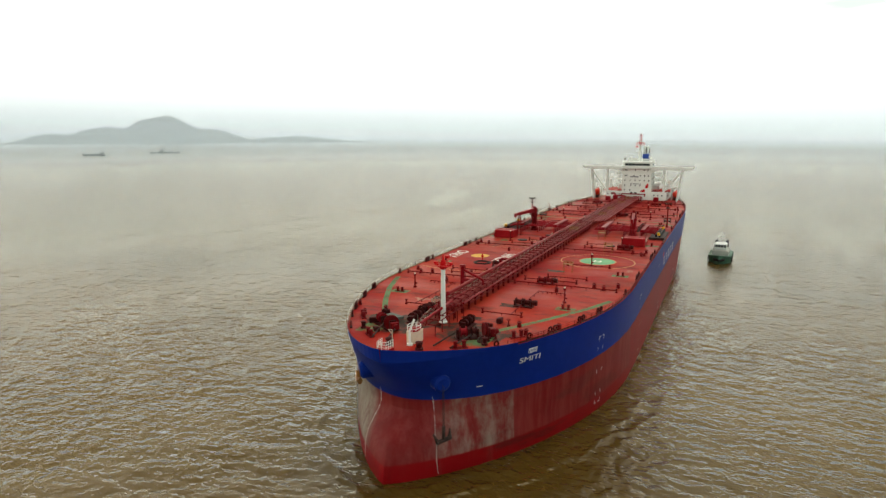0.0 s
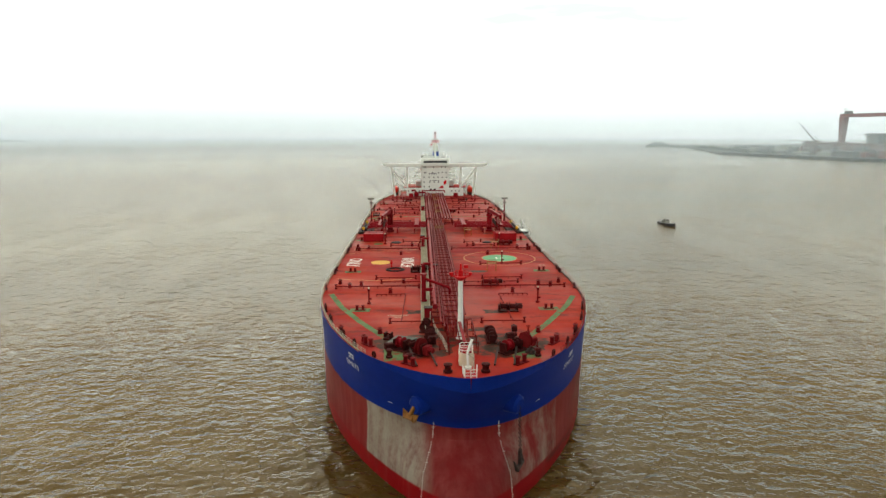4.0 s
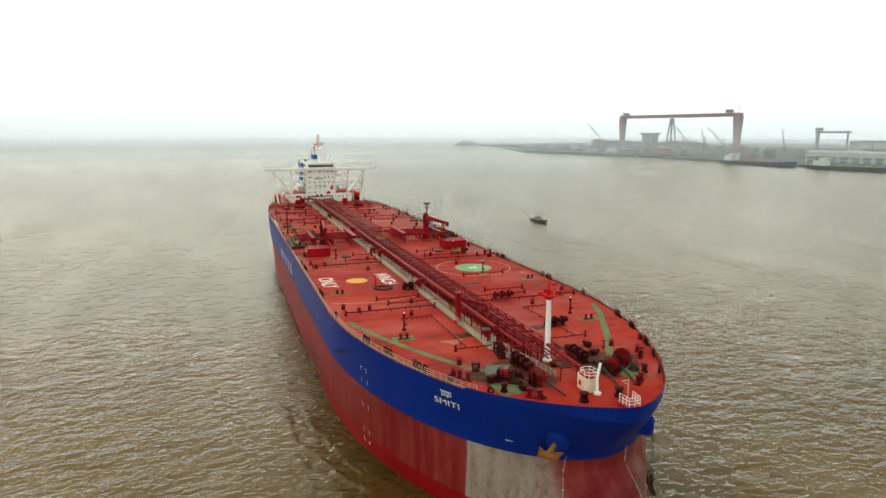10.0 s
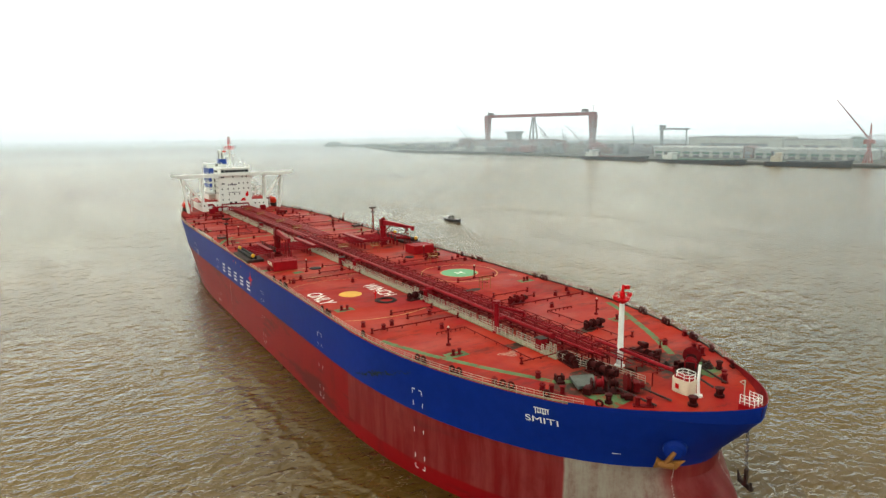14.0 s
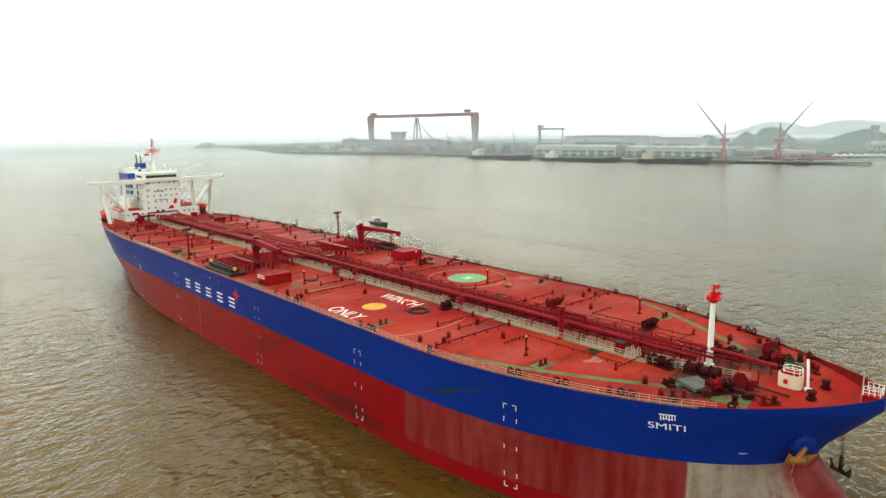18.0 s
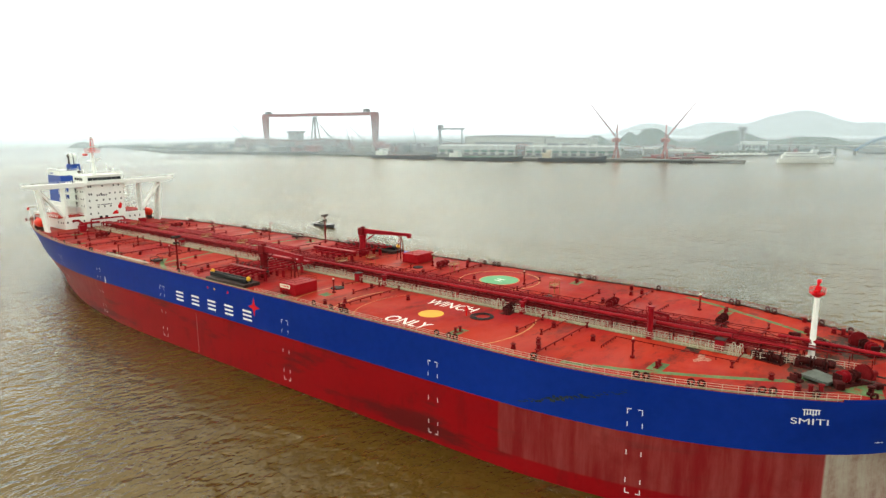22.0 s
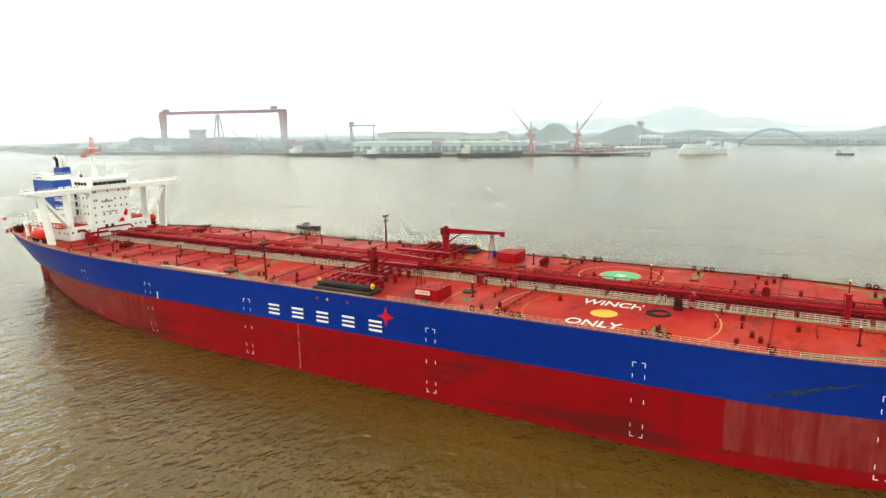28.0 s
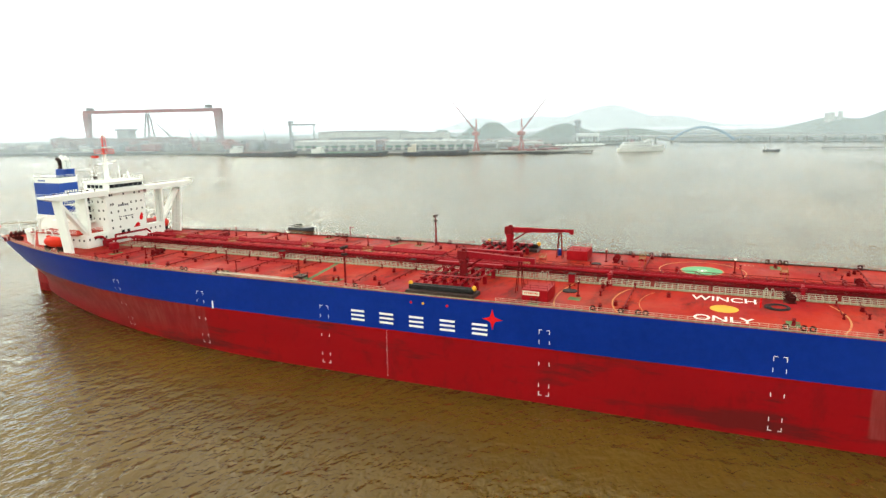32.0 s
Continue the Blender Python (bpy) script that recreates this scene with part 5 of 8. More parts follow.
for x in (-1.6, 1.6):
    part("floodlight", Shape().lathe((x, 28.5, DZ + 11.1), ((0.2, 0), (0.34, 0.1), (0.34, 0.5)), 10), SIGNAL, mast)
for x, y in ((-1.2, 29.5), (1.3, 30.5), (-2.0, 31.5)):
    part("mast_frame", Shape().path([(x, y, DZ), (x, y, DZ + 2.6), (x * 0.3, y - 1.0, DZ + 2.6), (x * 0.3, y - 1.0, DZ)], 0.09, 6), OXIDE, ship)
s = Shape()
for a, b in (((-0.6, 20.0), (-0.6, 34.0)), ((0.9, 19.0), (0.9, 30.0)), ((-2.2, 24.0), (-2.2, 36.0)), ((2.2, 23.0), (2.2, 33.0))):
    s.tube((*a, DZ + 2.2), (*b, DZ + 2.2), 0.11, 6)
for y in (20, 23, 26, 30, 33):
    s.box(-2.4, 2.4, y - 0.08, y + 0.08, DZ + 2.0, DZ + 2.1)
    for x in (-2.3, 2.3):
        s.box(x - 0.07, x + 0.07, y - 0.07, y + 0.07, DZ, DZ + 2.1)
part("bow_main", Shape().path([(-0.4, 33.5, DZ + 2.9), (-0.2, 29.8, DZ + 2.9), (0.1, 18.4, DZ + 2.5)], 0.3, 10), PIPE, ship, "thick red pipe running forward to the bow store", smooth=True)
part("bow_pipe_rack", s, OXIDE, ship, "red pipe rack running forward from the mast")
part("bow_walk_rail", rail_run([(-4.6, 36.0), (-4.2, 31.0), (-3.2, 26.0), (-2.6, 21.0)], DZ + 0.2, 1.1, 3, 1.2, 0.055), RAIL, ship)
part("bow_walk_rail", rail_run([(-6.4, 36.0), (-6.0, 31.0), (-4.6, 27.0)], DZ + 0.2, 1.1, 3, 1.2, 0.055), RAIL, ship)

# ---- painted deck marks ----
def disc(x, y, r, z=0.006, n=40, clip=None):
    s = Shape()
    s.prism([(x + r * math.cos(k * math.tau / n), y + r * math.sin(k * math.tau / n)) for k in range(n)], DZ + 0.002, DZ + z)
    return s


def arc(x, y, r, w, lo, hi, n=48, x_min=-28.4, x_max=-7.0):
    s = Shape()
    for k in range(n):
        a, b = radians(lo + (hi - lo) * k / n), radians(lo + (hi - lo) * (k + 1) / n)
        q = [(x + q * math.cos(t), y + q * math.sin(t)) for q, t in ((r, a), (r + w, a), (r + w, b), (r, b))]
        if all(x_min < p[0] < x_max for p in q):
            s.prism(q, DZ + 0.003, DZ + 0.008)
    return s


part("landing_disc", disc(15.2, 99.3, 4.7, 0.012), PAD, ship, "green landing disc")
part("landing_ring", arc(15.2, 99.3, 4.7, 0.35, 0, 360, x_max=29, x_min=2), LINE, ship)
part("landing_ring", arc(15.2, 99.3, 9.8, 0.3, 0, 360, x_max=28.5, x_min=2), LINE, ship, "faded yellow ring")
part("landing_letter", lettering("H", 2.0, 2.3, lambda u, v, w: (14.2 + u, 100.4 - v, DZ + 0.014 + 0.2 * w)), LETTER, ship, "white letter on the green disc")
part("winch_disc", disc(-17.7, 94.2, 2.65, 0.012), YELLOW, ship, "yellow winching disc")
part("winch_ring", arc(-17.7, 94.2, 21.2, 0.35, 0, 360, 90), LINE, ship, "faded yellow ring")
part("winch_ring", arc(-17.7, 94.2, 16.0, 0.14, 60, 130, 40), LINE, ship)
part("winch_ring", arc(-17.7, 94.2, 33.0, 0.3, 60, 125, 60), LINE, ship)
part("deck_lettering", lettering("WINCH", 12.4, 3.6, lambda u, v, w: (-12.2 + v, 100.6 - u, DZ + 0.010 + 0.2 * w)), LETTER, ship, "white words painted on the deck")
part("deck_lettering", lettering("ONLY", 10.6, 3.6, lambda u, v, w: (-26.6 + v, 99.6 - u, DZ + 0.010 + 0.2 * w)), LETTER, ship, "white words painted on the deck")
s = Shape()
for k in range(4):
    side_z = DZ + 0.006
    s.prism([(24.6, 90.6 - 0.9 * k), (26.2, 90.6 - 0.9 * k), (26.2, 90.1 - 0.9 * k), (24.6, 90.1 - 0.9 * k)][::-1], DZ + 0.003, side_z)
part("landing_note", s, DUST, ship)
for pts in (((11.2, 27.7), (16.5, 36.5), (23.1, 49.2), (26.2, 57)), ((-12.8, 28.7), (-18.0, 38.5), (-22.8, 49.0), (-26.4, 60)), ((-28.0, 179.7), (-24.8, 187.4), (-20.5, 193.0)), ((-24.8, 187.4), (-5.8, 190.5)), ((28.0, 179.7), (24.8, 187.4), (5.8, 190.5)), ((-9.0, 26.8), (-12.8, 28.7))):
    s = Shape()
    for a, b in zip(pts, pts[1:]):
        d = Vector((b[0] - a[0], b[1] - a[1]))
        w = Vector((-d.y, d.x)).normalized() * 0.6
        s.prism([(a[0] - w.x, a[1] - w.y), (b[0] - w.x, b[1] - w.y), (b[0] + w.x, b[1] + w.y), (a[0] + w.x, a[1] + w.y)], DZ + 0.003, DZ + 0.008)
    part("green_path", s, GREEN, ship, "worn green walkway stripe")
s = Shape()
for k in range(5):
    s.ring((-13.4 + 0.08 * (k % 2), 84.6 - 0.06 * k, DZ + 0.1 + 0.08 * (k % 3)), 2.35 - 0.2 * k, 0.09, 30, 6)
part("hose_coil", s, RUBBER, ship, "black hose coiled on the deck", smooth=True)
part("hydrant", Shape().tube((-14.5, 87.6, DZ), (-14.5, 87.6, DZ + 2.0), 0.16, 8).box(-14.9, -14.1, 87.4, 87.8, DZ + 1.1, DZ + 1.4), SIGNAL, ship)
part("pale_stain", Shape().prism([(-11.2 + (1.2 + 0.5 * math.sin(3 * a)) * math.cos(a) * 1.4, 42.4 + (1.2 + 0.5 * math.sin(3 * a)) * math.sin(a) * 0.9) for a in np.linspace(0, math.tau, 20)[:-1]], DZ + 0.003, DZ + 0.006), DUST, ship)

# ---- manifolds, hose cranes, lockers ----
for side in (1, -1):
    part("manifold_tray", Shape().box(*sorted((side * 23.6, side * 28.4)), 143.2, 159.2, DZ, DZ + 0.8, bevel=0.06), DARK, ship, "dark drip tray under the manifold")
    for k, y in enumerate((145.2, 147.8, 150.4, 153.0, 155.6, 157.8)):
        r = 0.3 if k in (1, 2, 3, 4) else 0.19
        s = Shape().tube((side * 5.0, y, DZ + 2.2), (side * 22.5, y, DZ + 2.2), r, 12).tube((side * 22.5, y, DZ + 2.2), (side * 25.4, y, DZ + 1.9), r, 12)
        for x in (13, 18.5, 22.5, 25.2):
            s.lathe((side * x - 0.12, y, DZ + (2.2 if x < 23 else 1.95)), ((r + 0.22, 0), (r + 0.22, 0.24)), 12, "x")
        for x in (9, 15, 20.5):
            s.box(side * x - 0.12, side * x + 0.12, y - 0.5, y + 0.5, DZ, DZ + 1.85)
        manifold = part("manifold_pipe", s, PIPE, ship, "red manifold pipe running outboard", smooth=True)
        part("valve", Shape().lathe((side * 19.8, y, DZ + 2.2), ((0.55, 0), (0.3, 0.5), (0.12, 0.6), (0.12, 1.1)), 10).ring((side * 19.8, y, DZ + 3.3), 0.5, 0.06, 14, 4), DARK, manifold)
    s = Shape()
    for z in (1.2, 1.65):
        s.tube((side * 27.0, 143.6, DZ + z), (side * 27.0, 158.8, DZ + z), 0.32, 10).tube((side * 25.8, 143.6, DZ + z), (side * 25.8, 158.8, DZ + z), 0.32, 10)
    part("hose_rack", s, RUBBER, ship, "black cargo hoses lying in the tray", smooth=True)
    part("manifold_header", Shape().box(*sorted((side * 7.6, side * 9.0)), 143.0, 160.0, DZ + 2.6, DZ + 3.3, bevel=0.1), PIPE, ship)
    part("manifold_walk", Shape().box(*sorted((side * 20.6, side * 21.8)), 144.2, 158.8, DZ + 2.9, DZ + 3.0), PIPE, ship)
    part("manifold_rail", rail_run([(side * 20.6, 144.2), (side * 20.6, 158.8)], DZ + 3.0, 1.0, 2, 1.8, 0.05), OXIDE, ship)
    for y in (143.5, 158.6):
        part("float_light", Shape().lathe((side * 26.6, y, DZ + 2.0), ((0.05, -0.6), (0.4, -0.42), (0.55, 0), (0.4, 0.42), (0.05, 0.6)), 14), YELLOW, ship, "round yellow marker at the manifold", smooth=True)
    crane = part("hose_crane", Shape().lathe((side * 17.6, 149.4, DZ), ((1.3, 0), (1.3, 0.5), (1.0, 0.7), (0.95, 5.2), (1.15, 5.4), (1.15, 6.2)), 18), PIPE if side > 0 else OXIDE, ship, "red hose handling crane with its boom stowed", smooth=True)
    s = Shape()
    s.prism([(side * 17.6 + x, 149.4 + y) for x, y in ((-0.9, -0.9), (0.9, -0.9), (0.7, 1.3), (-0.7, 1.3))], DZ + 6.2, DZ + 8.2)
    s.lathe((side * 17.6 - 0.5, 149.2, DZ + 8.3), ((0.5, 0), (0.5, 1.0)), 12, "x")
    part("crane_house", s, OXIDE, crane)
    s = Shape()
    a, b = Vector((side * 17.6, 149.0, DZ + 7.4)), Vector((side * 19.4, 132.9, DZ + 7.5))
    for w0, w1, h0, h1 in ((0.5, 0.32, 0.75, 0.35),):
        q = [a + Vector((-w0, 0, -h0)), a + Vector((w0, 0, -h0)), a + Vector((w0, 0, h0)), a + Vector((-w0, 0, h0)), b + Vector((-w1, 0, -h1)), b + Vector((w1, 0, -h1)), b + Vector((w1, 0, h1)), b + Vector((-w1, 0, h1))]
        s.add(q, [(3, 2, 1, 0), (4, 5, 6, 7), (0, 1, 5, 4), (1, 2, 6, 5), (2, 3, 7, 6), (3, 0, 4, 7)])
    s.box(b.x - 0.4, b.x + 0.4, b.y - 0.8, b.y + 0.2, DZ + 6.6, DZ + 7.9)
    part("boom", s, PIPE, crane, "long red boom")
    part("luffing_ram", Shape().tube((side * 17.6, 148.4, DZ + 4.4), a.lerp(b, 0.32), 0.2, 10), OXIDE, crane)
    s = Shape()
    for dx, dy in ((-0.8, -0.8), (0.8, -0.8), (0.8, 0.8), (-0.8, 0.8)):
        s.tube((side * 19.0 + dx, 135.6 + dy, DZ), (side * 19.0 + dx * 0.3, 135.6 + dy * 0.3, DZ + 7.0), 0.1, 6)
    s.box(side * 19.0 - 0.7, side * 19.0 + 0.7, 135.2, 136.0, DZ + 6.9, DZ + 7.1)
    part("boom_rest", s, OXIDE, ship, "red trestle that carries the boom")
    part("hook_wire", Shape().tube((b.x, b.y - 0.6, DZ + 6.6), (b.x, b.y - 0.6, DZ + 3.4), 0.04, 4), DARK, crane)
    inner, outer = (18.8, 25.3) if side < 0 else (17.3, 24.2)
    x0, x1 = sorted((side * inner, side * outer))
    locker = part("foam_locker", Shape().box(x0, x1, 127.8, 133.4, DZ, DZ + 2.5, bevel=0.06), LOCKER, ship, "large red deck locker with a railed roof")
    s = rail_run([(x0 + 0.1, 127.9), (x1 - 0.1, 127.9), (x1 - 0.1, 133.3), (x0 + 0.1, 133.3), (x0 + 0.1, 127.9)], DZ + 2.5, 1.0, 2, 1.9, 0.04)
    part("locker_rail", s, OXIDE, locker)
    xs = side * outer
    part("locker_sign", Shape().box(*sorted((xs, xs + side * 0.05)), 129.6, 133.2, DZ + 1.3, DZ + 2.2), CREAM, locker, "cream sign board with a line of small lettering")
    s = Shape()
    for k in range(8):
        s.box(*sorted((xs + side * 0.052, xs + side * 0.06)), 132.8 - 0.36 * k - (0.12 if k > 1 else 0), 132.6 - 0.36 * k - (0.12 if k > 1 else 0), DZ + 1.6, DZ + 1.95)
    part("sign_bars", s, SIGNAL, locker)
    lamp = part("lamp_post", Shape().lathe((side * 26.3, 175.8, DZ), ((0.5, 0), (0.5, 0.3), (0.28, 0.4), (0.2, 8.6)), 10), OXIDE, ship, "tall dark red lamp post", smooth=True)
    s = Shape().box(side * 26.3 - 1.1, side * 26.3 + 1.1, 175.6, 176.0, DZ + 8.6, DZ + 8.75)
    for x in (-1.0, -0.35, 0.35, 1.0):
        s.box(side * 26.3 + x - 0.22, side * 26.3 + x + 0.22, 175.4, 176.2, DZ + 8.75, DZ + 9.25)
    s.box(side * 26.3 - 0.6, side * 26.3 + 0.6, 175.3, 176.3, DZ + 7.1, DZ + 7.6)
    part("lamp_head", s, DARK, lamp)
    part("small_post", Shape().path([(side * 27.4, 207.0, DZ), (side * 27.4, 207.0, DZ + 3.6), (side * 27.4, 205.6, DZ + 3.7)], 0.14, 6), OXIDE, ship)
    cradle = part("raft_cradle", Shape().box(*sorted((side * 24.0, side * 26.4)), 188.0, 190.4, DZ + 0.5, DZ + 1.0), DARK, ship)
    for y in (188, 190.4):
        part("cradle_hoop", Shape().path([(side * 24, y, DZ), (side * 24, y, DZ + 1.6), (side * 26.4, y, DZ + 1.6), (side * 26.4, y, DZ)], 0.09, 5), DARK, cradle)
    if side > 0:
        continue
    gangway = part("gangway", Shape().box(*sorted((side * 28.0, side * 28.9)), 188, 212, DZ + 0.6, DZ + 0.75), RAIL, ship, "stowed aluminium accommodation ladder")
    part("gangway_rail", rail_run([(side * 28.85, 188.2), (side * 28.85, 211.8)], DZ + 0.7, 0.5, 2, 1.3, 0.05), RAIL, gangway)
part("drum", Shape().lathe((22.5, 136.5, DZ), ((0.6, 0), (0.62, 0.1), (0.6, 0.9), (0.62, 1.0), (0.6, 1.8)), 14), FUNNEL, ship, "blue drum beside the locker", smooth=True)
for x, y, r in ((-14.6, 125.5, 1.6), (14.2, 125.0, 1.4)):
    part("deck_mat", Shape().lathe((x, y, DZ), ((r, 0), (r, 0.22), (r * 0.8, 0.3)), 18), RUBBER, ship)
part("hydrant_patch", Shape().box(-21.5, -18.8, 122.0, 124.6, DZ + 0.003, DZ + 0.01), GREEN, ship)

# ---- deckhouse, bridge wings, funnel ----
CX = 1.0  # the block stands a little to port of the line of the pipes
house = part("deckhouse", Shape().box(-6.5, 8.6, 276.0, 285.4, DZ, 37.6, bevel=0.2), WHITE, ship, "tall white accommodation block")
part("lower_house", Shape().box(-14.6, 16.6, 276.3, 299, DZ, 25.0, bevel=0.12), WHITE, ship, "white lower deckhouse")
part("boat_deck", Shape().box(-16.2, 18.2, 278.6, 300, 25.0, 25.25), DECK, ship, "red painted boat deck")
part("upper_house", Shape().box(-9.6, 11.6, 285.2, 298.4, 25.25, 28.2, bevel=0.1), WHITE, ship)
part("house_rail", rail_run([(-16.1, 278.7), (-6.8, 278.7)], 25.25, 1.1, 3, 1.5, 0.05), SIGNAL, ship)
part("house_rail", rail_run([(8.9, 278.7), (18.1, 278.7)], 25.25, 1.1, 3, 1.5, 0.05), SIGNAL, ship)
for side in (1, -1):
    part("house_rail", rail_run([(CX + side * 17.1, 278.7), (CX + side * 17.1, 299.8)], 25.25, 1.1, 3, 1.6, 0.05), WHITE, ship)
    for k, z in enumerate((28.2, 30.9, 33.6, 36.2)):
        x0, x1 = sorted((CX + side * 7.6, CX + side * 11.4))
        balcony = part("balcony", Shape().box(x0, x1, 281.2, 290.2, z - 0.16, z), WHITE, ship)
        part("balcony_rail", rail_run([(CX + side * 7.8, 281.3), (CX + side * 11.3, 281.3), (CX + side * 11.3, 290.1)], z, 1.05, 3, 1.6, 0.05), WHITE, balcony)
        # near-black slab on the wall draws the shade of a recess
        part("recess_shade", Shape().box(*sorted((CX + side * 7.55, CX + side * 7.75)), 283.2, 284.2, z + 0.1, z + 2.0), SHADE, balcony)
    for k in range(4):
        z, s = 25.3 + 2.7 * k, Shape()
        for j in range(8):
            s.box(*sorted((CX + side * 9.6, CX + side * 10.6)), 285.6 + 0.36 * j, 285.9 + 0.36 * j, z + 0.34 * j, z + 0.34 * j + 0.06)
        part("stair", s.slab([(CX + side * 9.6, 285.6, z), (CX + side * 9.6, 288.6, z + 2.7), (CX + side * 9.6, 288.6, z + 2.9), (CX + side * 9.6, 285.6, z + 0.2)], 0.06), WHITE, ship)
part("aft_house", Shape().box(-6.5, 8.6, 285.4, 290.4, 28.2, 36.4, bevel=0.1), WHITE, ship)


def porthole():
    return Shape().box(-0.26, 0.26, -0.03, 0.02, -0.34, 0.34)


def house_window(x, z):
    part("window", shared("porthole", porthole, SHADE), None, house, at=pose(x, 275.97, z))


for z, xs in ((36.4, (-5.0, -4.2, 0.3, 4.6, 6.6)), (33.4, (-4.9, -4.1, -0.4, 2.9, 5.0, 7.0)), (30.9, (-5.0, -2.3, 0.3, 2.7, 5.0, 7.2)), (28.3, (-5.0, -1.9, 0.5, 2.9)), (25.8, (-5.0, -2.2))):
    for x in xs:
        house_window(x, z)
# dark slabs stand for the shade inside two openings
for x in (-1.9, 0.3):
    part("opening_shade", Shape().box(x, x + 1.1, 275.92, 276.0, 23.7, 24.7), SHADE, house)
for x in list(np.arange(-13.6, -6.6, 2.0)) + list(np.arange(10.2, 16.2, 2.0)):
    part("window", shared("porthole", porthole, SHADE), None, ship, at=pose(float(x), 276.27, 23.4))
for side in (1, -1):
    for row, z in enumerate((23.2, 28.9, 31.6, 34.4)):
        for y in (277.6, 279.6, 282.2):
            xs = (-14.62 if side < 0 else 16.62) if row == 0 else (-6.52 if side < 0 else 8.62)
            part("window", shared("porthole", porthole, SHADE), None, house if row else ship, at=pose(xs, y, z, 0, 0, 90))
GREY_BAR = paint("faded_front_paint", (0.10, 0.10, 0.13), 0.6, vary=0.2)
# two rows of plain bars where the front carries lettering, and red shapes
for k in range(5):
    part("front_bar", Shape().box(-2.2 + 0.85 * k, -1.6 + 0.85 * k, 275.95, 275.99, 32.5, 33.15), GREY_BAR, house)
for k in range(9):
    x = -2.2 + 0.6 * k + (0.3 if k > 1 else 0)
    part("front_bar", Shape().box(x, x + 0.4, 275.95, 275.99, 28.9, 29.3), GREY_BAR, house)
for pts in (((3.0, 24.9), (5.6, 24.9), (5.6, 25.7), (5.1, 26.5), (4.0, 26.0)), ((5.6, 27.2), (6.5, 26.8), (7.2, 27.6), (7.0, 28.2), (7.4, 28.6), (6.6, 29.6), (6.0, 28.5), (5.7, 28.4))):
    part("front_emblem", Shape().add([(x, 275.93, z) for x, z in pts], [tuple(range(len(pts)))]), SIGNAL, house, "plain red shape on the white front")
s = Shape().prism([(-5.4, 275.2), (7.6, 275.2), (8.7, 276.4), (8.7, 285.0), (-6.5, 285.0), (-6.5, 276.4)], 37.6, 40.4)
s.prism([(-5.6, 274.9), (7.8, 274.9), (9.0, 276.2), (9.0, 285.3), (-6.8, 285.3), (-6.8, 276.2)], 40.4, 40.7)
bridge = part("wheelhouse", s, WHITE, ship, "white wheelhouse with a band of dark windows")
part("bridge_bulwark", Shape().prism([(-6.2, 274.3), (8.4, 274.3), (9.8, 275.9), (9.3, 276.2), (8.2, 274.9), (-6.0, 274.9), (-7.1, 276.2), (-7.6, 275.9)], 37.2, 38.5), WHITE, bridge)
for k in range(7):
    part("window", Shape().box(-5.2 + 1.82 * k, -3.52 + 1.82 * k, 275.12, 275.2, 38.7, 39.8), SHADE, bridge)
for side in (1, -1):
    xs = -6.5 if side < 0 else 8.7
    for k in range(4):
        part("window", Shape().box(*sorted((xs, xs + side * 0.06)), 276.7 + 1.8 * k, 278.2 + 1.8 * k, 38.7, 39.8), SHADE, bridge)
part("bridge_rail", rail_run([(-6.6, 285.0), (-6.6, 276.2), (-5.5, 275.1), (7.7, 275.1), (8.8, 276.2), (8.8, 285.0)], 40.7, 1.1, 3, 1.2, 0.05), WHITE, bridge)
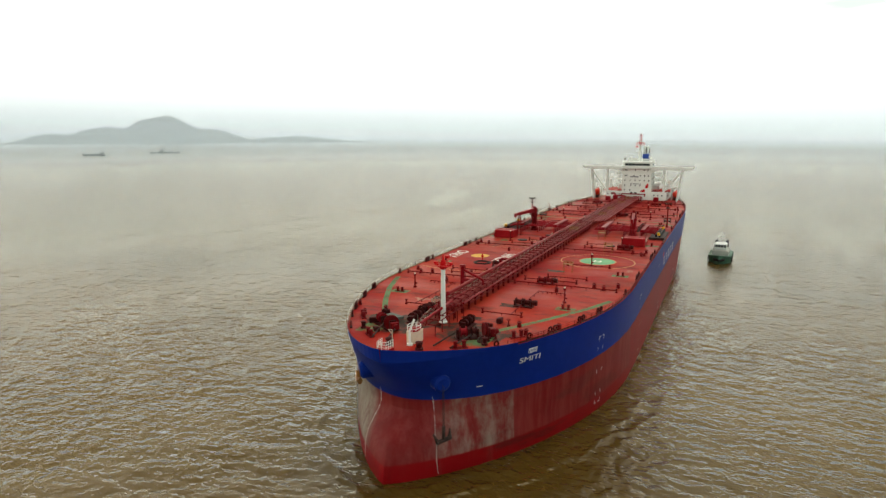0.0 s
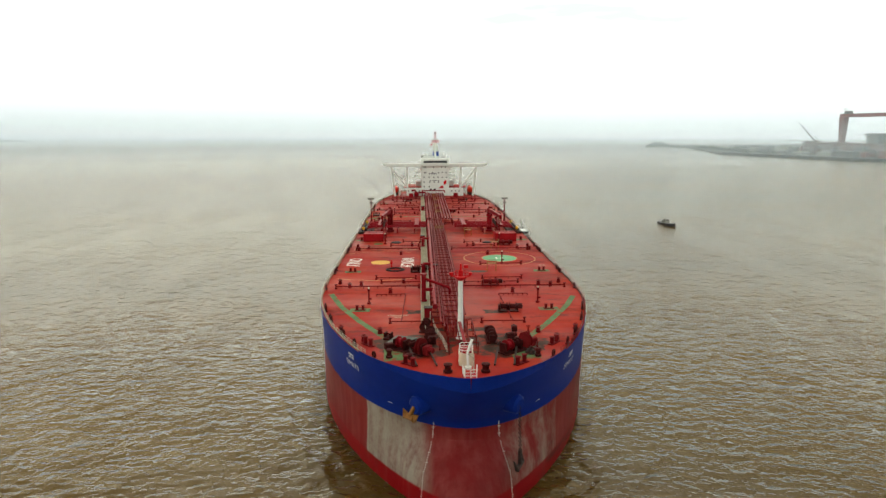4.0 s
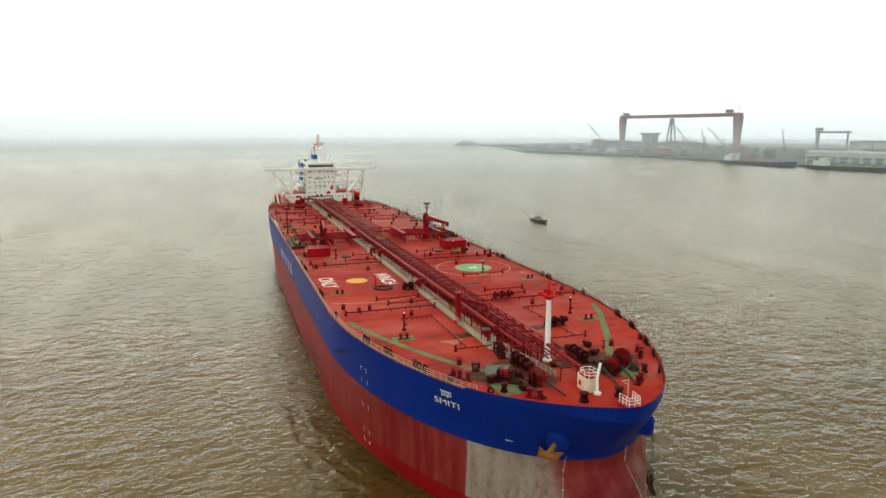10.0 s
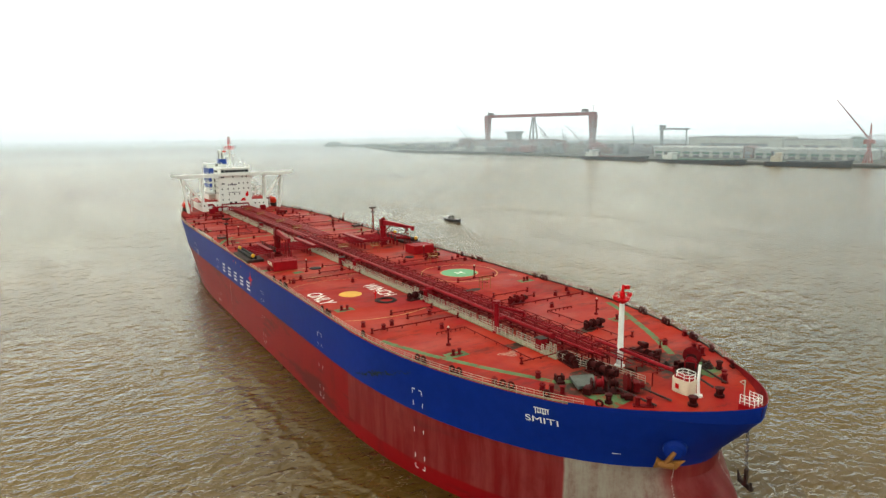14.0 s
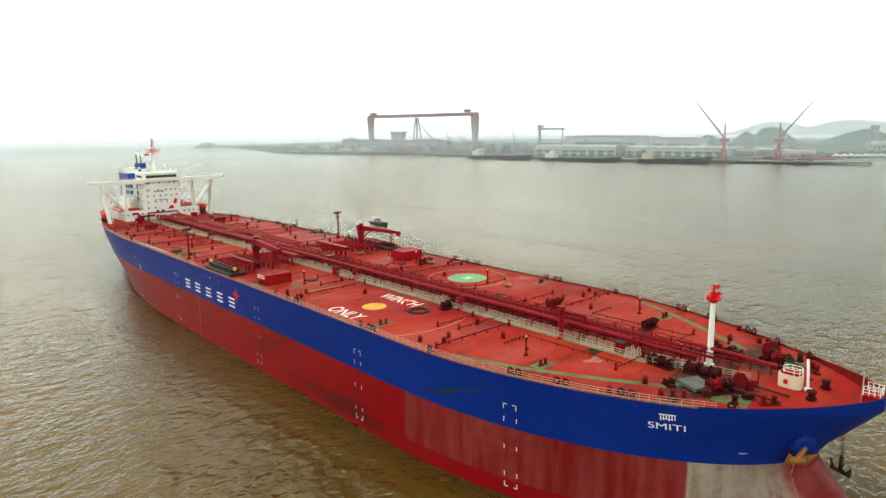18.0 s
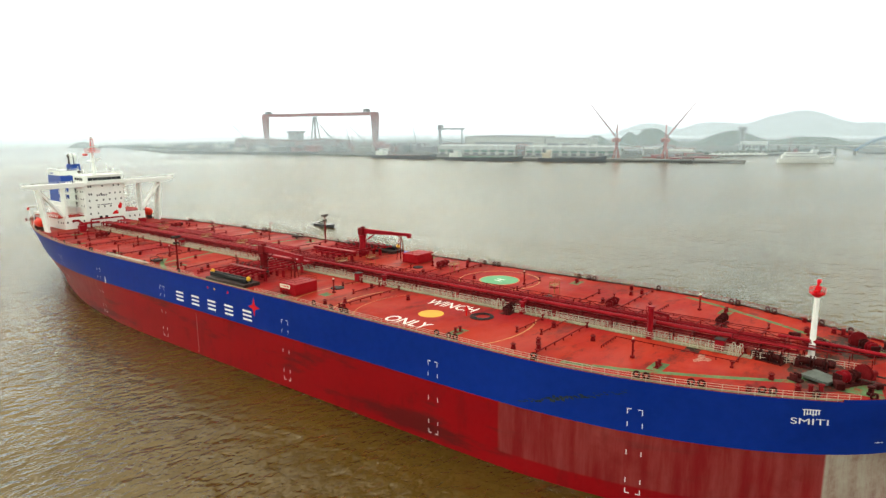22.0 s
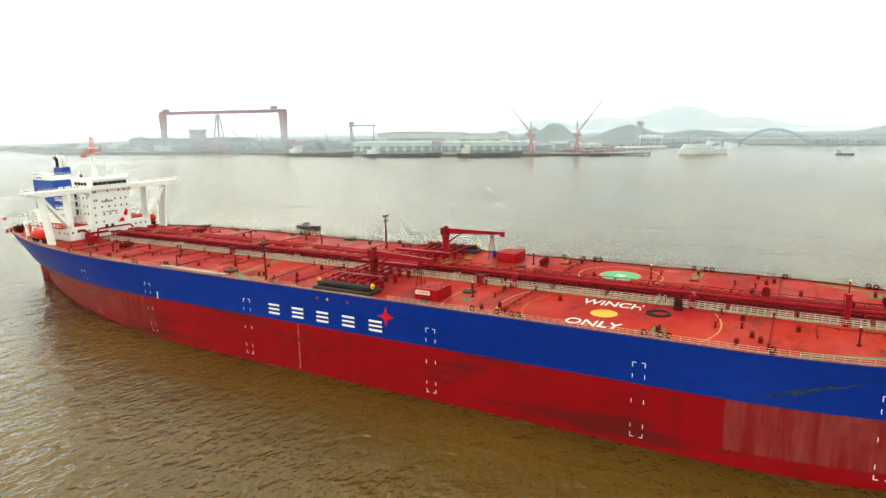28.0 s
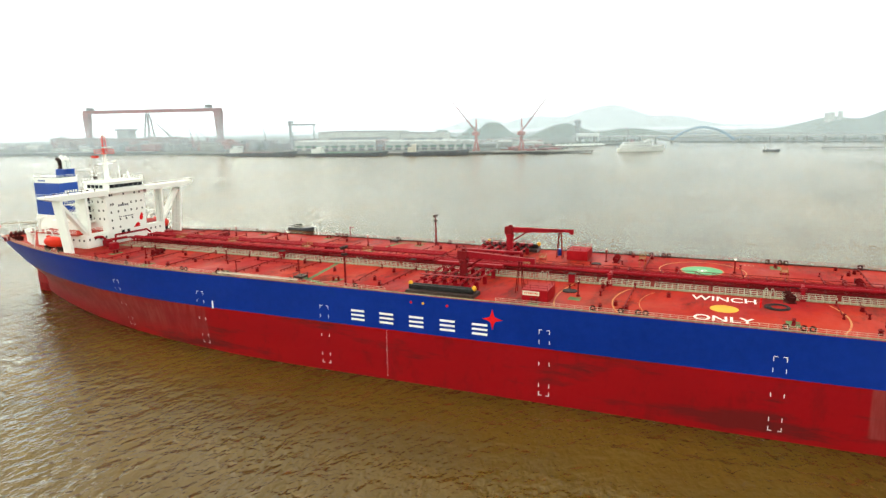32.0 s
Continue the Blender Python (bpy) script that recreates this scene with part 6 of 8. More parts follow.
for side in (1, -1):
    # a beam that is deepest over its leg and thins out towards the tip
    keys = ((7.5, 35.9), (9.5, 36.7), (23.0, 36.5), (25.2, 36.7), (28.4, 37.7))
    s = Shape()
    for (xa, za), (xb, zb) in zip(keys, keys[1:]):
        xa, xb = CX + side * xa, CX + side * xb
        q = [(xa, 274.6, za), (xb, 274.6, zb), (xb, 278.4, zb), (xa, 278.4, za), (xa, 274.6, 38.25), (xb, 274.6, 38.25), (xb, 278.4, 38.25), (xa, 278.4, 38.25)]
        f = [(3, 2, 1, 0), (4, 5, 6, 7), (0, 1, 5, 4), (2, 3, 7, 6), (1, 2, 6, 5), (3, 0, 4, 7)]
        s.add(q, f if side > 0 else [g[::-1] for g in f])
    wing = part("bridge_wing", s, WHITE, ship, "long white bridge wing carried on legs")
    part("wing_rail", rail_run([(CX + side * 9.0, 274.7), (CX + side * 28.3, 274.7), (CX + side * 28.3, 278.3)], 38.25, 0.9, 2, 1.8, 0.04), WHITE, wing)
    for x in (12, 16.5, 21, 25.5, 28.2):
        part("wing_light", Shape().lathe((CX + side * x, 274.8, 38.3), ((0.12, 0), (0.12, 0.5), (0.24, 0.55), (0.24, 0.85)), 8), DARK, wing)
    # legs: plates open on the inboard face, with cross ribs inside
    for xb, zb, xt, wide in ((21.6, DZ, 23.4, 3.6), (14.8, 25.0, 15.0, 3.0)):
        a, b = Vector((0.4 + side * xb, 276.4, zb)), Vector((0.4 + side * xt, 276.4, 36.7))
        w, d = Vector((0, wide / 2, 0)), Vector((-side * 0.75, 0, 0))
        leg = part("wing_leg", Shape().slab([a - w, a + w, b + w, b - w][::side], 0.08), WHITE, ship, "broad white leg under the bridge wing")
        for e in (-1, 1):
            part("flange", Shape().slab([a + w * e, a + w * e + d, b + w * e + d, b + w * e], 0.09 * e), WHITE, leg)
        n = 5 if xb > 20 else 4
        for k in range(1, n + 1):
            p = a.lerp(b, k / (n + 1))
            part("rib", Shape().slab([p - w * 0.96, p + w * 0.96, p + w * 0.96 + d * 0.9, p - w * 0.96 + d * 0.9], 0.08), WHITE, leg)
        rung = Shape()
        for k in range(int((b.z - a.z) / 0.45)):
            p = a.lerp(b, k * 0.45 / (b.z - a.z)) + d * 0.5
            rung.tube(p - Vector((0, 0.25, 0)), p + Vector((0, 0.25, 0)), 0.035, 4)
        part("ladder", rung, GREY_BAR, leg)
    a, b = Vector((0.4 + side * 22.6, 276.4, 35.6)), Vector((0.4 + side * 15.2, 276.4, 26.0))
    n, w = (b - a).cross(Vector((0, 1, 0))).normalized() * 0.42, Vector((0, 1.1, 0))
    part("wing_brace", Shape().add([a - n - w, a + n - w, b + n - w, b - n - w, a - n + w, a + n + w, b + n + w, b - n + w], [(0, 1, 2, 3), (7, 6, 5, 4), (0, 4, 5, 1), (1, 5, 6, 2), (2, 6, 7, 3), (3, 7, 4, 0)]), WHITE, ship)
    # curved bracket between wing and house
    pts = [(CX + side * 7.4, 36.4)] + [(CX + side * (7.4 + 4.0 * (1 - math.sin(t))), 36.6 - 3.0 * (1 - math.cos(t))) for t in np.linspace(0, math.pi / 2, 7)]
    part("wing_bracket", Shape().add([(x, 276.6, z) for x, z in pts] + [(x, 276.85, z) for x, z in pts], [tuple(range(8)), tuple(range(15, 7, -1))] + [(k, (k + 1) % 8, 8 + (k + 1) % 8, 8 + k) for k in range(8)]), WHITE, ship)
    part("deck_line", rail_run([(CX + side * 11.4, 281.3), (CX + side * 15.0, 277.4), (CX + side * 21.0, 276.8)], 28.2, 1.0, 2, 1.5, 0.05), WHITE, ship)
    boat = part("lifeboat", Shape().lathe((side * 20.6, 279.6, 23.7), ((0.1, 0.0), (0.9, 0.15), (1.4, 0.7), (1.65, 1.8), (1.7, 3.4), (1.6, 5.0), (1.2, 6.4), (0.6, 7.1), (0.1, 7.3)), 18, "y"), ORANGE, ship, "covered orange lifeboat under its davits", smooth=True)
    part("conning_hatch", Shape().box(*sorted((side * 20.1, side * 21.1)), 284.6, 285.8, 24.9, 25.6, bevel=0.2), ORANGE, boat)
    part("boat_keel", Shape().box(side * 20.6 - 0.12, side * 20.6 + 0.12, 280.2, 286.4, 21.75, 22.2), DARK, boat)
    for y in (280.6, 286.2):
        part("boat_davit", Shape().path([(side * 18.6, y, DZ), (side * 18.4, y, 25.6), (side * 19.0, y, 26.8), (side * 20.8, y, 27.0)], 0.22, 6), WHITE, ship, "white boat davit")
        part("boat_chock", Shape().box(side * 20.6 - 1.0, side * 20.6 + 1.0, y - 0.15, y + 0.15, DZ, 22.5), DARK, ship)
    # provision crane and raft frames aft of the boats
    part("stores_crane", Shape().lathe((side * 15.6, 296.0, 25.25), ((0.5, 0), (0.4, 0.4), (0.36, 4.6)), 10).path([(side * 15.6, 296.0, 29.6), (side * 17.6, 289.0, 31.0)], 0.22, 6).path([(side * 15.6, 296.0, 27.2), (side * 16.8, 292.0, 30.3)], 0.14, 6), WHITE, ship, "white stores crane")
    part("raft_frame", Shape().path([(side * 18.2, 290.0, DZ), (side * 17.4, 290.6, 27.6), (side * 18.2, 294.4, 26.6), (side * 19.0, 294.8, DZ)], 0.14, 6).path([(side * 17.4, 290.6, 27.6), (side * 15.4, 291.0, 25.3)], 0.12, 6), WHITE, ship, "white pipe frame over the rafts")
# the broad blue funnel with its white head, the narrow stack at its port after corner
part("funnel_casing", Shape().box(-6.7, 5.2, 296.6, 309.6, DZ, 29.2, bevel=0.1), WHITE, ship)
bands = Shape()
for z0, z1, m in ((29.2, 39.9, 0), (39.9, 41.7, 1)):
    bands.box(-6.4, 0.4, 297.0, 309.2, z0, z1, mat=m)
funnel = part("funnel", bands, [FUNNEL, WHITE], ship, "broad blue funnel with a white head")
part("funnel_rim", Shape().box(-6.2, 0.2, 297.2, 309.0, 41.7, 41.85), SHADE, funnel)
part("stack", Shape().box(0.2, 3.7, 302.0, 306.8, 29.2, 41.4, mat=1).box(0.2, 3.7, 302.0, 306.8, 41.4, 44.0), [FUNNEL, WHITE], funnel, "narrow blue-topped stack beside the funnel")
for x, y, h, m in ((1.0, 303.2, 4.2, WHITE), (2.8, 303.6, 3.9, WHITE), (1.2, 305.6, 3.4, DARK), (2.9, 305.8, 2.6, DARK)):
    part("exhaust_pipe", Shape().tube((x, y, 44.0), (x, y, 44.0 + h * 0.65), 0.62, 12).tube((x, y, 44.0 + h * 0.65), (x, y + 0.5, 44.0 + h * 0.88), 0.62, 12).tube((x, y + 0.5, 44.0 + h * 0.88), (x, y + 1.3, 44.0 + h), 0.62, 12), m, funnel, smooth=True)
part("stack_rail", rail_run([(-6.3, 309.1), (-6.3, 297.1), (0.3, 297.1)], 41.7, 0.8, 2, 1.5, 0.04), WHITE, funnel)
for k in range(5):
    part("funnel_bar", Shape().box(-4.6 + 0.95 * k, -4.0 + 0.95 * k, 296.93, 296.99, 36.6, 37.4), WHITE, funnel)
for k in range(5):
    part("funnel_bar", Shape().box(-6.46, -6.41, 303.6 + 0.7 * k, 304.1 + 0.7 * k, 40.4, 40.9), FUNNEL, funnel)
part("casing_rail", rail_run([(-6.6, 296.7), (5.1, 296.7)], 29.2, 1.0, 3, 1.3, 0.05), WHITE, ship)
# radar mast
MX, MY = 1.2, 283.6
rm = part("radar_mast", Shape().lathe((MX, MY, 40.7), ((0.8, 0), (0.6, 3.5), (0.5, 8.6)), 12).box(MX - 2.2, MX + 2.2, MY - 0.7, MY + 0.7, 45.9, 46.1), WHITE, ship, "white radar mast with orange platforms", smooth=True)
part("mast_platform", Shape().box(MX - 2.0, MX + 2.0, MY - 2.2, MY + 2.2, 49.3, 49.45), ORANGE, rm, "orange platform")
for x in (-1.95, 1.95):
    for y in (-2.1, 2.1):
        part("platform_post", Shape().tube((MX + x, MY + y, 49.4), (MX + x, MY + y, 50.6), 0.07, 5), ORANGE, rm)
for z in (50.0, 50.6):
    part("platform_rail", Shape().path([(MX - 1.95, MY - 2.1, z), (MX + 1.95, MY - 2.1, z), (MX + 1.95, MY + 2.1, z), (MX - 1.95, MY + 2.1, z), (MX - 1.95, MY - 2.1, z)], 0.06, 5), ORANGE, rm)
for x, y in ((-0.7, -0.6), (0.7, -0.6), (0, 0.7)):
    part("lattice_leg", Shape().tube((MX + x, MY + y, 49.4), (MX + x * 0.5, MY + y * 0.5, 55.2), 0.12, 6), ORANGE, rm)
for z in (50.8, 52.0, 53.2, 54.3):
    part("lattice_plate", Shape().box(MX - 0.7, MX + 0.7, MY - 0.6, MY + 0.6, z, z + 0.1), ORANGE, rm)
part("signal_box", Shape().box(MX - 2.6, MX - 1.4, MY + 1.0, MY + 3.0, 48.0, 48.7), ORANGE, rm)
for x in (-2.6, 2.6):
    part("signal_yard", Shape().tube((MX, MY, 50.2), (MX + x * 1.2, MY, 50.4), 0.06, 5).tube((MX + x * 1.2, MY, 49.6), (MX + x * 1.2, MY, 51.6), 0.06, 5), GREY_BAR, rm)
part("radar_scanner", Shape().box(MX - 1.9, MX + 1.9, MY - 1.5, MY - 1.2, 51.2, 51.5), WHITE, rm)
part("radar_scanner", Shape().box(MX - 1.7, MX + 1.7, MY - 2.8, MY - 2.4, 46.6, 47.0), WHITE, rm)
part("radome", Shape().lathe((MX, MY, 54.3), ((0.2, 0), (0.5, 0.3), (0.45, 0.8), (0.1, 1.1)), 12), WHITE, rm, smooth=True)
for x, y, h in ((-5.5, 282, 3.5), (7.4, 281, 2.8), (6.0, 283.4, 4.2), (-3.0, 283.4, 2.2)):
    part("aerial", Shape().tube((x, y, 40.7), (x, y, 40.7 + h), 0.06, 5).lathe((x, y, 40.7 + h * 0.5), ((0.1, 0), (0.35, 0.2), (0.35, 0.6), (0.1, 0.8)), 8), WHITE, bridge)
part("searchlight", Shape().lathe((-6.0, 280, 41.4), ((0.1, 0), (0.6, 0.3), (0.6, 0.9), (0.1, 1.2)), 10), DARK, bridge)
# pipes before the house, vents, stern gear
part("house_pipe", Shape().path([(-14.0, 278.6, DZ + 0.2), (-14.0, 278.0, DZ + 3.0), (-10.0, 275.5, DZ + 3.2), (-9.2, 274.0, DZ + 2.0), (-4.2, 271.0, DZ + 2.4)], 0.42, 10), PIPE, ship, "thick red pipe bending round the house", smooth=True)
part("house_pipe", Shape().path([(-6.0, 274.5, DZ + 0.2), (-6.0, 274.0, DZ + 3.2), (6.0, 273.6, DZ + 3.2), (6.0, 272.0, DZ + 2.4)], 0.3, 10), PIPE, ship, smooth=True)
for x, y in ((-9.2, 274.0), (-12.0, 268.0), (12.0, 270.0)):
    part("pump_box", Shape().box(x - 1.2, x + 1.2, y - 1.0, y + 1.0, DZ, DZ + 2.2, bevel=0.15), PIPE, ship)
for x, y, t in ((-7, 322, 0), (6, 323, 20), (-2, 324.5, 0), (-11, 314, 90), (11, 314, 90)):
    winch(x, y, t, 0.75, True)
for x, y in ((-4, 327.2), (4, 327.2), (-13, 317), (13, 317)):
    part("bollard", shared("bollard", bollards, OXIDE, True), None, ship, "pair of red mooring bollards", at=pose(x, y, DZ))
for x, y, h in ((-14.5, 302, 4.5), (-12.5, 306, 4.8), (13, 302, 4.5), (14.5, 306, 4.8), (-11, 309, 4.0)):
    part("vent_cowl", Shape().lathe((x, y, 24.9 if abs(x) < 13 and y < 300 else DZ), ((0.5, 0), (0.5, h * 0.7), (0.85, h * 0.75), (0.85, h * 0.95), (0.3, h)), 10), WHITE, ship, smooth=True)
part("stern_boom", Shape().tube((-6.0, 306, 27.0), (-9.5, 326, 25.4), 0.16, 6), RAIL, ship)
part("stern_flag", Shape().slab([(-9.3, 325.4, 25.3), (-9.6, 326.9, 25.2), (-9.6, 326.9, 24.3), (-9.3, 325.4, 24.3)], 0.03), SIGNAL, ship, "small red flag")
part("ensign_staff", Shape().tube((0, 328.9, DZ), (0, 330.0, DZ + 5), 0.08, 6), WHITE, ship)
# darker red than the boot top: shade under the counter put into the colour
part("rudder", Shape().prism([(-0.35, 316.5), (0.35, 316.5), (0.45, 319), (0.1, 323), (-0.1, 323), (-0.45, 319)], -8, 3.4), OXIDE, ship, "red rudder showing above the water, darkened for the shade under the stern")
part("rudder_horn", Shape().prism([(-1.2, 316), (1.2, 316), (0.9, 322), (-0.9, 322)], 3.0, 8.0), BOTTOM, ship)

# ---- the far shore ----
EARTH = paint("shore_earth", (0.085, 0.088, 0.08), 0.9, vary=0.6, scale=0.02, fine=0.15, rust=(0.03, 0.045, 0.03), rust_at=0.5)
WOODS = paint("wooded_slope", (0.035, 0.055, 0.03), 0.9, vary=0.5, scale=0.02, fine=0.25, rust=(0.06, 0.075, 0.035), rust_at=0.55, bump=0.6)
QUAY = paint("quay_concrete", (0.20, 0.19, 0.17), 0.8, vary=0.3, scale=0.05, fine=0.6, rust=(0.07, 0.06, 0.05), rust_at=0.55)
SHED = paint("shed_cladding", (0.42, 0.42, 0.38), 0.6, vary=0.2, scale=0.03, fine=0.4, rust=(0.25, 0.24, 0.22), rust_at=0.6)
ROOF = paint("shed_roof", (0.13, 0.11, 0.13), 0.6, vary=0.25, scale=0.03, fine=0.4)
ROOF_RED = paint("rusty_roof", (0.20, 0.09, 0.075), 0.7, vary=0.3, scale=0.04, fine=0.4)
STEEL_RED = paint("crane_red", (0.23, 0.055, 0.055), 0.5, vary=0.2, scale=0.05, fine=0.5)
BRIGHT_RED = paint("jib_red", (0.36, 0.07, 0.055), 0.5, vary=0.2, scale=0.08, fine=0.6)
GREY = paint("grey_steel", (0.16, 0.16, 0.17), 0.5, vary=0.3, scale=0.1, fine=1.0)
HULL_DARK = paint("dark_ship_hull", (0.035, 0.04, 0.05), 0.5, vary=0.4, scale=0.1, fine=1.0, rust=(0.12, 0.05, 0.035), rust_at=0.55)
HULL_RUST = paint("primer_hull", (0.17, 0.075, 0.07), 0.7, vary=0.35, scale=0.04, fine=0.4, rust=(0.08, 0.05, 0.05), rust_at=0.55)
HULL_GREEN = paint("green_ship_deck", (0.05, 0.14, 0.09), 0.6, vary=0.3, scale=0.1, fine=1.0)
GLASS_BLUE = paint("bridge_blue", (0.06, 0.20, 0.36), 0.5, vary=0.15, scale=0.05, fine=0.5)

COAST = [(835, 2250), (862, 2020), (705, 1440), (770, 1164), (815, 1045), (815, 840), (828, 680), (848, 516), (893, 370), (1010, 345), (1120, 320), (1260, 200), (1400, 150), (1900, 260), (2500, 700), (2500, 2300), (1500, 2420), (900, 2330)]
thing("ground", "low grey-green shore with shipyard flats", "shore", kind="structure", shape=Shape().prism(COAST, -3, 3.2), material=EARTH)
thing("quay", "concrete quay on dark piles", "quay", kind="structure", shape=Shape().prism([(893, 372), (944, 200), (962, 205), (1000, 345)], 2.2, 4.2).prism([(826, 686), (846, 518), (893, 366), (905, 372), (850, 690)], 2.0, 4.4), material=QUAY)
pile = Shape().tube((0, 0, -3), (0, 0, 2.3), 0.9, 8).mesh("pile", GREY)
for k in range(30):
    p = Vector((845, 520)).lerp(Vector((893, 372)), k / 12) if k < 12 else Vector((893, 372)).lerp(Vector((944, 202)), (k - 12) / 17)
    part("pile", pile, None, bpy.data.objects["quay"], at=pose(p.x + 1.2, p.y + 0.8, 0))
far_bank = Shape().prism([(1385, 90), (1392, -700), (2600, -1500), (2600, 250), (1700, 180)], -3, 3.0)
thing("ground_far_bank", "low green river bank beyond the bridge", "shore", kind="structure", shape=far_bank, material=EARTH)


def hill(name, label, centre, length, width, height, turn, seed, peaks=((0, 1.0),), rough=0.12):
    s, nx, ny = Shape(), 56, 20
    pts = []
    for j in range(ny + 1):
        for k in range(nx + 1):
            u, v = 2 * k / nx - 1, 2 * j / ny - 1
            prof = max(h * math.exp(-(((u - c) / w) ** 2)) for c, h, w in peaks)
            prof *= max(0, 1 - abs(u) ** 4) * max(0, 1 - v * v)
            n = noise.fractal(Vector((u * 5 + seed, v * 3, seed)), 1.0, 2.0, 5)
            pts.append((u * length / 2, v * width / 2, height * prof * (1 + rough * n) + 1.0 * n * (prof > 0.02)))
    faces = [(j * (nx + 1) + k, j * (nx + 1) + k + 1, (j + 1) * (nx + 1) + k + 1, (j + 1) * (nx + 1) + k) for j in range(ny) for k in range(nx)]
    s.add(pts, faces)
    return thing(name, label, "hill", kind="structure", at=pose(centre[0], centre[1], 0, 0, 0, turn), shape=s, material=WOODS, smooth=True)


hill("hill", "wooded island hill across the water", (-3040, 2768), 1560, 420, 152, 50, 3, ((0.0, 1.0, 0.32), (-0.38, 0.6, 0.3), (0.32, 0.55, 0.26), (-0.8, 0.5, 0.3)))
hill("hill", "long low wooded ridge beyond the island", (-2480, 3270), 1000, 260, 34, 47, 9, ((0.0, 1.0, 0.6),))
hill("hill", "steep wooded hill behind the shipyard", (1725, 655), 250, 150, 50, -70, 5, ((0.1, 1.0, 0.45), (-0.4, 0.75, 0.3)))
hill("hill", "low wooded hill beside the river", (1800, 330), 520, 160, 42, -76, 7, ((-0.45, 1.0, 0.36), (0.3, 0.62, 0.45)))
hill("hill", "small wooded knoll behind the sheds", (1640, 780), 140, 90, 30, -70, 8, ((0.1, 1.0, 0.5),))
hill("hill", "long wooded hill across the river", (2420, -660), 1200, 320, 98, -83, 11, ((-0.05, 1.0, 0.38), (-0.55, 0.5, 0.3), (0.6, 0.8, 0.4)))
hill("mountain", "pale distant mountain ridge", (3960, 760), 2100, 420, 122, -82, 13, ((0.1, 1.0, 0.3), (0.42, 0.55, 0.22), (-0.3, 0.62, 0.24), (-0.7, 0.7, 0.2)), 0.2)
hill("hill", "small rounded headland at the end of the spit", (850, 2240), 120, 90, 17, 60, 15, ((0.0, 1.0, 0.6),))
for k, (x, y) in enumerate(((2300, -300), (2310, -316), (2320, -340))):
    tower = thing("tower_block", "pale tower block on the far hill", "building", group="tower blocks on the hill", shape=Shape().box(-9, 9, -7, 7, 0, 60 + 3 * k, bevel=0.3), material=SHED, at=pose(x, y, 0))

# shipyard gantry crane
gantry = thing("gantry_crane", "huge dull red shipyard gantry crane", "crane")
A, B = Vector((1024, 1482, 0)), Vector((1054, 1086, 0))
run = (B - A).normalized()
across = Vector((-run.y, run.x, 0))


def beam(a, b, w, h, w2=None, h2=None):
    """A straight box beam between two points; w across, h in height (or along, for a post)."""
    a, b = Vector(a), Vector(b)
    d = (b - a).normalized()
    side = d.cross(Vector((0, 0, 1))) if abs(d.z) < 0.95 else across
    side = side.normalized()
    up = side.cross(d).normalized()
    s, w2, h2 = Shape(), w2 or w, h2 or h
    q = [a - side * w / 2 - up * h / 2, a + side * w / 2 - up * h / 2, a + side * w / 2 + up * h / 2, a - side * w / 2 + up * h / 2]
    r = [b - side * w2 / 2 - up * h2 / 2, b + side * w2 / 2 - up * h2 / 2, b + side * w2 / 2 + up * h2 / 2, b - side * w2 / 2 + up * h2 / 2]
    return s.add(q + r, [(0, 1, 2, 3), (7, 6, 5, 4), (0, 4, 5, 1), (1, 5, 6, 2), (2, 6, 7, 3), (3, 7, 4, 0)])


part("girder", beam(A + Vector((0, 0, 92)) - run * 8, B + Vector((0, 0, 91)) + run * 8, 10, 8.5), STEEL_RED, gantry, "long red box girder")
for p, top in ((A, 89), (B, 88)):
    part("leg", beam(p + Vector((0, 0, 3)), p + Vector((0, 0, top)), 8, 9, 12, 19), STEEL_RED, gantry, "thick tapering leg")
    part("trolley", Shape().box(-7, 7, -6, 6, 0, 7, bevel=0.5), GREY, gantry, at=pose(p.x, p.y, 96) @ pose(0, 0, 0) @ Matrix.Translation(run * (14 if p is A else -26)))
    part("top_mast", beam(p + Vector((0, 0, 96)), p + Vector((0, 0, 110)), 1, 1), GREY, gantry)
    part("top_jib", beam(p + Vector((0, 0, 110)) - run * 9, p + Vector((0, 0, 110)) + run * 9, 1, 1), GREY, gantry)
mid = A.lerp(B, 0.48)
for d, e in ((-22, 8), (-4, 8), (4, -8), (24, -8)):
    part("stay_leg", beam(mid + run * d + across * e * 0.3 + Vector((0, 0, 3)), mid + run * (d * 0.2) + Vector((0, 0, 86)), 2.6, 2.6), GREY, gantry)
small = thing("gantry_crane", "small grey gantry crane behind the sheds", "crane")
part("leg", beam((1122, 936, 3), (1122, 936, 56), 5, 5), GREY, small)
part("leg", beam((1144, 886, 3), (1144, 886, 54), 2.5, 2.5), GREY, small)
part("girder", beam((1120, 942, 53), (1146, 880, 53), 5, 4), GREY, small)
part("cab", Shape().box(-4, 4, -6, 6, 0, 6), GREY, small, at=pose(1122, 934, 56))


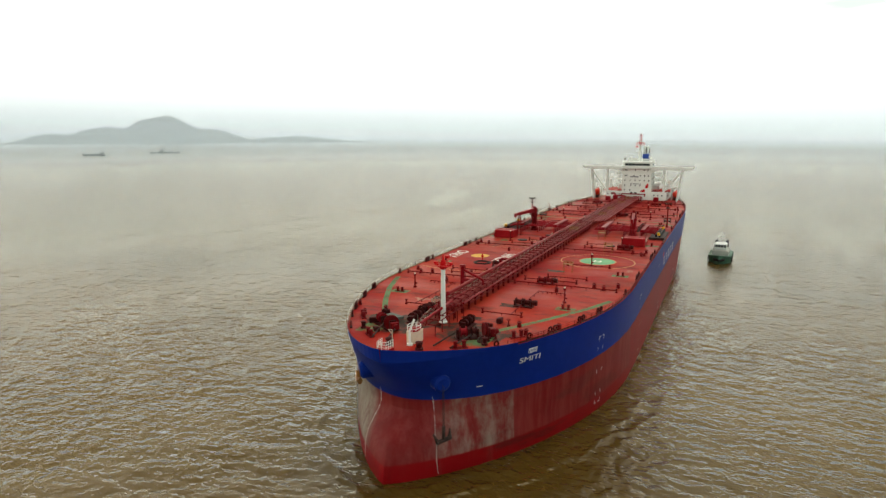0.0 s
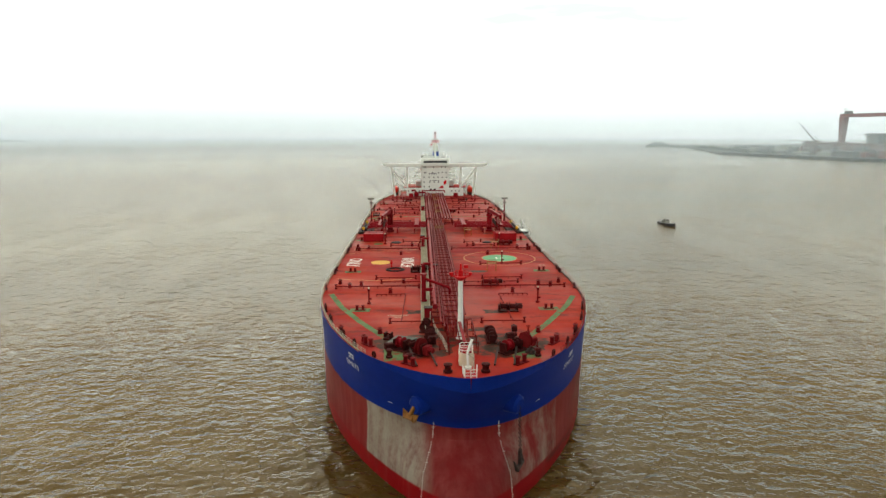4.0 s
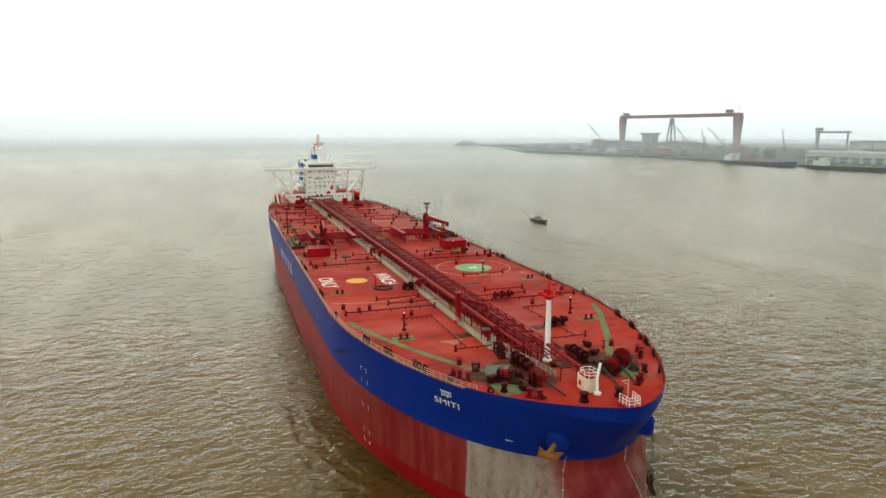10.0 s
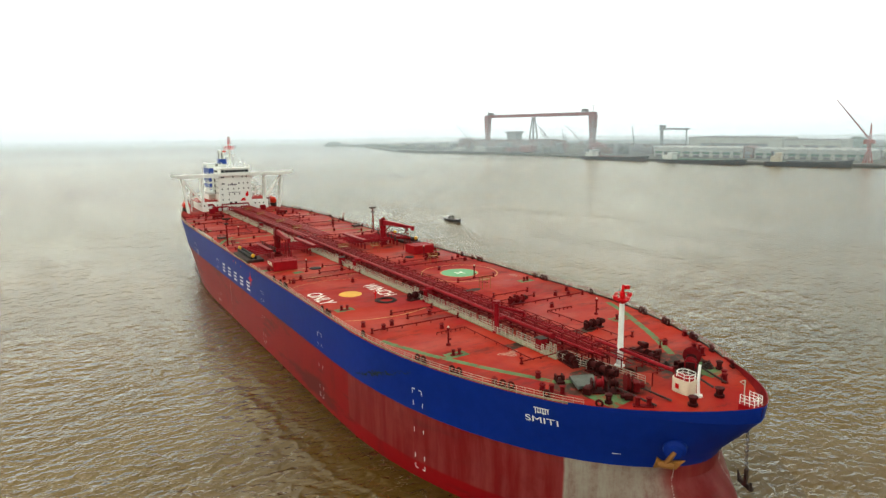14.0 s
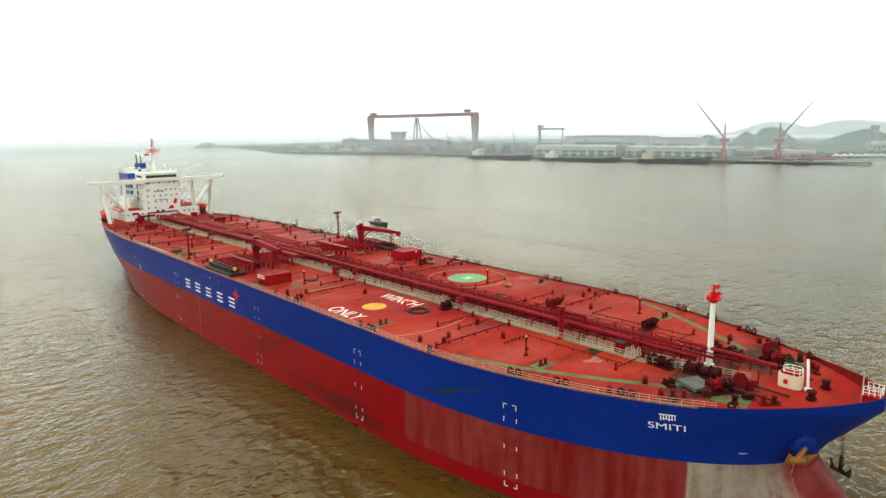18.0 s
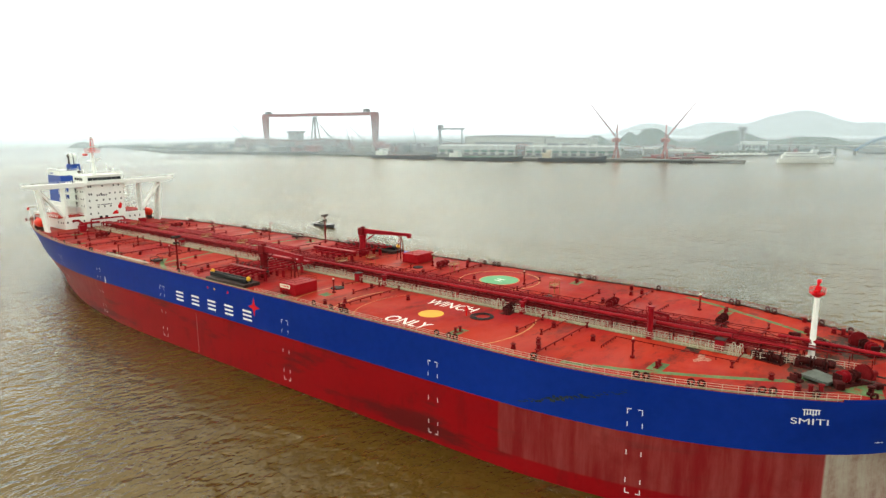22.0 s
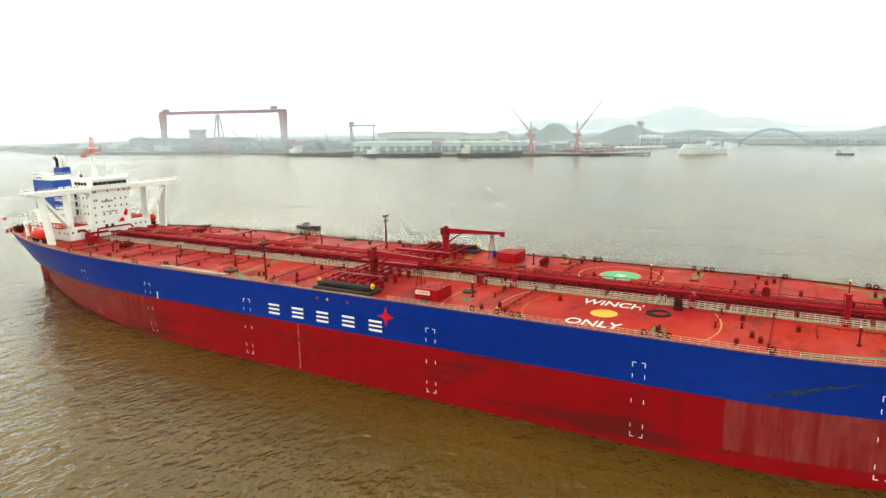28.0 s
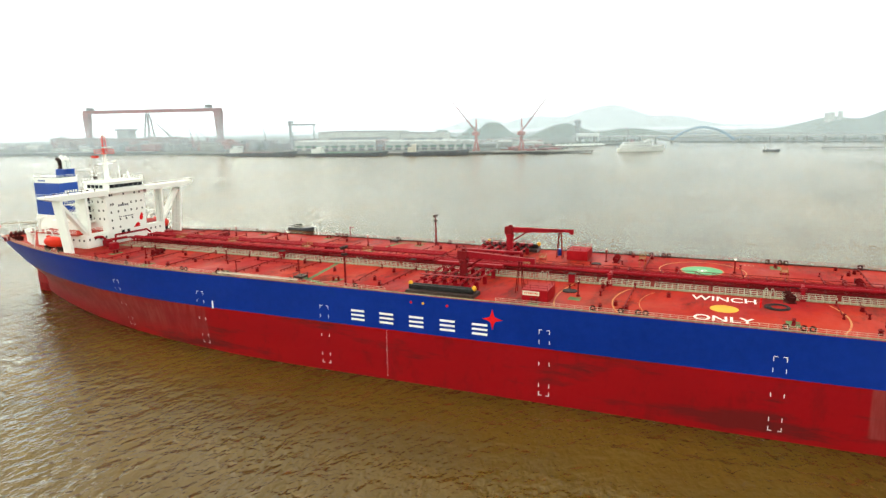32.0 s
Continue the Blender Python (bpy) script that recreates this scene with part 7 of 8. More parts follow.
def jib_crane(x, y, tip, label, base_z=4.0, colour=None, scale=1.0):
    colour = colour or BRIGHT_RED
    crane = thing("jib_crane", label, "crane", group="quayside jib cranes")
    for dx in (-4, 4):
        for dy in (-4, 4):
            part("leg", beam((x + dx * scale, y + dy * scale, base_z), (x + dx * 0.5 * scale, y + dy * 0.5 * scale, base_z + 16 * scale), 1.5, 1.5), colour, crane)
    part("tower", Shape().lathe((x, y, base_z + 14 * scale), ((3.6 * scale, 0), (2.6 * scale, 3 * scale), (2.4 * scale, 14 * scale)), 12), colour, crane)
    part("cab", Shape().box(x - 5 * scale, x + 5 * scale, y - 5 * scale, y + 6 * scale, base_z + 27 * scale, base_z + 33 * scale, bevel=0.4), colour, crane)
    top = Vector((x, y, base_z + 56 * scale))
    for d in (-2.5, 2.5):
        part("mast_leg", beam((x + d * scale, y + d * scale, base_z + 33 * scale), top, 0.9, 0.9), colour, crane)
    root, tip = Vector((x, y, base_z + 32 * scale)), Vector(tip)
    s = Shape()
    side = (tip - root).cross(Vector((0, 0, 1))).normalized() * 1.3 * scale
    for e in (side, -side):
        s.tube(root + e, tip + e * 0.3, 0.6, 5)
        s.tube(root + e + Vector((0, 0, 2.4 * scale)), tip + e * 0.3, 0.5, 5)
    n = 14
    for k in range(n):
        a, b = root.lerp(tip, k / n), root.lerp(tip, (k + 1) / n)
        e, f = (side, -side) if k % 2 else (-side, side)
        s.tube(a + e * (1 - 0.7 * k / n), b + f * (1 - 0.7 * k / n), 0.22, 4)
    part("jib", s, STEEL_RED if scale > 0.9 else GREY, crane, "slender lattice jib")
    part("stay", Shape().tube(top, root.lerp(tip, 0.8), 0.14, 4), GREY, crane)
    return crane


jib_crane(921, 398, (904, 440, 94), "red quayside jib crane, jib raised towards the sheds")
jib_crane(927, 318, (941, 278, 93), "red quayside jib crane, jib raised over the quay")
jib_crane(985, 1520, (960, 1565, 78), "grey jib crane standing beside the dry dock", 3, GREY, 0.7)
jib_crane(1020, 1200, (1010, 1255, 76), "grey jib crane standing beside the dry dock", 3, GREY, 0.7)
jib_crane(1060, 960, (1060, 968, 60), "small grey crane with its jib upright", 3, GREY, 0.6)
for x, y, tip, k in ((905, 1010, (905, 1016, 46), 0.5), (930, 1090, (936, 1140, 50), 0.5), (960, 1080, (958, 1088, 58), 0.6), (1060, 1130, (1052, 1180, 64), 0.6), (980, 700, (978, 706, 40), 0.4)):
    jib_crane(x, y, tip, "small rust-red yard crane among the blocks", 3, STEEL_RED, k)
jib_crane(1090, 905, (1092, 912, 52), "small grey crane with its jib upright", 3, GREY, 0.5)


# ship on the slip
build = thing("unfinished_ship", "unfinished rust-primed ship hull in the dock", "ship")
a, b = Vector((968, 1556)), Vector((1004, 1168))
d = (b - a).normalized()
w = Vector((-d.y, d.x))
outline = [a + w * 3, a + d * 12 - w * 4, b - d * 4 - w * 4, b + w * 0, b + w * 36, a + d * 20 + w * 38, a + w * 20]
part("hull", Shape().prism([(p.x, p.y) for p in outline], 4, 28), HULL_RUST, build, "rust-primed hull side")
for t, h0, h1 in ((0.06, 28, 31), (0.3, 28, 30), (0.8, 28, 31), (0.94, 28, 30.5)):
    c = a.lerp(b, t) + w * 14
    part("deck_block", Shape().box(c.x - 12, c.x + 12, c.y - 14, c.y + 14, h0, h1), HULL_RUST, build)
c = a.lerp(b, 0.6) + w * 10
tower = part("bridge_block", Shape().box(c.x - 10, c.x + 10, c.y - 20, c.y + 20, 28, 46, bevel=0.6), GREY, build, "grey bridge block")
part("bridge_top", Shape().box(c.x - 8, c.x + 8, c.y - 30, c.y + 30, 45.5, 50), GREY, tower)
for k in range(12):
    p = a.lerp(b, 0.05 + 0.075 * k) - w * 4.4
    part("staging", Shape().box(p.x - 0.5, p.x + 0.5, p.y - 0.5, p.y + 0.5, 3, 26 - 3 * (k % 3)), GREY, build)
thing("dock_wall", "low dark dock wall along the water", "quay", kind="structure", shape=Shape().prism([(707, 1436), (772, 1166), (816, 1046), (835, 1050), (800, 1190), (740, 1440)], 1.5, 6.0), material=HULL_DARK)


# sheds
def shed(name, label, a, b, deep, high, roof, wall=None, ridge=3.0, bays=8, group="", open_front=False):
    a, b = Vector(a), Vector(b)
    d, long = (b - a).normalized(), (b - a).length
    ang = math.degrees(math.atan2(d.y, d.x))
    ob = thing(name, label, "shed", group, at=pose(a.x, a.y, 3.0, 0, 0, ang))
    part("wall", Shape().box(0, long, -deep, 0, 0, high), wall or SHED, ob, "pale cladding")
    s = Shape()
    for k in range(bays):
        x0, x1 = long * k / bays, long * (k + 1) / bays
        s.add([(x0, -deep - 1, high), (x1, -deep - 1, high), (x1, 1, high), (x0, 1, high), (x0 + (x1 - x0) * 0.8, -deep - 1, high + ridge), (x0 + (x1 - x0) * 0.8, 1, high + ridge)], [(3, 2, 1, 0), (0, 4, 5, 3), (1, 2, 5, 4), (0, 1, 4), (3, 5, 2)])
    part("roof", s, roof, ob)
    for k in range(bays):
        x0, x1 = long * (k + 0.14) / bays, long * (k + 0.86) / bays
        for y0 in (0.0, -deep - 0.5):
            part("bay", Shape().box(x0, x1, y0, y0 + 0.5, high * 0.34, high * 0.62), HULL_GREEN if open_front else GREY, ob)
            part("bay_door", Shape().box(x0 + (x1 - x0) * 0.1, x0 + (x1 - x0) * 0.9, y0, y0 + 0.5, 0, high * 0.26), GREY, ob)
    return ob


shed("shed", "long quayside shed with a saw-tooth roof", (1003, 434), (962, 600), 60, 15, SHED, bays=10, group="quayside sheds", open_front=True)
shed("shed", "long quayside shed with a saw-tooth roof", (958, 620), (918, 778), 60, 16, SHED, bays=9, group="quayside sheds", open_front=True)
shed("shed", "tall red-fronted annexe between two sheds", (960, 602), (957, 618), 40, 18, ROOF_RED, ROOF_RED, bays=1)
shed("assembly_hall", "tall white assembly hall with a dark roof", (1132, 655), (1102, 846), 70, 33, ROOF, ridge=1.5, bays=1)
shed("assembly_hall", "lower assembly hall with pale wall panels", (1150, 556), (1133, 652), 60, 29, ROOF, ridge=0.8, bays=3)
rng = random.Random(4)
for k in range(46):
    t = rng.random()
    base = Vector((1010, 330)).lerp(Vector((1120, 1000)), t) + Vector((rng.uniform(20, 260), rng.uniform(-40, 40)))
    wdt, lng, h = rng.uniform(10, 26), rng.uniform(18, 60), rng.uniform(5, 13)
    roof = rng.choice((ROOF, ROOF_RED, SHED, GREY))
    ob = thing("workshop", "small shipyard workshop with a pitched roof", "building", "shipyard workshops", at=pose(base.x, base.y, 3.0, 0, 0, rng.choice((100, 10, 96))))
    part("wall", Shape().box(-lng / 2, lng / 2, -wdt / 2, wdt / 2, 0, h), rng.choice((SHED, SHED, QUAY, GREY)), ob)
    part("roof", Shape().add([(-lng / 2, -wdt / 2, h), (lng / 2, -wdt / 2, h), (lng / 2, wdt / 2, h), (-lng / 2, wdt / 2, h), (-lng / 2, 0, h + 2.5), (lng / 2, 0, h + 2.5)], [(0, 1, 5, 4), (2, 3, 4, 5), (0, 4, 3), (1, 2, 5)]), roof, ob)
for k in range(60):
    t = rng.random()
    p = Vector((905, 345)).lerp(Vector((1010, 330)), t) + Vector((rng.uniform(4, 110), rng.uniform(-120 * (1 - t) + 20, 20)))
    if p.y < 215:
        continue
    l, w2, h = rng.uniform(4, 16), rng.uniform(3, 8), rng.uniform(1.5, 6)
    thing("steel_stack", "stacked steel sections on the quay", "steel stack", "steel stacks", shape=Shape().box(-l, l, -w2, w2, 0, h, bevel=0.2), material=rng.choice((HULL_RUST, HULL_RUST, QUAY, STEEL_RED, GREY)), at=pose(p.x, p.y, 3.8, 0, 0, rng.uniform(80, 110)))
for k in range(110):
    # yard clutter between the dry dock and the sheds: blocks, cabins, plate stacks, small halls
    if k < 70:
        p = Vector((880, 860)).lerp(Vector((800, 1290)), rng.random()) + Vector((rng.uniform(6, 330), rng.uniform(-30, 30)))
    else:
        p = Vector((880, 1500)).lerp(Vector((1200, 1020)), rng.random()) + Vector((rng.uniform(-60, 60), rng.uniform(-20, 60)))
    l, w2, h = rng.uniform(5, 26), rng.uniform(4, 11), rng.uniform(4, 17)
    s = Shape().box(-l, l, -w2, w2, 0, h, bevel=0.2)
    if rng.random() < 0.6:
        x0 = rng.uniform(-l, l * 0.4)
        s.box(x0, x0 + l * 0.5, -w2 * 0.6, w2 * 0.6, h, h + rng.uniform(2, 7), bevel=0.2)
    thing("hull_block", "ship section or cabin standing in the yard", "yard block", "blocks in the yard", shape=s, material=rng.choice((HULL_RUST, GREY, GREY, HULL_DARK, ROOF, QUAY, STEEL_RED)), at=pose(p.x, p.y, 3.0, 0, 0, rng.uniform(85, 115)))
for k in range(34):
    t = k / 33
    p = Vector((905, 2040)).lerp(Vector((800, 1250)), t) + Vector((rng.uniform(40, 240), rng.uniform(-40, 40)))
    l, w2, h = rng.uniform(8, 34), rng.uniform(6, 14), rng.uniform(4, 11)
    thing("workshop", "low flat-roofed building on the spit", "building", "buildings on the spit", shape=Shape().box(-l, l, -w2, w2, 0, h, bevel=0.2), material=rng.choice((SHED, QUAY, GREY, ROOF)), at=pose(p.x, p.y, 3.0, 0, 0, rng.uniform(90, 110)))
thing("silo_tower", "tall grey silo tower with a wider head", "tower", shape=Shape().lathe((0, 0, 0), ((6, 0), (6, 42), (8, 44), (8, 50), (5, 51)), 16), material=GREY, at=pose(1408, 322, 2))
hall = thing("white_hall", "white flat-roofed hall beside the silo", "building", at=pose(1400, 296, 2, 0, 0, 96))
part("wall", Shape().box(-26, 26, -12, 12, 0, 20, bevel=0.4), WHITE, hall)
for k in range(7):
    part("window", Shape().box(-23 + 6.6 * k, -19 + 6.6 * k, -0.1 + 12, 12.2, 6, 14), GREY, hall)
for k in range(9):
    s = Shape().prism([(-9, -2.5), (9, -2.5), (11, 0), (9, 2.5), (-9, 2.5)], 0.1, 2.2).box(-3, 4, -1.6, 1.6, 2.2, 4.2, bevel=0.3)
    thing("launch", "small white launch hauled up on the bank", "boat", "launches on the bank", shape=s, material=WHITE, at=pose(1128 + 6 * k, 300 - 9 * k, 3.2, 0, 0, 60))

# the arched bridge
bridge_road = thing("arch_bridge", "long low bridge with a pale blue arch", "bridge")
part("deck", Shape().box(1380, 1398, -900, 330, 13.6, 16.0), SHED, bridge_road, "pale roadway")
for x in (1381, 1397):
    s, n = Shape(), 26
    pts = [(x, 44 + 64 * (2 * k / n - 1), 6 + 27 * (1 - (2 * k / n - 1) ** 2)) for k in range(n + 1)]
    for a, b in zip(pts, pts[1:]):
        s.tube(a, b, 3.0, 6)
    part("arch", s, GLASS_BLUE, bridge_road, "pale blue steel arch")
    for k in range(4, n - 3, 2):
        part("hanger", Shape().tube(pts[k], (x, pts[k][1], 15), 0.35, 4), GLASS_BLUE, bridge_road)
for k in range(9):
    y = 44 + 44 * (k / 4 - 1)
    z = 6 + 27 * (1 - ((y - 44) / 64) ** 2)
    if z > 20:
        part("arch_tie", Shape().tube((1381, y, z), (1397, y, z), 0.8, 5), GLASS_BLUE, bridge_road)
for y in [-20 - 34 * k for k in range(26)] + [108 + 34 * k for k in range(7)]:
    part("pier", Shape().box(1383, 1395, y - 2.2, y + 2.2, -2, 13.6, bevel=0.3), QUAY, bridge_road)
for y0, y1 in ((-58, -20), (108, 146)):
    s, n = Shape(), 8
    for k in range(n):
        t0, t1 = k / n, (k + 1) / n
        za, zb = 13 - 9 * (1 - (2 * t0 - 1) ** 2), 13 - 9 * (1 - (2 * t1 - 1) ** 2)
        s.tube((1389, y0 + (y1 - y0) * t0, 18 - za), (1389, y0 + (y1 - y0) * t1, 18 - zb), 1.0, 5)
    part("side_arch", s, GLASS_BLUE, bridge_road)
thing("breakwater", "row of low posts of a jetty in the river", "jetty", shape=Shape().box(1100, 1108, -420, -150, 2.0, 3.4), material=QUAY)
for k in range(22):
    part("post", pile, None, bpy.data.objects["breakwater"], at=pose(1104, -152 - 12.5 * k, 0))

# woods along the banks: many small crowns, far off
s, rng = Shape(), random.Random(8)
blob = [(0.6, 0, 0), (0.42, 0.42, 0.05), (0, 0.6, 0), (-0.42, 0.42, 0.04), (-0.6, 0, 0), (-0.42, -0.42, 0), (0, -0.6, 0.03), (0.42, -0.42, 0), (0.3, 0.1, 0.6), (-0.1, 0.3, 0.7), (-0.3, -0.2, 0.55), (0.1, -0.3, 0.65), (0, 0, 0.9)]
bf = [(k, (k + 1) % 8, 8 + (k // 2)) for k in range(8)] + [(1, 9, 8), (3, 10, 9), (5, 11, 10), (7, 8, 11), (8, 9, 12), (9, 10, 12), (10, 11, 12), (11, 8, 12)]
for a, b, n, deep in (((870, 2030), (760, 1400), 200, 60), ((1120, 335), (1400, 170), 160, 40), ((1400, -20), (1400, -700), 260, 60), ((1180, 420), (1350, 900), 220, 160)):
    for k in range(n):
        p = Vector(a).lerp(Vector(b), rng.random())
        r = rng.uniform(3, 7.5)
        x, y = p.x + rng.uniform(5, deep), p.y + rng.uniform(-8, 8)
        s.add([(x + q[0] * r * rng.uniform(0.8, 1.3), y + q[1] * r * rng.uniform(0.8, 1.3), 2.6 + q[2] * r * rng.uniform(0.8, 1.4)) for q in blob], bf)
thing("woods", "dark green bushes and trees along the banks", "woods", kind="stuff", shape=s, material=WOODS)

# ---- other vessels ----
def boat_hull(length, beam_w, deck, sheer=0.6, n=14):
    """A hull with raked bow at -y; decked over."""
    s, rows = Shape(), []
    for k in range(n + 1):
        u = k / n
        y = -length / 2 + length * u
        w = beam_w / 2 * min(1, (1 - (1 - min(u / 0.32, 1)) ** 2.0)) * (1 if u < 0.8 else 1 - 0.25 * ((u - 0.8) / 0.2) ** 2)
        z = deck + sheer * (1 - u) ** 3 * 2
        rows.append([(-w, y, z), (-w * 0.92, y + 0.04 * length * (1 - u), -0.8), (w * 0.92, y + 0.04 * length * (1 - u), -0.8), (w, y, z)])
    for r0, r1 in zip(rows, rows[1:]):
        s.add(r0 + r1, [(0, 1, 5, 4), (2, 3, 7, 6)])
        s.add([r0[0], r0[3], r1[3], r1[0]], [(0, 1, 2, 3)], 1)
    s.add(rows[-1], [(0, 3, 2, 1)])
    return s


tug = thing("tugboat", "dark green harbour tug with a white wheelhouse", "tugboat")
part("hull", boat_hull(28, 9.6, 2.2, 0.9), [HULL_GREEN, HULL_GREEN], tug, "dark hull with a green deck")
part("deckhouse", Shape().box(-3.4, 3.4, -6, 8, 2.4, 5.0, bevel=0.3), SHED, tug)
wheel = part("wheelhouse", Shape().box(-2.6, 2.6, -5, 1.5, 5.0, 7.8, bevel=0.4), WHITE, tug)
for k in range(4):
    part("window", Shape().box(-2.2 + 1.15 * k, -1.25 + 1.15 * k, -5.06, -5.0, 6.3, 7.4), SHADE, wheel)
for side in (-1, 1):
    part("window", Shape().box(*sorted((side * 2.6, side * 2.66)), -4, 0.5, 6.3, 7.4), SHADE, wheel)
    part("funnel", Shape().box(*sorted((side * 1.6, side * 2.8)), 4, 6, 5, 8.2, bevel=0.2), HULL_DARK, tug)
part("mast", Shape().tube((0, -1, 7.8), (0, -0.5, 12.5), 0.14, 6).box(-1.4, 1.4, -0.9, -0.7, 10.4, 10.6), WHITE, tug)
part("bow_fender", Shape().ring((0, -11.2, 2.0), 1.8, 0.6, 20, 8), RUBBER, tug, "black bow fender")
for side in (-1, 1):
    for k in range(6):
        part("tyre", Shape().ring((side * 4.75, -6 + 3.2 * k, 1.4), 0.62, 0.26, 14, 6, "x"), RUBBER, tug)
part("towing_winch", Shape().lathe((-1.2, 10.5, 3.2), ((0.8, 0), (0.5, 0.1), (0.5, 2.3), (0.8, 2.4)), 12, "x"), DARK, tug)

DULL = paint("dull_cabin_grey", (0.28, 0.28, 0.25), 0.6, vary=0.3)
pilot = thing("pilot_boat", "low dark launch with a small pale cabin", "launch")
part("hull", boat_hull(18.5, 4.6, 1.15, 0.5), [HULL_DARK, GREY], pilot)
cabin = part("cabin", Shape().box(-1.5, 1.5, 0.2, 4.6, 1.1, 2.5, bevel=0.2).box(-1.3, 1.3, 0.9, 3.2, 2.5, 3.3, bevel=0.15), DULL, pilot)
for side in (-1, 1):
    part("window", Shape().box(*sorted((side * 1.5, side * 1.54)), 0.7, 4.0, 1.7, 2.25), SHADE, cabin)
    part("window", Shape().box(*sorted((side * 1.3, side * 1.34)), 1.1, 3.0, 2.65, 3.1), SHADE, cabin)
part("window", Shape().box(-1.1, 1.1, 0.86, 0.9, 2.65, 3.1), SHADE, cabin)
part("canopy", Shape().box(-1.5, 1.5, 4.6, 7.0, 2.45, 2.53).tube((-1.4, 6.9, 1.1), (-1.4, 6.9, 2.5), 0.05, 5).tube((1.4, 6.9, 1.1), (1.4, 6.9, 2.5), 0.05, 5), GREY, pilot)
part("mast", Shape().tube((0, 2.6, 3.3), (0, 2.8, 4.6), 0.06, 5).box(-0.6, 0.6, 2.6, 2.75, 3.8, 3.95), GREY, pilot)
part("foredeck_rail", rail_run([(-1.9, -4.0), (-1.0, -7.2), (1.0, -7.2), (1.9, -4.0)], 1.4, 0.8, 2, 1.2, 0.04), GREY, pilot)
part("fender", Shape().tube((-2.3, -4, 1.0), (-2.25, 8.5, 0.9), 0.18, 6).tube((2.3, -4, 1.0), (2.25, 8.5, 0.9), 0.18, 6), RUBBER, pilot)


def coaster(label, length, beam_w, at, colours, house_at=0.36, masts=2, deck=4.0, group="", tall=9.0):
    """A cargo vessel with hatches, house aft, masts; bow at -y of its own space."""
    ob = thing("cargo_ship", label, "ship", group, at=at)
    part("hull", boat_hull(length, beam_w, deck, deck * 0.35), colours[:2], ob)
    y = length * house_at
    h = part("house", Shape().box(-beam_w * 0.4, beam_w * 0.4, y - length * 0.05, y + length * 0.07, deck, deck + tall * 0.65, bevel=0.3).box(-beam_w * 0.46, beam_w * 0.46, y - length * 0.06, y + 1, deck + tall * 0.65, deck + tall, bevel=0.2), colours[2], ob)
    for k in range(5):
        part("window", Shape().box(-beam_w * 0.4 + beam_w * 0.17 * k, -beam_w * 0.4 + beam_w * (0.17 * k + 0.11), y - length * 0.06 - 0.06, y - length * 0.06, deck + tall * 0.76, deck + tall * 0.93), SHADE, h)
    part("funnel", Shape().box(-1.3, 1.3, y + length * 0.045, y + length * 0.075, deck + tall * 0.6, deck + tall * 1.15, bevel=0.2), colours[0], ob)
    for k in range(3):
        y0 = -length * 0.34 + length * 0.21 * k
        part("hatch", Shape().box(-beam_w * 0.34, beam_w * 0.34, y0, y0 + length * 0.17, deck, deck + 1.5, bevel=0.15), colours[1], ob)
    for k in range(masts):
        ym = -length * 0.4 + length * 0.62 * k / max(1, masts - 1)
        part("mast", Shape().tube((0, ym, deck), (0, ym, deck + tall * 1.1), 0.3, 6).tube((0, ym, deck + tall * 0.7), (0, ym + length * 0.08, deck + tall * 0.9), 0.18, 5), GREY, ob)
    return ob


def lie(a, b):
    """The pose of a vessel whose bow is at a and stern at b."""
    d = Vector((b[0] - a[0], b[1] - a[1]))
    return pose((a[0] + b[0]) / 2, (a[1] + b[1]) / 2, 0, 0, 0, math.degrees(math.atan2(-d.x, d.y)))


coaster("dark coaster moored along the quay, cream house aft", 112, 17, lie((874, 392), (834, 497)), (HULL_DARK, HULL_DARK, CREAM), deck=6.0, group="moored cargo ships", tall=13)
coaster("green-decked cargo ship moored along the quay", 150, 18, lie((829, 522), (806, 670)), (HULL_DARK, HULL_GREEN, WHITE), deck=5.0, group="moored cargo ships", tall=11)
coaster("dark cargo ship with a white house moored off the yard", 150, 20, lie((806, 690), (796, 840)), (HULL_DARK, HULL_RUST, WHITE), deck=5.5, group="moored cargo ships", tall=12)
coaster("small dark coaster at anchor off the island", 60, 10, lie((-1446, 1042), (-1392, 1064)), (HULL_DARK, HULL_DARK, GREY), deck=3.2, tall=7)
coaster("low dark dredger with tall masts at anchor", 84, 13, lie((-1394, 1310), (-1474, 1278)), (HULL_DARK, GREY, GREY), 0.1, 3, 2.4, tall=8)
coaster("small work boat under way on the river", 26, 7, lie((1010, -82), (1018, -58)), (HULL_DARK, GREY, SHED), deck=2.0, tall=6)
ferry = thing("white_ship", "white passenger ship with a long superstructure, moored", "ship", at=lie((1034, 88), (990, 172)))
part("hull", boat_hull(82, 14, 6.0, 2.0), [WHITE, SHED], ferry)
part("superstructure", Shape().box(-5.5, 5.5, -16, 36, 6.0, 12, bevel=0.5).box(-5, 5, -12, 32, 12, 15.5, bevel=0.5), WHITE, ferry)
part("bridge", Shape().box(-6, 6, -14, -6, 15.5, 19, bevel=0.4), WHITE, ferry)
for z in (8.5, 13.2):
    for side in (-1, 1):
        for k in range(10):
            part("window", Shape().box(*sorted((side * (5.5 if z < 12 else 5.0), side * (5.56 if z < 12 else 5.06))), -10 + 4.4 * k, -8 + 4.4 * k, z, z + 1.4), GREY, ferry)
part("funnel", Shape().box(-1.8, 1.8, 14, 20, 15.5, 21, bevel=0.4), STEEL_RED, ferry)
part("mast", Shape().tube((0, -9, 19), (0, -8, 29), 0.3, 6), WHITE, ferry)
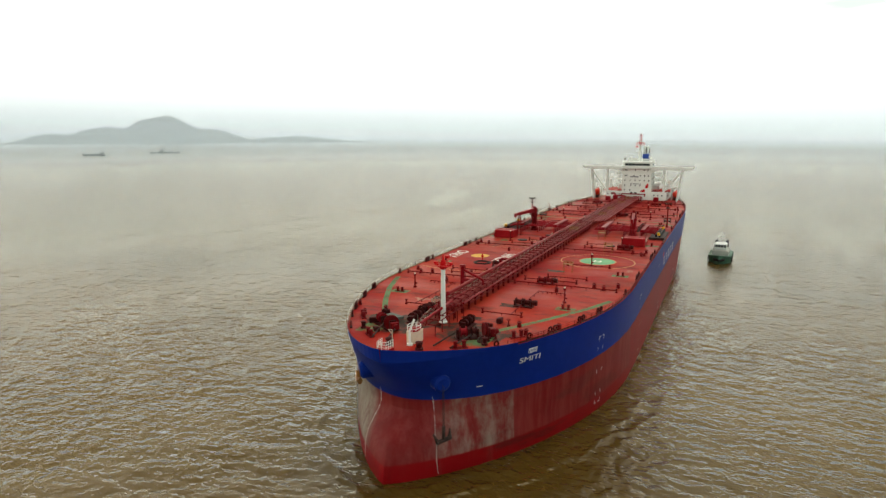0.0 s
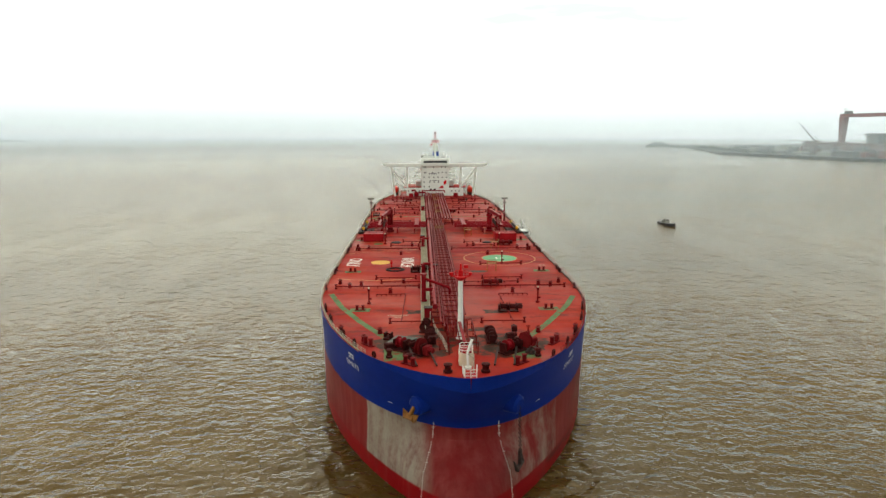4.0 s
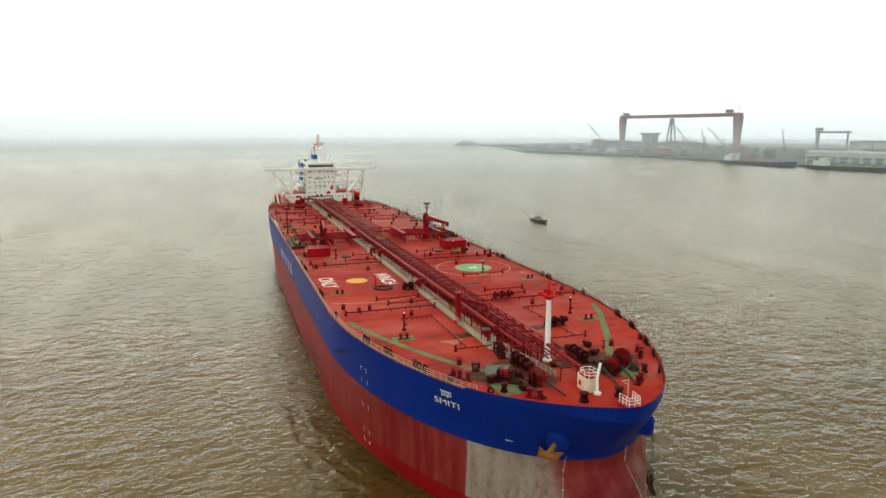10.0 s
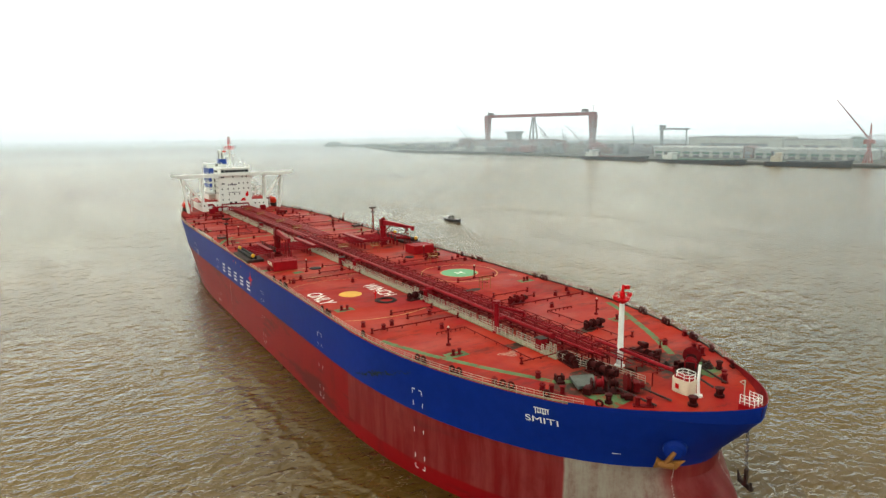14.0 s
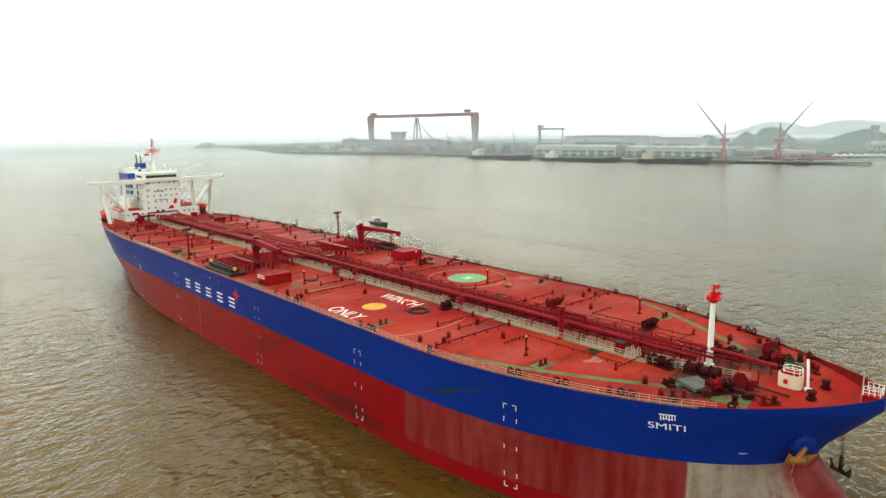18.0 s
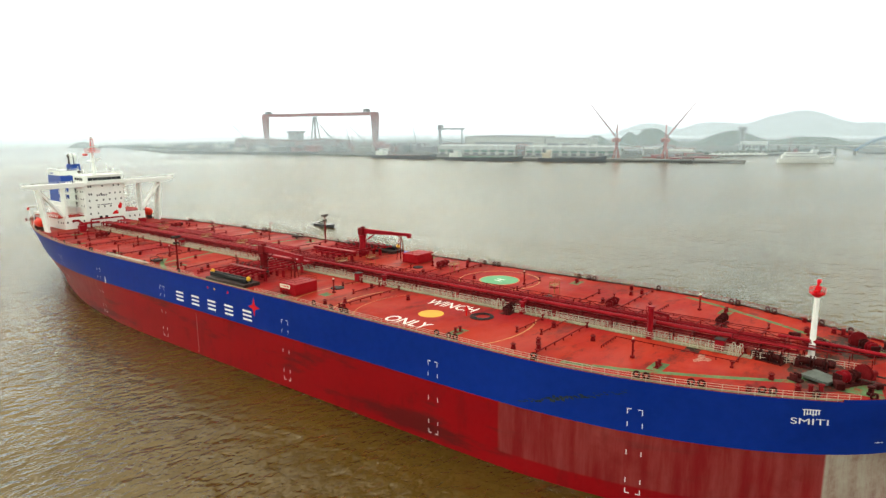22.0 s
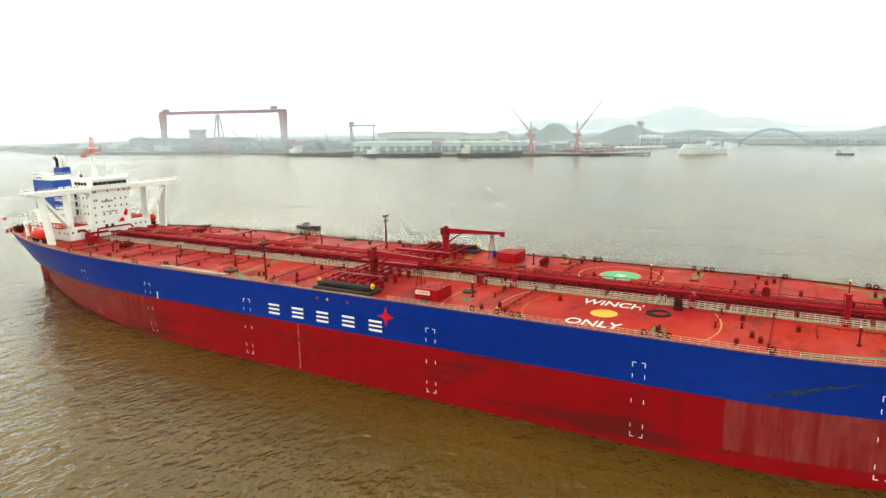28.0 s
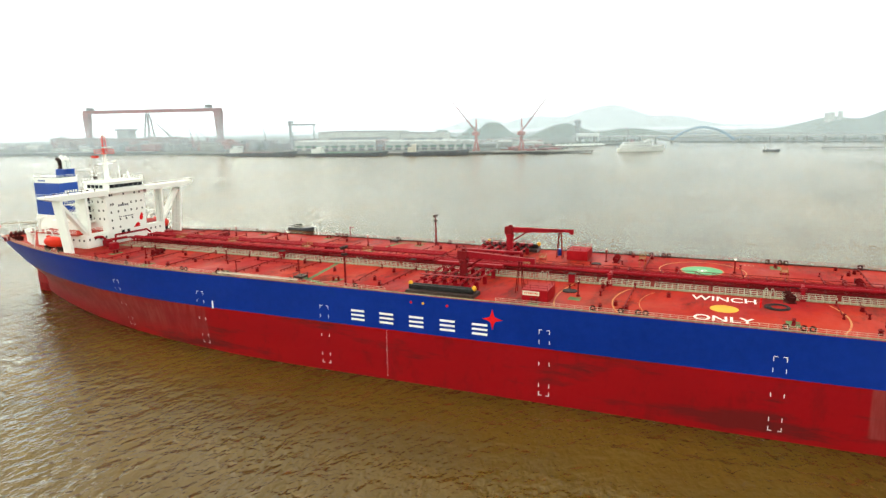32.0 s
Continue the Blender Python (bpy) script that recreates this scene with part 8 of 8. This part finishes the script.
part("derrick", Shape().tube((0, 26, 15.5), (0, 24, 34), 0.5, 6).tube((0, 24, 34), (0, 30, 43), 0.4, 5), STEEL_RED, ferry, "dark red derrick")

# ---- waves off the bow, wash along the hull ----
def side_water(side):
    """The water that the hull smooths and pushes aside: ridges that spread from the bow, and a lee inside them."""
    s, n = Shape(), 44
    ys = [4.75 + 0.02 * k * k for k in range(30)] + list(np.arange(23, 317, 1.1))
    run, last = 0.0, None
    for y in ys:
        a, b = half_breadth(max(y - 0.4, 4.71), 0), half_breadth(y + 0.4, 0)
        across = Vector((min(0.8, y + 0.4 - max(y - 0.4, 4.71)), -(b - a))).normalized() if y > 4.76 else Vector((0.0, -1.0))
        if y > 120:
            across = Vector((1.0, -0.15)).normalized()
        p = Vector((half_breadth(y, 0), y))
        run += (p - last).length if last else 0.0
        last = p
        mid, wide, high = 4 + 0.085 * run, 3.5 + 0.022 * run, (0.30 * math.exp(-run / 110) + 0.03) * min(1, (317 - y) / 60)
        edge = mid + 2.0 * wide + 2.5 * noise.noise(Vector((y * 0.06, 7.0 * side, 0)))
        for k in range(n + 1):
            v = -0.5 + (edge + 0.5) * k / n
            q = p + across * v
            env = math.exp(-(((v - mid) / wide) ** 2)) * min(1, (edge - v) / 2)
            wobble = noise.fractal(Vector((q.x * 0.10 + 9 * side, q.y * 0.10, 0)), 1.0, 2.0, 3)
            crest = math.sin(v * math.tau / 4.4 - run * 0.10 + 4.5 * wobble)
            chop = noise.fractal(Vector((q.x * 0.5, q.y * 0.5, 4.0 * side)), 1.0, 2.0, 3)
            s.v.append((side * q.x, q.y, 0.03 + max(0.0, env * high * (max(0, crest) ** 1.6 + 0.35 * chop + 0.15))))
    for j in range(len(ys) - 1):
        for k in range(n):
            a = j * (n + 1) + k
            s.f.append((a, a + 1, a + n + 2, a + n + 1) if side < 0 else (a + n + 1, a + n + 2, a + 1, a))
            s.m.append(0)
    return s


for side in (-1, 1):
    tagged(part("bow_wave", side_water(side), SLICK, ship, "low brown waves spreading from the bow", smooth=True), kind="stuff")
for side in (-1, 1):
    for y0, y1, w0, w1 in ((3.0, 30, 0.5, 3.0), (24, 70, 0.8, 3.6), (60, 130, 0.5, 1.6), (120, 230, 0.4, 1.2), (220, 300, 0.5, 2.2)):
        s, n = Shape(), 18
        pts = []
        for k in range(n + 1):
            y = y0 + (y1 - y0) * k / n
            b = half_breadth(max(y, 4.8), 0.0)
            w = (w0 + (w1 - w0) * math.sin(math.pi * k / n)) * (1 + 0.4 * noise.noise(Vector((y * 0.3, side, 0))))
            pts += [(side * (b - 0.3), y, 0.12), (side * (b + w), y - w * 0.5, 0.12)]
        s.add(pts, [(2 * k, 2 * k + 2, 2 * k + 3, 2 * k + 1) if side < 0 else (2 * k + 1, 2 * k + 3, 2 * k + 2, 2 * k) for k in range(n)])
        part("wash", s, FOAM, ship, "shreds of pale foam along the waterline")

# ---- what moves ----
def motions():
    walk(ship, [(row[0], pose(0, -SPEED * row[0], 0)) for row in ROWS])
    # the tug drops back along the port side, the launch keeps station on the quarter
    walk(tug, [(t, pose(x, y - SPEED * t, 0, 0, 0, turn)) for t, x, y, turn in ((0, 45, 230.5, -2), (1, 43.2, 230, 10), (2, 43.4, 231, 14), (3, 43.2, 234, 12), (4, 42.8, 238, 9), (6, 43, 244, 5), (9, 43, 249, 2), (16, 43, 253, 0), (24, 43, 253, 0), (32, 43, 253, 0))])
    walk(pilot, [(t, pose(x, y - SPEED * t, 0, 0, 0, turn)) for t, x, y, turn in ((0, 136.5, 295, 20), (1, 138, 297.8, 18), (2, 139.7, 300.5, 15), (4, 141.5, 302.5, 8), (9, 142.5, 305, 4), (13, 143.5, 307, 0), (19, 140, 306, -4), (23, 141, 307, -4), (28, 140.5, 307, -6), (32, 141, 308, -8))])


motions()
